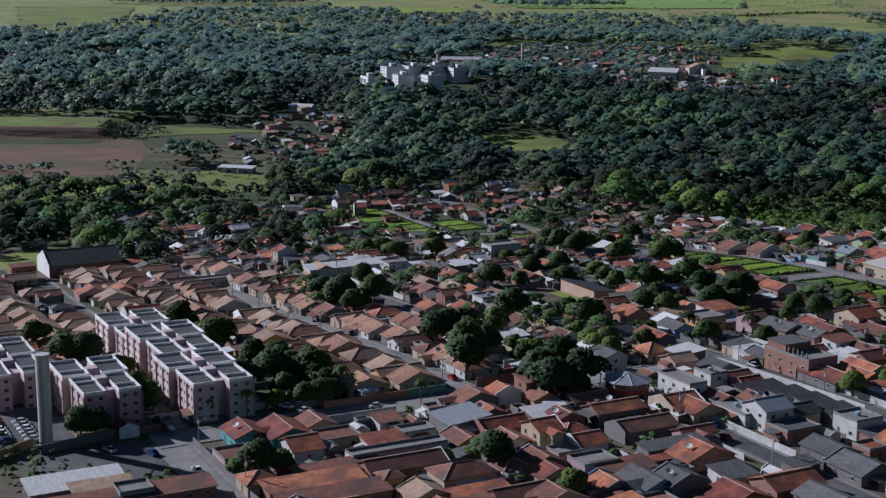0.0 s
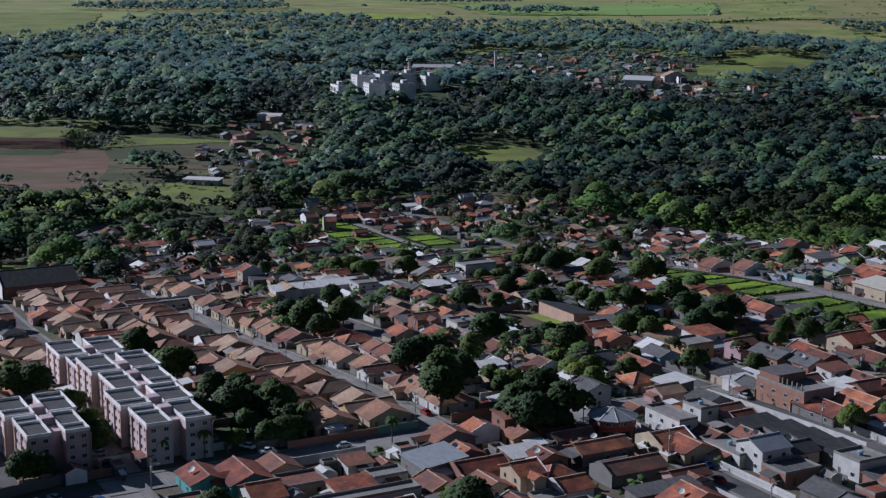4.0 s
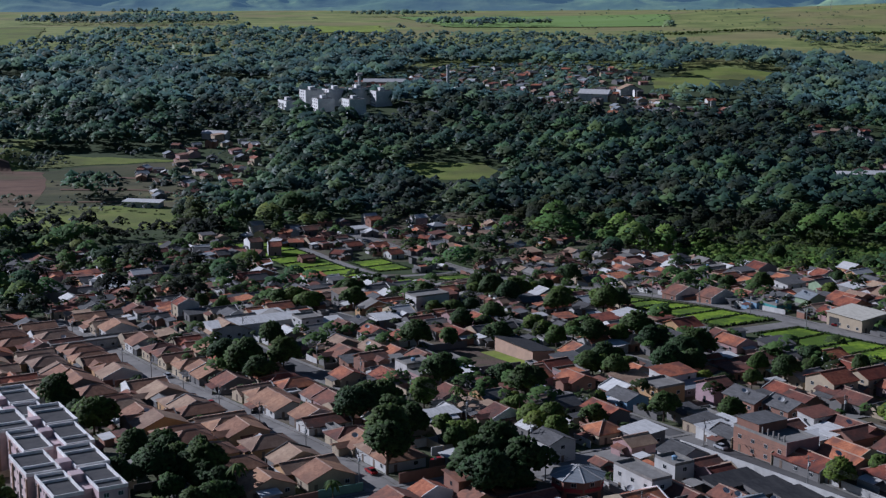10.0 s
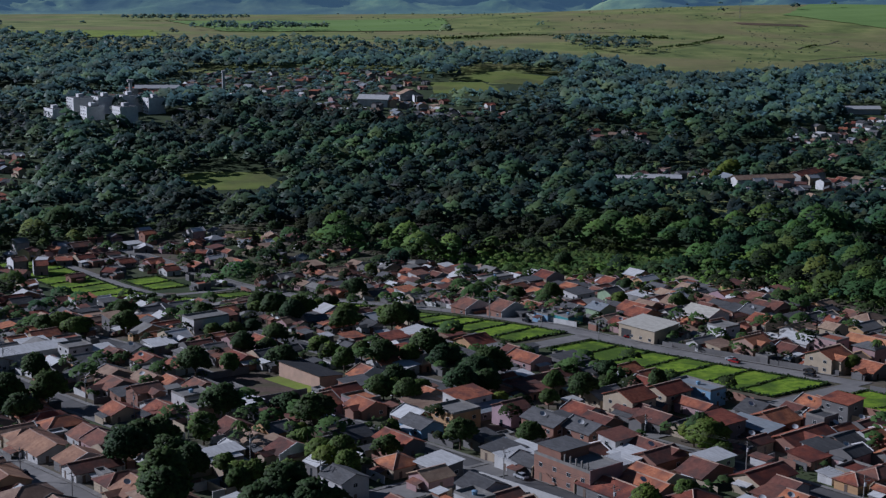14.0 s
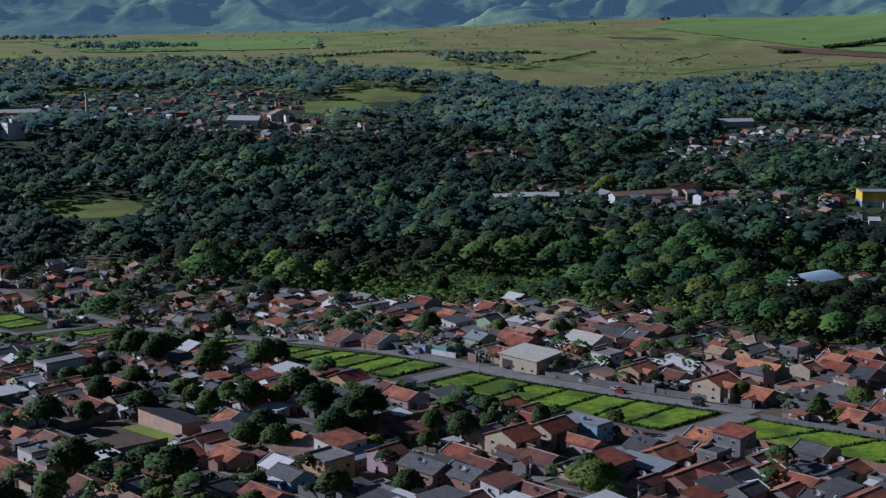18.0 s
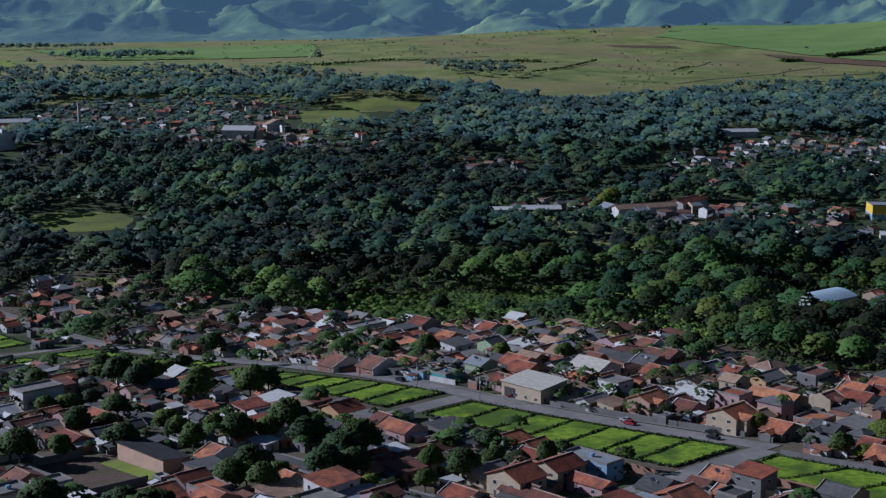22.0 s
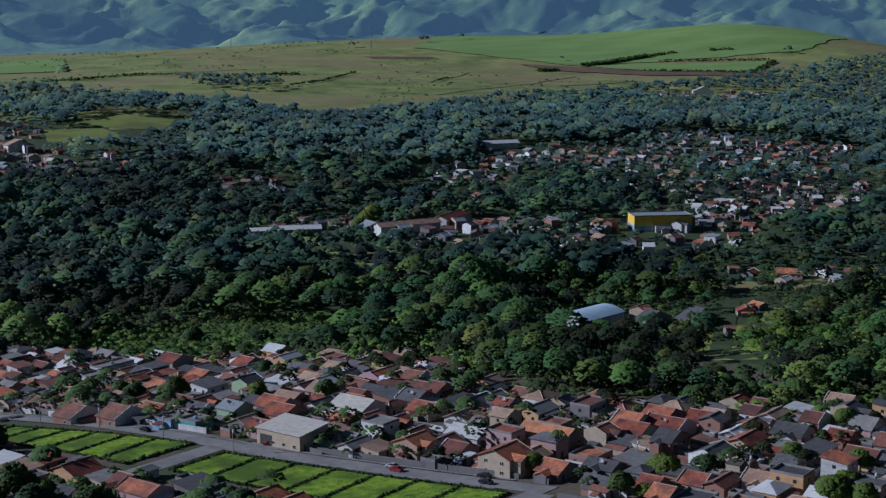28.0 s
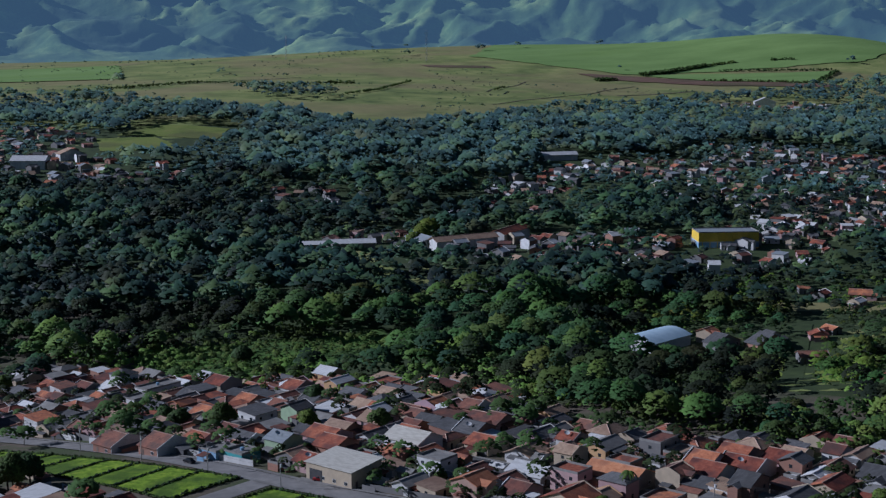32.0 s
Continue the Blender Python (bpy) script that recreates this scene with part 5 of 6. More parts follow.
def block_of_flats(s, w, ln, wd, floors=4, turn=0):
    """A walk-up of flats: two wings of pale pink render joined by a stair core, flat roofs with parapets."""
    x, y = at(s, w)
    root = new("apartment_block")
    root.matrix_basis = pose(x, y, g(x, y) + 0.1, 0, 0, GRID + turn)
    h = floors * 2.55 + 0.2
    wing = (wd - 3.4) / 2
    half = ln / 2
    for sd in (-1, 1):
        c = sd * (1.7 + wing / 2)
        for part_i, (x0, x1) in enumerate(((-half, -0.9), (0.9, half))):
            shift = 0.7 * (1 if (part_i + (sd > 0)) % 2 else -1)
            y0, y1 = c - wing / 2 + shift * (sd < 0), c + wing / 2 + shift * (sd > 0)
            part("wing", box(x0, x1, y0, y1, -2, h), M["pale_mauve"] if part_i else M["pale_pink"], root)
            part("roof_slab", box(x0 + 0.3, x1 - 0.3, y0 + 0.3, y1 - 0.3, h, h + 0.12), M["bitumen"], root)
            for e in (box(x0 - 0.1, x1 + 0.1, y0 - 0.1, y0 + 0.16, h + 0.003, h + 0.85), box(x0 - 0.1, x1 + 0.1, y1 - 0.16, y1 + 0.1, h + 0.003, h + 0.85),
                      box(x0 - 0.1, x0 + 0.16, y0 + 0.16, y1 - 0.16, h + 0.003, h + 0.85), box(x1 - 0.16, x1 + 0.1, y0 + 0.16, y1 - 0.16, h + 0.003, h + 0.85)):
                part("parapet", e, M["bright_white"], root, "white parapet")
            mid = x0 + (x1 - x0) * (0.3 if (part_i + (sd > 0)) % 2 else 0.66)
            part("parapet", box(mid - 0.15, mid + 0.15, y0 + 0.25, y1 - 0.25, h + 0.003, h + 0.75), M["bright_white"], root, "white parapet")
            outer = y0 if sd < 0 else y1
            n = int((x1 - x0) / 3.1)
            for i in range(n):
                u = x0 + (i + 0.5) * (x1 - x0) / n
                for fl in range(floors):
                    window(root, pose(u, outer, 1.05 + 2.55 * fl, 0, 0, 180 if sd < 0 else 0))
                if i % 2 == 0:
                    p = box(u + 1.2, u + 2.0, outer - 0.35, outer, -1, h - 0.4) if sd < 0 else box(u + 1.2, u + 2.0, outer, outer + 0.35, -1, h - 0.4)
                    part("pilaster", p, M["tan"] if i % 4 == 0 else M["pale_pink"], root)
            if part_i:
                for k in range(2):
                    for fl in range(floors):
                        window(root, pose(half, y0 + (k + 0.5) * (y1 - y0) / 2, 1.05 + 2.55 * fl, 0, 0, -90))
    part("stair_core", box(-half * 0.72, half * 0.72, -1.75, 1.75, -2, h - 0.6), M["pale_mauve"], root)
    for k in (-0.3, 0.3):
        part("tank_room", box(half * k - 1.6, half * k + 1.6, -1.5, 1.5, h - 0.603, h + 1.3), M["pale_mauve"], root)
    TAKEN.append((s, w, ln, wd))
    return tagged(root, "four-storey pink and mauve apartment block with white parapets", "apartments", "apartment blocks")


block_of_flats(-381, 122.5, 33, 18)
block_of_flats(-427.5, 128, 37, 19)
block_of_flats(-469, 129, 37, 19)
block_of_flats(-385.5, 93.5, 34, 16.5)
block_of_flats(-418, 75, 40, 17)


def water_tower():
    x, y = at(-365, 75)
    root = new("water_tower")
    root.matrix_basis = pose(x, y, g(x, y))
    part("shaft", tube(1.75, 1.75, -1, 23.6, 28), M["tank"], root, smooth=False)
    part("cap", tube(1.95, 1.9, 23.6, 24.2, 28), M["white"], root, "white cap ring")
    part("ladder", join(*[box(-0.25, 0.25, -1.95, -1.9, 1 + 0.6 * i, 1.08 + 0.6 * i) for i in range(37)], box(-0.28, -0.22, -1.97, -1.9, 0, 23.6), box(0.22, 0.28, -1.97, -1.9, 0, 23.6)), M["iron"], root)
    tagged(root, "tall pale grey metal cylinder water tower beside the flats", "water tower")


M["tank"] = material("tank_paint", [(0.5, 0.5, 0.49), (0.62, 0.62, 0.6)], 0.4, 0.5, 8, second=((0.33, 0.32, 0.31), 0.15, 0.5), stretch=(1, 1, 0.2))
water_tower()
strip("car_park", -402, -362, 103, 112, M["pale_road"], 0.2, "pale paved court between the apartment blocks", "pavement")
strip("car_park", -400, -362, 56, 84, M["asphalt"], 0.2, "paved car park beside the water tower", "pavement")
strip("yard", -356, -330, 66, 99, M["asphalt"], 0.2, "dark shaded yard beside the street", "pavement")


def garden_wall(s0, s1, w0, w1, h=2.4, mat="white", label="rendered boundary wall along the plot"):
    """A straight wall following the ground, with coping."""
    a, b = Vector(at(s0, w0)), Vector(at(s1, w1))
    n = max(1, int((b - a).length / 6))
    d = (b - a).normalized()
    t = Vector((-d.y, d.x)) * 0.12
    root = new("garden_wall")
    x0, y0 = a
    root.matrix_basis = pose(x0, y0, g(x0, y0))
    for i in range(n):
        p, q = a.lerp(b, i / n), a.lerp(b, (i + 1) / n)
        zp, zq = g(*p) - g(x0, y0), g(*q) - g(x0, y0)
        v = []
        for c, z in ((p, zp), (q, zq)):
            for k in (-1, 1):
                v += [(c.x + k * t.x - x0, c.y + k * t.y - y0, z - 0.8), (c.x + k * t.x - x0, c.y + k * t.y - y0, z + h)]
        part("wall_panel", (v, [(0, 1, 5, 4), (2, 6, 7, 3), (1, 3, 7, 5), (0, 2, 3, 1), (4, 5, 7, 6)]), M[mat], root)
    return tagged(root, label, "wall", "boundary walls")


garden_wall(-358, -364, 72, 100, 2.6, "grey", "grey concrete wall in front of the flats")
garden_wall(-356, -365, 58, 72, 2.6, "ochre", "ochre boundary wall by the car park")
garden_wall(-361, -361, 176, 188, 2.4, "dull_green", "faded green wall behind the row houses")
garden_wall(-361, -361, 150, 176, 2.2, "brick", "brick wall behind the row houses")
garden_wall(-361, -361, 198, 230, 3.0, "brick", "brick wall along the street corner")
garden_wall(-348, -348, 140, 166, 2.4, "white", "white wall along the street")
garden_wall(-348, -300, 108.5, 108.5, 2.2, "grey", "grey wall along the sloping street")
garden_wall(-340, -270, 239.5, 239.5, 2.2, "white")
garden_wall(-340, -262, 289.5, 289.5, 2.2, "white")
garden_wall(-345, -286, 273, 277, 4.4, "white", "long tall white wall beside dark carports")
garden_wall(-346, -250, 436.2, 440.6, 1.8, "grey", "worn wall beside the green plots")
garden_wall(-340, -230, 408.5, 408.5, 2.2, "brick", "brick wall behind the green plots")
garden_wall(-436, -366, 439.5, 447.5, 1.8, "grey", "worn wall along the avenue")
garden_wall(-560, -480, 437, 437, 2.0, "white")
garden_wall(-494, -456, 278, 278, 2.6, "grey", "grey concrete wall round a bare lot")
garden_wall(-494, -494, 278, 298, 2.6, "grey", "grey concrete wall round a bare lot")
garden_wall(-456, -456, 278, 296, 2.4, "grey", "grey concrete wall round a bare lot")
for _ in range(36):
    q = rng.choice(((-470, -366, 212, 228), (-345, -250, 116, 228), (-345, -250, 343, 405), (-350, -260, 440, 520), (-520, -400, 440, 540)))
    s, w = rng.uniform(q[0], q[1]), rng.uniform(q[2], q[3])
    if rng.random() < 0.5:
        garden_wall(s, s + rng.uniform(8, 18), w, w, 2.4, rng.choice(("white", "grey", "white", "brick", "cream")))
    else:
        garden_wall(s, s, w, w + rng.uniform(8, 18), 2.4, rng.choice(("white", "grey", "white", "brick", "cream")))


# the hall with yellow walls, the school and the sheds across the valley
def hall(name, x, y, a, b, h, turn, wall, roof_mat, roof, label, category, bands=()):
    root = new(name)
    root.matrix_basis = pose(x, y, g(x, y), 0, 0, turn)
    part("wall", wall_block(a, b, h, roof), M[wall], root)
    for nm, geo, mat in roof_parts(a, b, h, roof, M[roof_mat], over=0.8):
        part(nm, geo, mat, root)
    for z0, z1, mat in bands:
        part("band", join(box(-a / 2 - 0.05, a / 2 + 0.05, -b / 2 - 0.05, -b / 2 - 0.003, z0, z1), box(-a / 2 - 0.05, -a / 2 - 0.003, -b / 2, b / 2, z0, z1)), M[mat], root)
    n = int(a / 5)
    for i in range(n):
        part("pillar", box(-a / 2 + (i + 0.5) * a / n - 0.2, -a / 2 + (i + 0.5) * a / n + 0.2, -b / 2 - 0.35, -b / 2 - 0.052, -1, h - 0.2), M[wall], root)
    CLEAR.append((x, y - 26, a * 0.62 + 6, 46))
    return tagged(root, label, category)


M["bright_yellow"] = material("bright_yellow_wall", [(0.62, 0.42, 0.03), (0.75, 0.52, 0.05)], 0.3, 0.7, second=((0.5, 0.36, 0.06), 0.1, 0.4))
M["sky_roof"] = material("sky_blue_roof", [(0.40, 0.52, 0.60), (0.52, 0.64, 0.70)], 0.3, 0.5, second=((0.35, 0.46, 0.52), 0.1, 0.5))
hall("hall", 604, 1018, 40, 20, 10, -20, "bright_yellow", "grey_metal", "flat", "large hall with bright yellow walls and grey roof", "hall", ((0, 3.5, "blue"), (3.5, 4.2, "white")))
hall("school_wing", 442, 1080, 46, 11, 6.5, 5, "white", "tan_tile", "gx", "long white school wing with dull tan roof", "school")
hall("school_wing", 485, 1100, 40, 12, 7.0, 38, "white", "tile", "gx", "white school wing with tiled roof", "school")
hall("school_wing", 420, 1098, 12, 26, 6.0, 5, "white", "grey_metal", "gy", "white school wing with grey roof", "school")
hall("shed", 375, 1108, 28, 10, 5, -15, "grey", "pale_metal", "gx", "low shed with white sheet roof", "shed")
hall("shed", 352, 1122, 16, 9, 4, -15, "grey", "pale_metal", "shed", "small shed with white sheet roof", "shed")


def arched_hall():
    """A sports hall with a curved pale blue roof."""
    x, y = 416, 800
    root = new("sports_hall")
    root.matrix_basis = pose(x, y, g(x, y), 0, 0, 22)
    a, b, h, n = 30.0, 20.0, 5.0, 12
    part("wall", box(-a / 2, a / 2, -b / 2, b / 2, -2, h), M["white"], root)
    arc = [(-b / 2 - 0.5 + (b + 1) * i / n, h + 2.6 * math.sin(math.pi * i / n)) for i in range(n + 1)]
    for sd in (-1, 1):
        v = [(sd * a / 2, q, z) for q, z in arc]
        part("gable", (v, [tuple(range(n + 1)) if sd > 0 else tuple(reversed(range(n + 1)))]), M["white"], root)
    for i in range(n):
        (q0, z0), (q1, z1) = arc[i], arc[i + 1]
        part("roof_sheet", slab([(-a / 2 - 0.6, q0, z0 + 0.15), (a / 2 + 0.6, q0, z0 + 0.15), (a / 2 + 0.6, q1, z1 + 0.15), (-a / 2 - 0.6, q1, z1 + 0.15)], 0.12), M["sky_roof"], root)
    tagged(root, "sports hall with curved pale blue roof among trees", "hall")


arched_hall()
CLEAR.append((410, 758, 30, 62))


hall("hall", 228, 1522, 30, 18, 7, -25, "bright_white", "pale_metal", "gx", "large white hall with pale roof among far houses", "hall")
hall("shed", 268, 1560, 22, 12, 6, 10, "white", "tan_tile", "gy", "white building with tan roof among far houses", "building")
hall("shed", 20, 1640, 44, 14, 6, -5, "white", "pale_metal", "gx", "long low white building on the rise", "building")
hall("shed", -128, 1330, 22, 10, 5, -20, "white", "pale_metal", "gx", "white roofed shed above the slope", "shed")
hall("shed", -150, 1060, 26, 8, 4, -15, "white", "pale_metal", "shed", "low white shed below the slope", "shed")
hall("shed", 700, 1440, 40, 12, 5, -8, "white", "pale_metal", "gx", "long white roofed shed in the trees", "shed")
hall("hall", 1330, 1985, 30, 16, 8, -30, "bright_white", "pale_metal", "gy", "white building at the far edge of the plain", "building")

def corner_shop():
    """A two-storey shop on a street corner, eight-sided, under a pale eight-sided roof."""
    s, w = -332, 231
    x, y = at(s, w)
    TAKEN.append((s, w, 12, 11))
    root = new("corner_shop")
    root.matrix_basis = pose(x, y, g(x, y) + 0.1, 0, 0, GRID + 22.5)
    part("wall", tube(6.3, 6.3, -2, 5.6, 8), M["brick"], root, "red brick upper wall")
    part("roof", tube(7.0, 0.3, 5.6, 7.7, 8), M["grey_metal"], root, "pale grey metal roof")
    for i in range(8):
        an = 2 * math.pi * i / 8
        v, f = box(0.2, 7.25, -0.13, 0.13, 0, 0.16)
        m = pose(0, 0, 7.72, 0, 0, 45 * i) @ Matrix.Rotation(math.atan2(2.1, 6.7), 4, "Y")
        part("ridge", ([tuple(m @ Vector(p)) for p in v], f), M["white"], root, "white ridge")
        m = pose(0, 0, 0, 0, 0, 45 * i + 22.5)
        if i in (4, 5, 6, 7, 0):
            part("shutter", box(5.8, 5.93, -1.6, 1.6, 0, 2.5), M["iron"], root, "dark roller shutter", m=m)
            part("sign_board", box(5.82, 6.0, -2.2, 2.2, 2.9, 3.7), M["red"], root, "red sign board", m=m)
            window(root, m @ pose(5.83, 0, 4.1, 0, 0, -90))
    return tagged(root, "eight-sided brick corner shop with pale grey roof and red boards", "shop")


corner_shop()


def house_near(s, w):
    x, y = at(s, w)
    return min(THINGS, key=lambda o: (o.matrix_basis.translation.x - x) ** 2 + (o.matrix_basis.translation.y - y) ** 2)


# the roller door of the roadside hall, on its street side
hall_front = house_near(-448, 443)
part("roller_door", box(-7.6, -2.6, -6.58, -6.5, 0.1, 3.6), M["iron"], hall_front, "dark roller door")
part("forecourt", box(-10.5, 1.5, -10.0, -6.6, 0.1, 0.24), M["concrete"], hall_front, "pale concrete forecourt")

# unfinished upper storeys on the two brick buildings
for s, w, h in ((-332, 294, 6.5), (-318, 293, 3.5)):
    ob = house_near(s, w)
    wall = [c for c in ob.children if c.name.startswith("wall")][0]
    a, b = wall.dimensions.x / 2, wall.dimensions.y / 2
    if h > 5:
        part("roof_room", box(-a + 0.6, -a * 0.1, -b + 0.6, b - 0.6, h - 0.05, h + 2.6), M["brick"], ob, "bare brick room on the roof")
        part("roof_sheet", box(-a + 0.3, -a * 0.1 + 0.3, -b + 0.3, b - 0.3, h + 2.6, h + 2.75), M["fibre"], ob)
        part("facade", box(a - 0.02, a + 0.1, -b - 0.1, b + 0.1, -1, h + 0.9), M["pink"], ob, "pale pink rendered front")
        for i in range(5):
            part("column", box(i * a / 5 + 0.4, i * a / 5 + 0.75, -b + 0.3, -b + 0.65, h + 0.06, h + 2.4), M["concrete"], ob, "bare concrete column")

# the white tower blocks on the far rise
def tower_block(x, y, a, b, h, turn):
    root = new("tower_block")
    root.matrix_basis = pose(x, y, g(x, y), 0, 0, turn)
    part("wall", box(-a / 2, a / 2, -b / 2, b / 2, -3, h), M["bright_white"], root)
    part("roof_slab", box(-a / 2 + 0.4, a / 2 - 0.4, -b / 2 + 0.4, b / 2 - 0.4, h, h + 0.1), M["fibre"], root)
    part("tank_room", box(-3, 3, -2.5, 2.5, h + 0.1, h + 3), M["bright_white"], root)
    for i in range(int(a / 4.4)):
        for fl in range(int(h / 3)):
            window(root, pose(-a / 2 + 2.2 + i * 4.4, -b / 2, 1.2 + 3 * fl, 0, 0, 180) @ Matrix.Diagonal((1.3, 1, 1.2, 1)))
    for i in range(int(b / 4.4)):
        for fl in range(int(h / 3)):
            window(root, pose(-a / 2, -b / 2 + 2.2 + i * 4.4, 1.2 + 3 * fl, 0, 0, 90) @ Matrix.Diagonal((1.3, 1, 1.2, 1)))
    CLEAR.append((x, y - 10, a * 0.6, 24))
    return tagged(root, "white multi-storey apartment block on the wooded rise", "apartments", "white blocks")


for q in ((-52, 1492, 17, 19, 15.5, -66), (-30, 1497, 17, 19, 15.5, -66), (-8, 1503, 17, 19, 15.5, -66), (15, 1492, 14, 17, 14.5, -66), (-11, 1444, 18, 17, 14.5, -66), (-40, 1462, 15, 17, 12, -66), (-74, 1476, 22, 12, 8, -66)):
    tower_block(*q)
CLEAR.append((-25, 1425, 62, 45))
CLEAR.append((45, 1455, 30, 22))
drape("road", [(35, 1512), (40, 1516), (74, 1446), (69, 1442)], M["pale_road"], 0.5, 8, 0, "structure", "pale lane up to the white blocks", "street")
CLEAR.append((55, 1478, 12, 40))


def mast(x, y, h, r, label, name="mast", top=None):
    root = new(name)
    root.matrix_basis = pose(x, y, g(x, y))
    part("shaft", tube(r, r * 0.9, -1, h, 14), M["tank"], root)
    part("head", tube(*(top or (r * 1.15, r * 1.1)), h, h + r * 1.4, 14), M["white"], root)
    return tagged(root, label, "tower")


mast(84, 1572, 27, 1.7, "slim pale water tower above distant roofs", "water_tower")
mast(-6, 1506, 27, 1.6, "white water tower behind the white blocks", "water_tower", (3.2, 3.2))


def lattice(x, y, h):
    """A guyed lattice radio mast."""
    root = new("radio_mast")
    root.matrix_basis = pose(x, y, g(x, y))
    legs = [(1.6 * math.cos(a), 1.6 * math.sin(a)) for a in (0, 2.09, 4.19)]
    for px, py in legs:
        part("leg", join(tube(0.16, 0.12, -1, h, 6, px, py)), M["pole"], root)
    part("bracing", join(*[box(min(a[0], b[0]) - 0.1, max(a[0], b[0]) + 0.1, min(a[1], b[1]) - 0.1, max(a[1], b[1]) + 0.1, z, z + 0.3) for z in np.arange(4, h, 4) for a, b in zip(legs, legs[1:] + legs[:1])]), M["pole"], root)
    return tagged(root, "thin lattice radio mast on the pasture hill", "mast")


lattice(1125, 2760, 58)
lattice(905, 2930, 48)

# ---- crops and tracks on the far hill ----
for c, mat, lab in ((((1240, 2810), (1395, 2470), (1890, 2440), (1420, 3080)), "cane", "smooth bright green cane field on the hill"),
                    (((1420, 3080), (1890, 2440), (2090, 2560), (2000, 2950)), "cane", "smooth bright green cane field on the hill"),
                    (((1400, 2462), (1470, 2362), (1630, 2262), (1765, 2380)), "cane", "green cane field with dark hedges"),
                    (((1310, 2520), (1312, 2410), (1436, 2275), (1474, 2352)), "dry_field", "brown fallow strip beside the cane"),
                    (((1436, 2275), (1660, 2188), (1640, 2248), (1474, 2350)), "dry_field", "brown fallow strip beside the cane"),
                    (((-570, 1985), (-430, 1990), (-560, 2690), (-770, 2690)), "dull_grass", "distant pale field between woods"),
                    (((-190, 2450), (40, 2480), (20, 2750), (-220, 2700)), "grass", "distant green field between woods"),
                    (((150, 2660), (530, 2620), (615, 3080), (60, 3250)), "cane", "distant green field on the plain")):
    drape("field", c, M[mat], 1.2, 30, 14, "structure", lab, "field")

def track(x0, y0, x1, y1, wd, n=40, dz=0.5, mat="soil", label="narrow dark track of earth across the pasture"):
    """A thin earth track or bank winding over the pasture."""
    v, f = [], []
    for i in range(n + 1):
        t = i / n
        x, y = x0 + (x1 - x0) * t, y0 + (y1 - y0) * t
        q = noise.noise_vector((x * 0.006, y * 0.006, 1.7)) * 30 * math.sin(math.pi * t)
        x, y = x + q.x, y + q.y
        v += [(x, y - wd / 2, g(x, y - wd / 2) + dz), (x, y + wd / 2, g(x, y + wd / 2) + dz)]
    f = [(2 * i, 2 * i + 2, 2 * i + 3, 2 * i + 1) for i in range(n)]
    tagged(part("track", (v, f), M[mat]), label, "hedge" if "hedge" in label else "track" if "track" in label else "slope", kind="structure")


for q in ((900, 2000, 1300, 2300, 4), (1100, 2050, 1500, 2200, 6), (981, 2191, 1151, 2399, 5), (1180, 2150, 1360, 2210, 7), (560, 2430, 800, 2520, 6)):
    track(*q)
track(1089, 2687, 1204, 2641, 40, mat="dry_field", label="bare brown earth track on the hill top")


def hedgerow(x0, y0, x1, y1, wide, high, gap=1.5):
    """A ragged line of bushes and small trees across the open fields."""
    q = np.random.RandomState(int(x0 + y0))
    k = int(math.hypot(x1 - x0, y1 - y0) / gap * max(1, wide / 5))
    t = q.rand(k)
    d = np.array([x1 - x0, y1 - y0]) / math.hypot(x1 - x0, y1 - y0)
    off = q.uniform(-0.5, 0.5, k) * wide
    x, y = x0 + (x1 - x0) * t - d[1] * off, y0 + (y1 - y0) * t + d[0] * off
    c = np.stack([x, y, ground(x, y) + 1.4 + high * 0.55 * q.rand(k)], 1)
    v, f = tufts(c, high * 0.42 * (0.5 + 0.6 * q.rand(k)), q)
    tagged(part("hedgerow", (v.tolist(), [tuple(e) for e in f.tolist()]), M["leaf"]), "ragged dark hedge between far fields", "hedge", kind="stuff")


for q in ((1405, 2452, 1587, 2521, 14, 8), (1587, 2521, 1654, 2530, 8, 6), (1571, 2462, 1766, 2388, 6, 5), (1470, 2358, 1630, 2259, 6, 5), (1630, 2259, 1768, 2376, 7, 6), (1722, 2514, 1765, 2500, 8, 6),
          (737, 2131, 816, 2207, 5, 4), (816, 2207, 945, 2402, 5, 4), (719, 2334, 835, 2364, 7, 6), (640, 2300, 719, 2334, 4, 3), (1285, 2400, 1330, 2412, 16, 6), (1000, 2210, 1060, 2290, 3, 3),
          (400, 2300, 610, 2446, 6, 5), (610, 2446, 719, 2334, 5, 4)):
    hedgerow(*q)
CLEAR.append((-560, 2270, 120, 290))
for i in range(-3, 13):
    CLEAR.append((386 + 9.6 * i, 640 + 11.6 * i, 14, 16))
# the straight canal cut through the scrub, its shade put into a flat dark strip
drape("canal", [(378, 656), (385, 651), (517, 811), (508, 816)], M["forest_floor"], 0.3, 6, 0, "structure", "straight drainage cut through scrub, shade put in as dark colour", "canal")

# ---- poles and wires ----
POLE = None


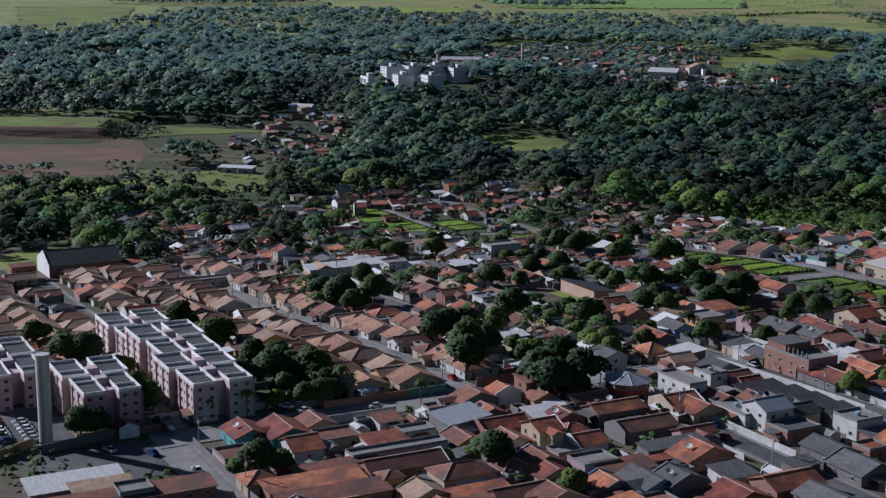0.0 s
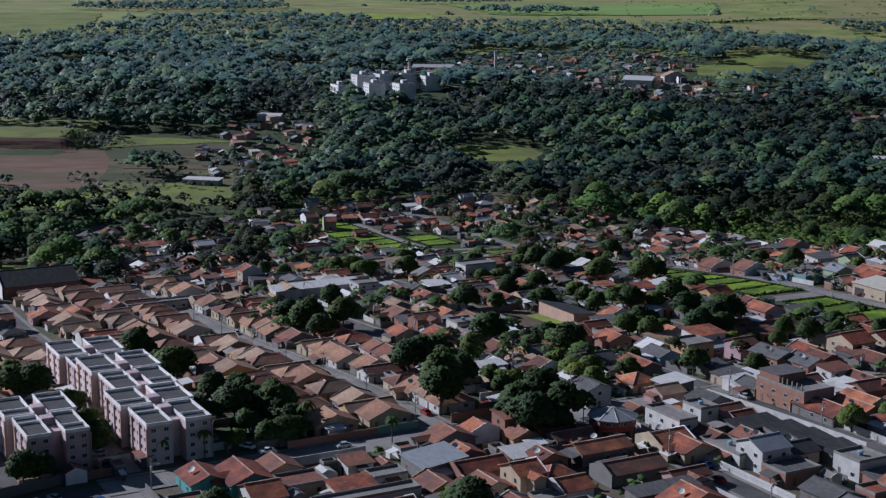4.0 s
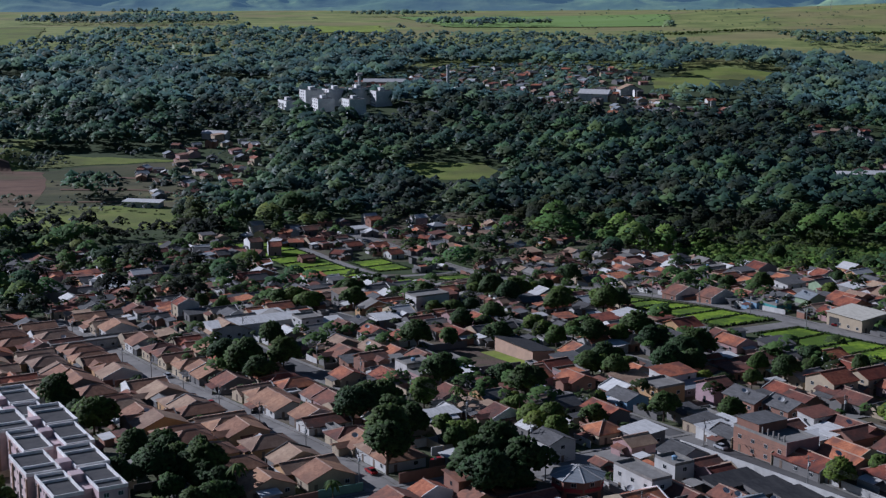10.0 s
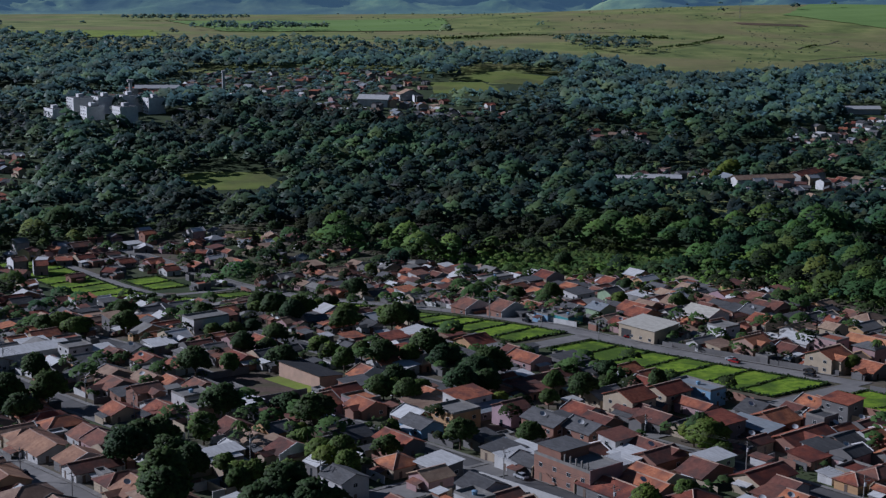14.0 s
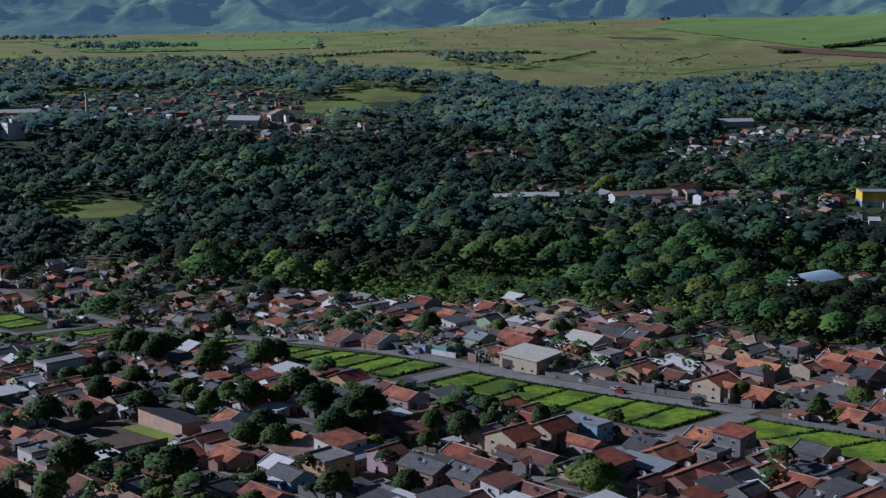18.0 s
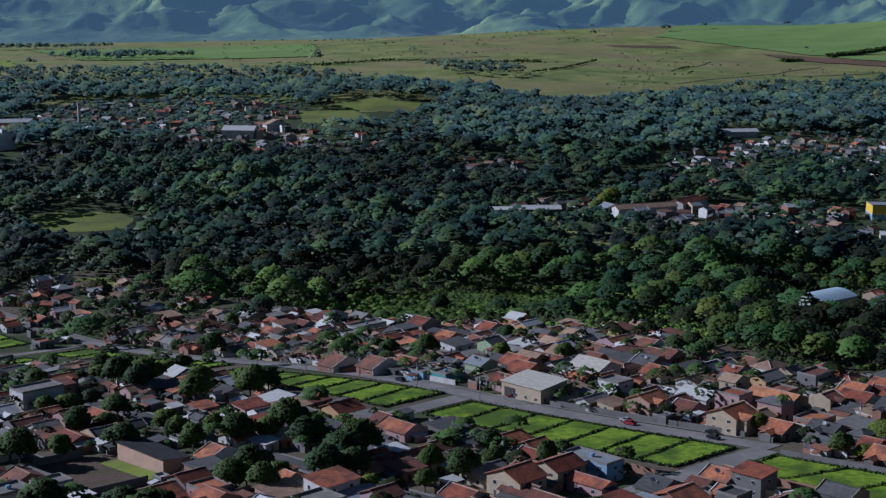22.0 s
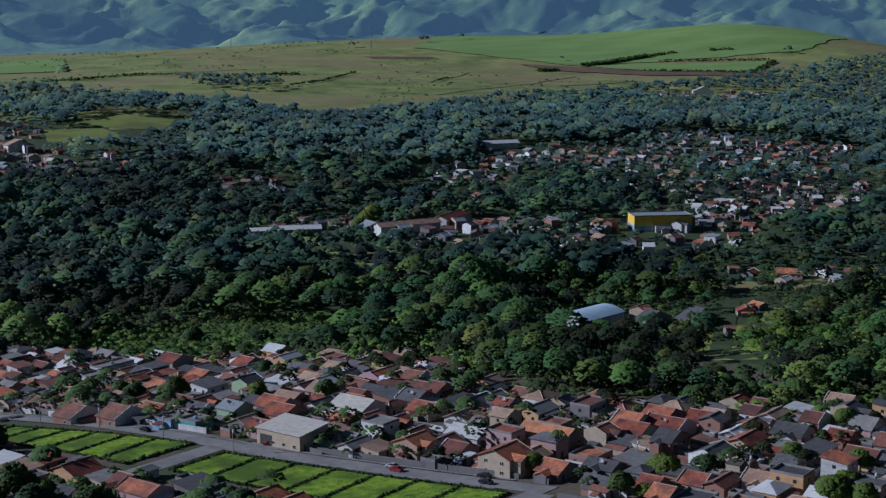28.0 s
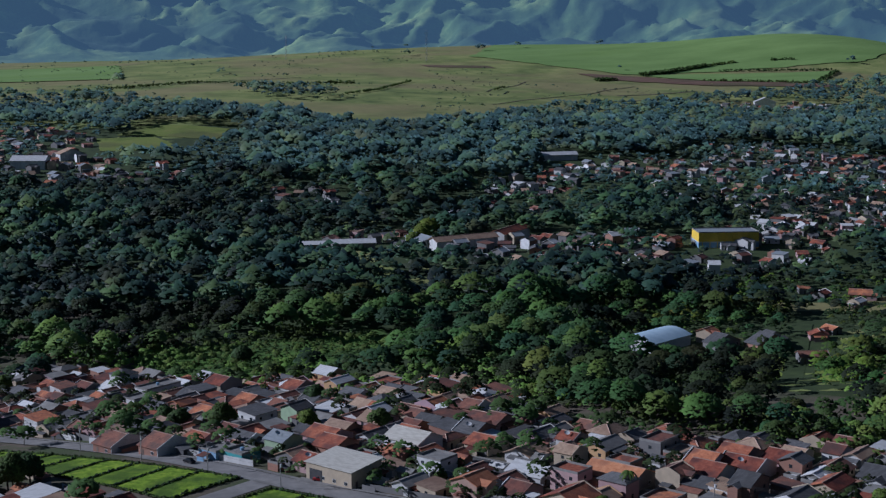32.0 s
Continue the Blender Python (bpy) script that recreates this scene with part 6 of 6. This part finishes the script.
def utility_pole(s, w):
    global POLE
    x, y = at(s, w)
    m = pose(x, y, g(x, y), 0, 0, GRID)
    if POLE is None:
        POLE = new("utility_pole")
        part("post", tube(0.17, 0.11, -0.5, 9.2, 8), M["pole"], POLE)
        part("crossarm", box(-0.06, 0.06, -1.1, 1.1, 8.5, 8.62), M["bark"], POLE)
        part("transformer", join(tube(0.3, 0.3, 6.6, 7.5, 10, 0.35, 0)), M["tank"], POLE)
        part("lamp_arm", box(-0.04, 0.04, 0, 1.9, 7.6, 7.7), M["pole"], POLE)
        part("lamp_head", box(-0.12, 0.12, 1.6, 2.2, 7.48, 7.58), M["tank"], POLE)
        POLE.matrix_basis = m
        tagged(POLE, "concrete utility pole with crossarm and street light", "pole", "utility poles")
    else:
        copy_thing(POLE, m)


def pole_line(s0, s1, w, step=30.0):
    n = int((s1 - s0) / step)
    pts = []
    for i in range(n + 1):
        s = s0 + i * (s1 - s0) / n
        utility_pole(s, w)
        pts.append(s)
    v, f = [], []
    for a, b in zip(pts, pts[1:]):
        for off in (-1.0, 0.0, 1.0, 0.2):
            zz = 8.65 if off != 0.2 else 6.4
            for k in range(8):
                for t in (k / 8, (k + 1) / 8):
                    x, y = at(a + (b - a) * t, w + off)
                    za, zb = g(*at(a, w)), g(*at(b, w))
                    z = za + (zb - za) * t + zz - 2.4 * t * (1 - t)
                    v += [(x, y, z - 0.02), (x, y, z + 0.02)]
                j = len(v)
                f.append((j - 4, j - 3, j - 1, j - 2))
    tagged(part("power_line", (v, f), M["iron"]), "sagging black power lines between the poles", "cable")


for q in ((-640, -365, 189), (-345, -230, 230.5), (-345, -230, 281), (-345, -240, 109), (-580, -456, 425), (-345, -240, 332), (-345, -240, 477), (-560, -365, 239.4)):
    pole_line(*q)

# ---- cars ----
CARS = {}


def car(s, w, turn, paint):
    """A small car: body, cabin, glass, bumpers, four wheels."""
    x, y = at(s, w)
    m = pose(x, y, g(x, y) + 0.28, 0, 0, GRID + turn)
    if paint in CARS:
        return copy_thing(CARS[paint], m)
    root = new("car")
    prof = [(-2.05, 0.35), (-2.1, 0.75), (-1.95, 0.95), (-1.1, 1.0), (-0.45, 0.98), (1.4, 1.0), (1.95, 0.92), (2.05, 0.7), (2.0, 0.35)]
    cab = [(-1.1, 1.0), (-0.45, 1.46), (0.9, 1.48), (1.6, 1.0)]

    def extrude(pr, y0, y1):
        n = len(pr)
        v = [(a, y0 * (1.0 if z < 1.1 else 0.84), z) for a, z in pr] + [(a, y1 * (1.0 if z < 1.1 else 0.84), z) for a, z in pr]
        return v, [tuple(range(n)), tuple(reversed(range(n, 2 * n)))] + [(i, n + i, n + (i + 1) % n, (i + 1) % n) for i in range(n)]
    part("body", extrude(prof, 0.82, -0.82), M[paint], root)
    part("cabin", extrude(cab, 0.76, -0.76), M["glass"], root)
    part("roof_panel", box(-0.5, 0.95, -0.62, 0.62, 1.475, 1.52), M[paint], root)
    for i in (-1, 1):
        for j in (-1, 1):
            v, f = tube(0.31, 0.31, -0.1, 0.1, 12)
            r = Matrix.Translation((i * 1.28, j * 0.76, 0.31)) @ Matrix.Rotation(math.pi / 2, 4, "X")
            part("wheel", ([tuple(r @ Vector(p)) for p in v], f), M["iron"], root)
    root.matrix_basis = m
    CARS[paint] = root
    return tagged(root, "parked small car with %s paint" % paint.replace("car_", ""), "car", "parked cars")


for nm, c in (("white", (0.75, 0.75, 0.74)), ("silver", (0.42, 0.43, 0.44)), ("black", (0.02, 0.02, 0.022)), ("red", (0.35, 0.03, 0.03)), ("blue", (0.03, 0.06, 0.2))):
    M["car_" + nm] = material("car_" + nm, [tuple(v * 0.9 for v in c), c], 1.0, 0.25)
PAINTS = ("car_white", "car_silver", "car_black", "car_white", "car_silver", "car_red", "car_blue")
for i in range(9):
    if i not in (3, 6):
        car(-398 + 4.0 * i, 105.5, 75, rng.choice(PAINTS))
for i in range(9):
    car(-396 + 3.1 * i, 66, 90, rng.choice(PAINTS))
for i in range(6):
    car(-385 + 3.2 * i, 80.5 - 8, 90, rng.choice(PAINTS))
car(-401, 436, 6, "car_red")
car(-371, 438.5, 6, PAINTS[2])
for s, w, t in ((-362, 77, 90), (-352, 88, 20), (-345, 97, 10), (-328, 103, 0), (-366, 141, 30), (-360, 144, 90), (-355, 163, 90), (-353, 300, 90), (-344, 286, 0), (-452, 437, 30), (-404, 438, 6),
                (-372, 196, 0), (-430, 191.5, 0), (-470, 191.5, 0), (-520, 195.5, 0), (-366, 218, 70), (-368, 222, 70), (-371, 215, 70), (-300, 237, 0), (-270, 287, 0), (-500, 429, 0), (-375, 443.5, 6), (-290, 233, 0)):
    car(s, w, t, rng.choice(PAINTS))

# ---- dishes and tanks on the roofs ----
def dish(x, y, z):
    v, f = [], []
    for k in range(4):
        r = 0.3 * k + 0.02
        v += [(r * math.cos(a * math.pi / 6), r * math.sin(a * math.pi / 6), 0.22 * r * r) for a in range(12)]
    for k in range(3):
        f += [(12 * k + a, 12 * k + (a + 1) % 12, 12 * k + 12 + (a + 1) % 12, 12 * k + 12 + a) for a in range(12)]
    root = new("satellite_dish")
    root.matrix_basis = pose(x, y, z)
    d = part("reflector", (v, f), M["frame"], root, m=pose(0, 0, 0.95, 30, 0, rng.uniform(-30, 40)))
    part("stand", tube(0.05, 0.05, -0.4, 0.95, 6), M["iron"], root)
    return tagged(root, "pale satellite dish on a house roof", "dish", "satellite dishes")


def tank(x, y, z):
    root = new("water_tank")
    root.matrix_basis = pose(x, y, z)
    part("tub", tube(0.55, 0.75, 0, 0.9, 14), M["blue"], root)
    part("lid", tube(0.8, 0.35, 0.9, 1.1, 14), M["blue"], root)
    return tagged(root, "small blue round water tank on a roof", "water tank", "roof tanks")


k = 0
for ob in THINGS:
    slope = [c for c in ob.children if c.name.startswith(("roof_slope", "roof_slab"))]
    if not slope or rng.random() > 0.3 or k > 70:
        continue
    c = slope[0]
    p = c.data.polygons[0].center if c.name.startswith("roof_slope") else Vector((0, 0, max(v.co.z for v in c.data.vertices)))
    top = ob.matrix_basis @ p
    (dish if c.name.startswith("roof_slope") else tank)(top.x, top.y, top.z - (0.0 if c.name.startswith("roof_slab") else 0.05))
    k += 1

# ---- the joined far houses ----
mats = list(BATCH)
vv, ff, mi = [], [], []
for i, mat in enumerate(mats):
    v, f = BATCH[mat]
    n = len(vv)
    vv += v
    ff += [tuple(a + n for a in q) for q in f]
    mi += [i] * len(f)
me = mesh("distant_houses", vv, ff, mats)
me.polygons.foreach_set("material_index", np.array(mi, np.int32))
tagged(new("distant_houses", me), "many small tiled houses of the far streets", "houses", kind="stuff")


# ---- a small garden pool ----
def pool():
    x, y = 27, 468
    root = new("swimming_pool")
    root.matrix_basis = pose(x, y, g(x, y) + 0.15, 0, 0, GRID)
    part("coping", join(box(-4.2, 4.2, -2.4, -2.0, -0.3, 0.25), box(-4.2, 4.2, 2.0, 2.4, -0.3, 0.25), box(-4.2, -3.8, -2.0, 2.0, -0.3, 0.25), box(3.8, 4.2, -2.0, 2.0, -0.3, 0.25)), M["white"], root)
    part("water", box(-3.8, 3.8, -2.0, 2.0, -0.3, 0.12), M["pool"], root, "clear turquoise water")
    tagged(root, "small turquoise garden swimming pool with pale coping", "pool")


M["pool"] = material("pool_water", [(0.10, 0.42, 0.50), (0.16, 0.52, 0.58)], 1.0, 0.08)
pool()

# glades, plots and fields across the valley
def meadow(cx, cy, rx, ry, mat="grass", turn=0, label="open grass clearing in the woods", dz=0.25, front=0.25):
    CLEAR.append((cx, cy - ry * front, rx * 1.0, ry * (1.0 + front)))
    c, s = math.cos(radians(turn)), math.sin(radians(turn))
    pts = [(cx + a * rx * c - b * ry * s, cy + a * rx * s + b * ry * c) for a, b in ((-0.8, -0.8), (0.8, -0.8), (0.8, 0.8), (-0.8, 0.8))]
    drape("meadow", pts, M[mat], dz, 8, 12, "structure", label, "field")


meadow(70, 1195, 40, 38, "dull_grass", front=0.6)
drape("meadow", [(-400, 1030), (-216, 1022), (-244, 1200), (-410, 1200)], M["dry_field"], 0.32, 8, 10, "structure", "bare ploughed brown field on the slope", "field")
drape("meadow", [(-420, 1214), (-262, 1212), (-140, 1240), (-420, 1295)], M["dull_grass"], 0.28, 8, 12, "structure", "green grassy brow above the field", "field")
drape("meadow", [(-238, 962), (-116, 976), (-124, 1058), (-222, 1064)], M["dull_grass"], 0.3, 8, 10, "structure", "bright grass at the foot of the slope", "field")
drape("meadow", [(-228, 1058), (-122, 1054), (-140, 1238), (-264, 1200)], M["slope_grass"], 0.24, 8, 10, "structure", "green and brown grassy slope", "field")
drape("meadow", [(-400, 950), (-236, 958), (-238, 1024), (-400, 1034)], M["dull_grass"], 0.2, 8, 10, "structure", "rough dull grass below the field", "field")
drape("meadow", [(175, 826), (305, 838), (314, 890), (190, 905)], M["scrub"], 0.2, 6, 12, "structure", "low bright scrub at the edge of the wood", "field")
meadow(-200, 690, 22, 60, "grass", 0, "bright grass lot beside the houses")
drape("meadow", [(300, 1602), (384, 1588), (372, 1672), (318, 1690)], M["dull_grass"], 0.4, 8, 4, "structure", "pale green field on a rise", "field")
drape("meadow", [(340, 1700), (425, 1640), (455, 1700), (375, 1765)], M["dull_grass"], 0.4, 8, 4, "structure", "pale green field on a rise", "field")
CLEAR += [(342, 1612, 50, 78), (400, 1668, 62, 80)]
drape("meadow", [(395, 650), (402, 645), (478, 738), (468, 746)], M["grass"], 0.24, 5, 3, "structure", "rough bright grass beside the canal", "field")
drape("meadow", [(425, 735), (440, 726), (468, 760), (452, 768)], M["grass"], 0.24, 5, 3, "structure", "rough bright grass beside the canal", "field")
meadow(52, 985, 20, 14, "dull_grass", 0, "open grass between the houses")

for x0, y0, x1, y1, wd, mat, label in ((-225, 1180, -130, 1150, 6, "dry_field", "brown earthen terrace across the grassy slope"), (-220, 1130, -130, 1110, 5, "dry_field", "brown earthen terrace across the grassy slope"),
                                       (-215, 1080, -135, 1060, 5, "dry_field", "brown earthen terrace across the grassy slope")):
    track(x0, y0, x1, y1, wd, dz=0.6, mat=mat, label=label)
drape("meadow", [(-420, 1192), (-268, 1192), (-276, 1214), (-420, 1216)], M["dry_field"], 0.5, 4, 0, "structure", "steep bare earth bank above the ploughed field", "field")
meadow(-122, 902, 20, 26, "grass", 0, "small bright grass lot among trees")
drape("road", [(-72, 1042), (-66, 1044), (-44, 1012), (-50, 1010)], M["pale_road"], 0.5, 6, 0, "structure", "pale lane bending up into the trees", "street")
plant_free(0, -58, 406, 1.1)
plant_free(2, -57, 426, 1.1)
plant_free(0, -49, 411, 1.2)
plant_free(0, -46, 424, 1)
plant_free(1, -45, 402, 1)
plant_free(0, -38, 391, 0.8)
plant_free(1, -88, 410, 0.8)
plant_free(1, -83, 399, 0.8)
plant_free(0, -47, 558, 1.2)
plant_free(0, -38, 539, 1.4)
plant_free(2, -32, 576, 1.2)
plant_free(0, -26, 543, 1.3)
plant_free(0, -33, 526, 1.1)
plant_free(0, -42, 540, 1)
plant_free(0, 1, 480, 1)
plant_free(0, 7, 479, 1.1)
plant_free(1, -4, 483, 1)
plant_free(2, 7, 426, 1.5)
plant_free(2, 7, 419, 1.3)
plant_free(0, 28, 406, 1.4)
plant_free(0, 34, 414, 1.5)
plant_free(0, 40, 407, 1.4)
plant_free(0, 31, 397, 1.3)
plant_free(0, 37, 400, 1.1)
plant_free(1, 29, 442, 1.1)
plant_free(1, 25, 438, 1)
plant_free(1, 23, 453, 0.9)
plant_free(1, 31, 576, 1)
plant_free(1, 27, 571, 0.9)
plant_free(0, 50, 701, 1.1)
plant_free(0, 54, 672, 1.2)
plant_free(0, 60, 654, 1.1)
plant_free(1, 66, 586, 1)
plant_free(1, 69, 572, 1.1)
plant_free(1, 77, 586, 1)
plant_free(0, 99, 578, 1.3)
plant_free(1, 92, 573, 1.1)
plant_free(0, 101, 562, 1.1)
plant_free(0, 106, 535, 1.4)
plant_free(0, 99, 522, 1.2)
plant_free(0, 107, 523, 1)
plant_free(0, 80, 533, 1.1)
plant_free(0, 74, 526, 1)
plant_free(3, 48, 461, 1.2)
plant_free(1, 53, 458, 1.1)
plant_free(1, 44, 473, 1)
plant_free(1, 70, 483, 0.8)
plant_free(1, 129, 525, 1)
plant_free(1, 136, 516, 1)
plant_free(3, 108, 509, 0.9)
plant_free(1, 117, 403, 1.1)
plant_free(0, 2, 474, 1.2)
plant_free(0, -2, 465, 1.3)
plant_free(2, 9, 450, 1.2)
plant_free(2, 14, 446, 1.1)
plant_free(1, 26, 442, 1.2)
plant_free(1, 34, 440, 1.1)
plant_free(1, 38, 442, 1)
plant_free(3, 49, 453, 1.2)
plant_free(1, 53, 446, 1)
plant_free("palm", 45, 466, 1)
plant_free("palm", 28, 478, 0.9)
plant_free(0, 49, 575, 1.1)
plant_free(0, 82, 572, 1.2)
plant_free(3, 105, 571, 1.4)
plant_free(0, 112, 541, 1.5)
plant_free(0, 106, 531, 1.3)
plant_free(1, 78, 527, 1.1)
plant_free(1, 87, 527, 1)
plant_free(3, 151, 450, 1.7)
plant_free(3, 149, 456, 1.3)
plant_free(3, 264, 509, 1.1)
plant_free(1, 138, 542, 1)
plant_free(0, 134, 511, 1)
plant_free(1, 152, 443, 0.8)
plant_free(1, 129, 409, 0.9)
plant_free(0, 13, 341, 1.15)
plant_free(1, 9, 347, 0.9)
plant_free(0, -44, 335, 1)
plant_free(1, -48, 335, 0.9)
plant_free(1, -39, 338, 0.9)
plant_free(1, 30, 321, 1)
plant_free(0, -93, 361, 1)
plant_free(0, -90, 364, 0.9)
plant_free(0, -119, 449, 1.3)
plant_free(0, -142, 495, 1.1)
plant_free(0, -113, 448, 1.3)
plant_free(1, 52, 398, 0.6)
plant_free(1, 118, 408, 1)
plant_free(1, 98, 341, 0.45)
plant_free("palm", -63, 379, 0.8)
plant_free("palm", -53, 382, 0.8)
plant_free("palm", -82, 376, 0.8)
plant_free("palm", -29, 403, 1)
plant_free("palm", -6, 393, 0.8)
plant_free(1, -80, 392, 0.6)
plant_free(1, -97, 437, 0.7)
plant_free(1, -46, 390, 0.7)
plant_free(3, 264, 512, 1.2)
plant_free(3, 283, 463, 1.5)
plant_free(3, 292, 468, 1.2)
plant_free(0, 173, 685, 1.1)
plant_free(1, 160, 715, 1)
plant_free(0, 162, 699, 0.9)
plant_free(0, 221, 728, 0.8)
plant_free("palm", 250, 545, 0.9)
plant_free(1, 211, 585, 0.6)
# a bright bamboo clump, stood in for by enlarged garden trees
for x, y, k in ((425, 1112, 1.9), (434, 1128, 2.2), (444, 1142, 2.4), (452, 1158, 2.1), (416, 1102, 1.6)):
    plant(3, x, y, k)
plant_town(-640, -362, 240, 335, 120)
plant_town(-640, -362, 340, 395, 90)
plant_town(-345, -200, 110, 420, 60, (1, 3, 1, 0))
plant_town(-470, -240, 437, 560, 45, (1, 3, 0))
plant_town(-720, -470, 437, 600, 60, (1, 3, 0))
plant_town(-530, -362, 150, 160, 30, (0, 2, 4))
plant_town(-530, -362, 104, 112, 12, (0, 1, 4))


def valley(x, y, s, w):
    out = np.ones(len(x), bool)
    for i in range(len(x)):
        if s[i] > -650:
            town = 60 < w[i] < 437 or (w[i] >= 437 and edge_of_town(s[i], w[i] - 6))
        else:
            town = s[i] > -860 and 200 < w[i] and edge_of_town(s[i], w[i] - 6)
            if town:
                town = rng.random() < (0.4 if w[i] < 428 else 0.5)
        open_slope = -420 < x[i] < -118 and 948 < y[i] < 1280 and ((x[i] + 138) / 28) ** 2 + ((y[i] - 1140) / 36) ** 2 > 1 and ((x[i] + 190) / 17) ** 2 + ((y[i] - 1100) / 18) ** 2 > 1
        sparse = 400 < x[i] < 640 and 600 < y[i] < 880 and noise.noise((x[i] * 0.03, y[i] * 0.03, 8.0)) > -0.05
        out[i] = not town and not open_slope and not sparse
    return out


def wood_edge(x, y):
    """Distance north at which the far woods give way to pasture, by bearing."""
    return np.interp(x / y, (-0.4, 0.1, 0.17, 0.24, 0.30, 0.36, 0.44, 0.50, 0.6, 0.75, 1.0), (2300, 2250, 2150, 2000, 1850, 1700, 1760, 1950, 2050, 2250, 2500))


def plain(x, y, s, w):
    """Hedges and copses between the fields of the plain; the pasture hill stays open."""
    open_hill = smooth_step(0.16, 0.24, x / y)
    copse = ((x - 665) / 60) ** 2 + ((y - 2150) / 90) ** 2 < 1
    return (y < wood_edge(x, y)) | copse | (noise2(x, y, 0.0022, 9) - 0.75 * open_hill > 0.12) | (np.random.RandomState(3).rand(len(x)) < 0.003)


A0, A1 = radians(-20), radians(48)
woodland("low_scrub", 560, 960, radians(8), radians(36), 4.2, 1.8, 12, 23, "low bright green scrub along the edge of the woods",
         lambda x, y, s, w: (s > -760) & (w > 545) & (w < 665) & (noise2(x, y, 0.02, 15) > -0.25), 1.2, "scrub_leaf", margin=0.5, front=4)
CLEAR.append((244, 852, 76, 44))
woodland("woodland", 560, 790, A0, A1, 8.2, 4.8, 104, 1, "dense green valley woods beside the town", valley, 0.5)
woodland("woodland", 790, 1000, A0, A1, 8.6, 5.2, 54, 7, "dense green valley woods of mixed trees", valley, 0.66)
woodland("woodland", 1000, 1480, A0, A1, 10.5, 6.0, 24, 2, "dense green woods across the valley", valley, 1.0, "hazed_mid_forest", thin=0.75, lift=0.1, even=0.3)
woodland("far_woodland", 1480, 1980, A0, radians(46), 12, 6.6, 15, 3, "distant dark woods before the plain, haze in the leaf colour", lambda x, y, s, w: ((noise2(x, y, 0.005, 5) > -0.32) | (x > 500)) & (y < wood_edge(x, y)), 1.3, "hazed_far_forest", lift=0.35, even=0.7)
woodland("far_woodland", 1980, 3500, A0, radians(46), 18, 5.6, 12, 4, "scattered distant trees and hedges on the plain", plain, 1.4, "hazed_far_forest", lift=0.3, even=0.5)
woodland("shrubs", 1700, 3300, radians(8), radians(44), 15, 1.9, 7, 6, "scattered low shrubs over the pasture", lambda x, y, s, w: (y > wood_edge(x, y)) & (noise2(x, y, 0.008, 3) > 0.05) & ((x < 1180) | (y < 2230)) & (np.random.RandomState(8).rand(len(x)) < 0.3), 1.5, "hazed_mid_forest")
woodland("garden_trees", 480, 960, radians(-12), radians(36), 7.5, 2.7, 46, 22, "small dark garden trees in the far back yards",
         lambda x, y, s, w: (s > -860) & (s < -300) & (w > 200) & (w < 610) & (noise2(x, y, 0.018, 12) > -0.02), 0.7, "leaf_yard", margin=-0.6, front=6)
woodland("slope_shrubs", 960, 1290, radians(-22), radians(-5), 6.5, 2.0, 12, 31, "low shrubs and hedges on the terraced slope",
         lambda x, y, s, w: (x < -115) & (y > 985) & (y < 1290) & (noise2(x, y * 1.6, 0.017, 7) > np.where((x < -255) & (y > 1065), 0.45, 0.16)), 1.4, "hazed_mid_forest", glades=False)
woodland("canal_scrub", 590, 1100, radians(18), radians(44), 5.0, 2.5, 18, 41, "green scrub and bushes round the canal and its plots",
         lambda x, y, s, w: (np.abs((x - 381) * 0.771 - (y - 653) * 0.637 - 2) > 9) & ((x > 446) | (y < 690) | (y > 815)) & (x > 385) & (x < 680) & (y > 520) & (y < 930) & (w > 540) & (noise2(x, y, 0.03, 4) > -0.3), 0.9, "scrub_mix", margin=0.5, glades=False)
woodland("garden_shrubs", 300, 960, radians(-18), radians(40), 5.5, 1.25, 9, 12, "low green shrubs and weeds in yards and lots",
         lambda x, y, s, w: (s > -900) & (s < -200) & (w > 60) & (w < 600) & (noise2(x, y, 0.02, 2) > -0.05), 1.3, "leaf_yard")
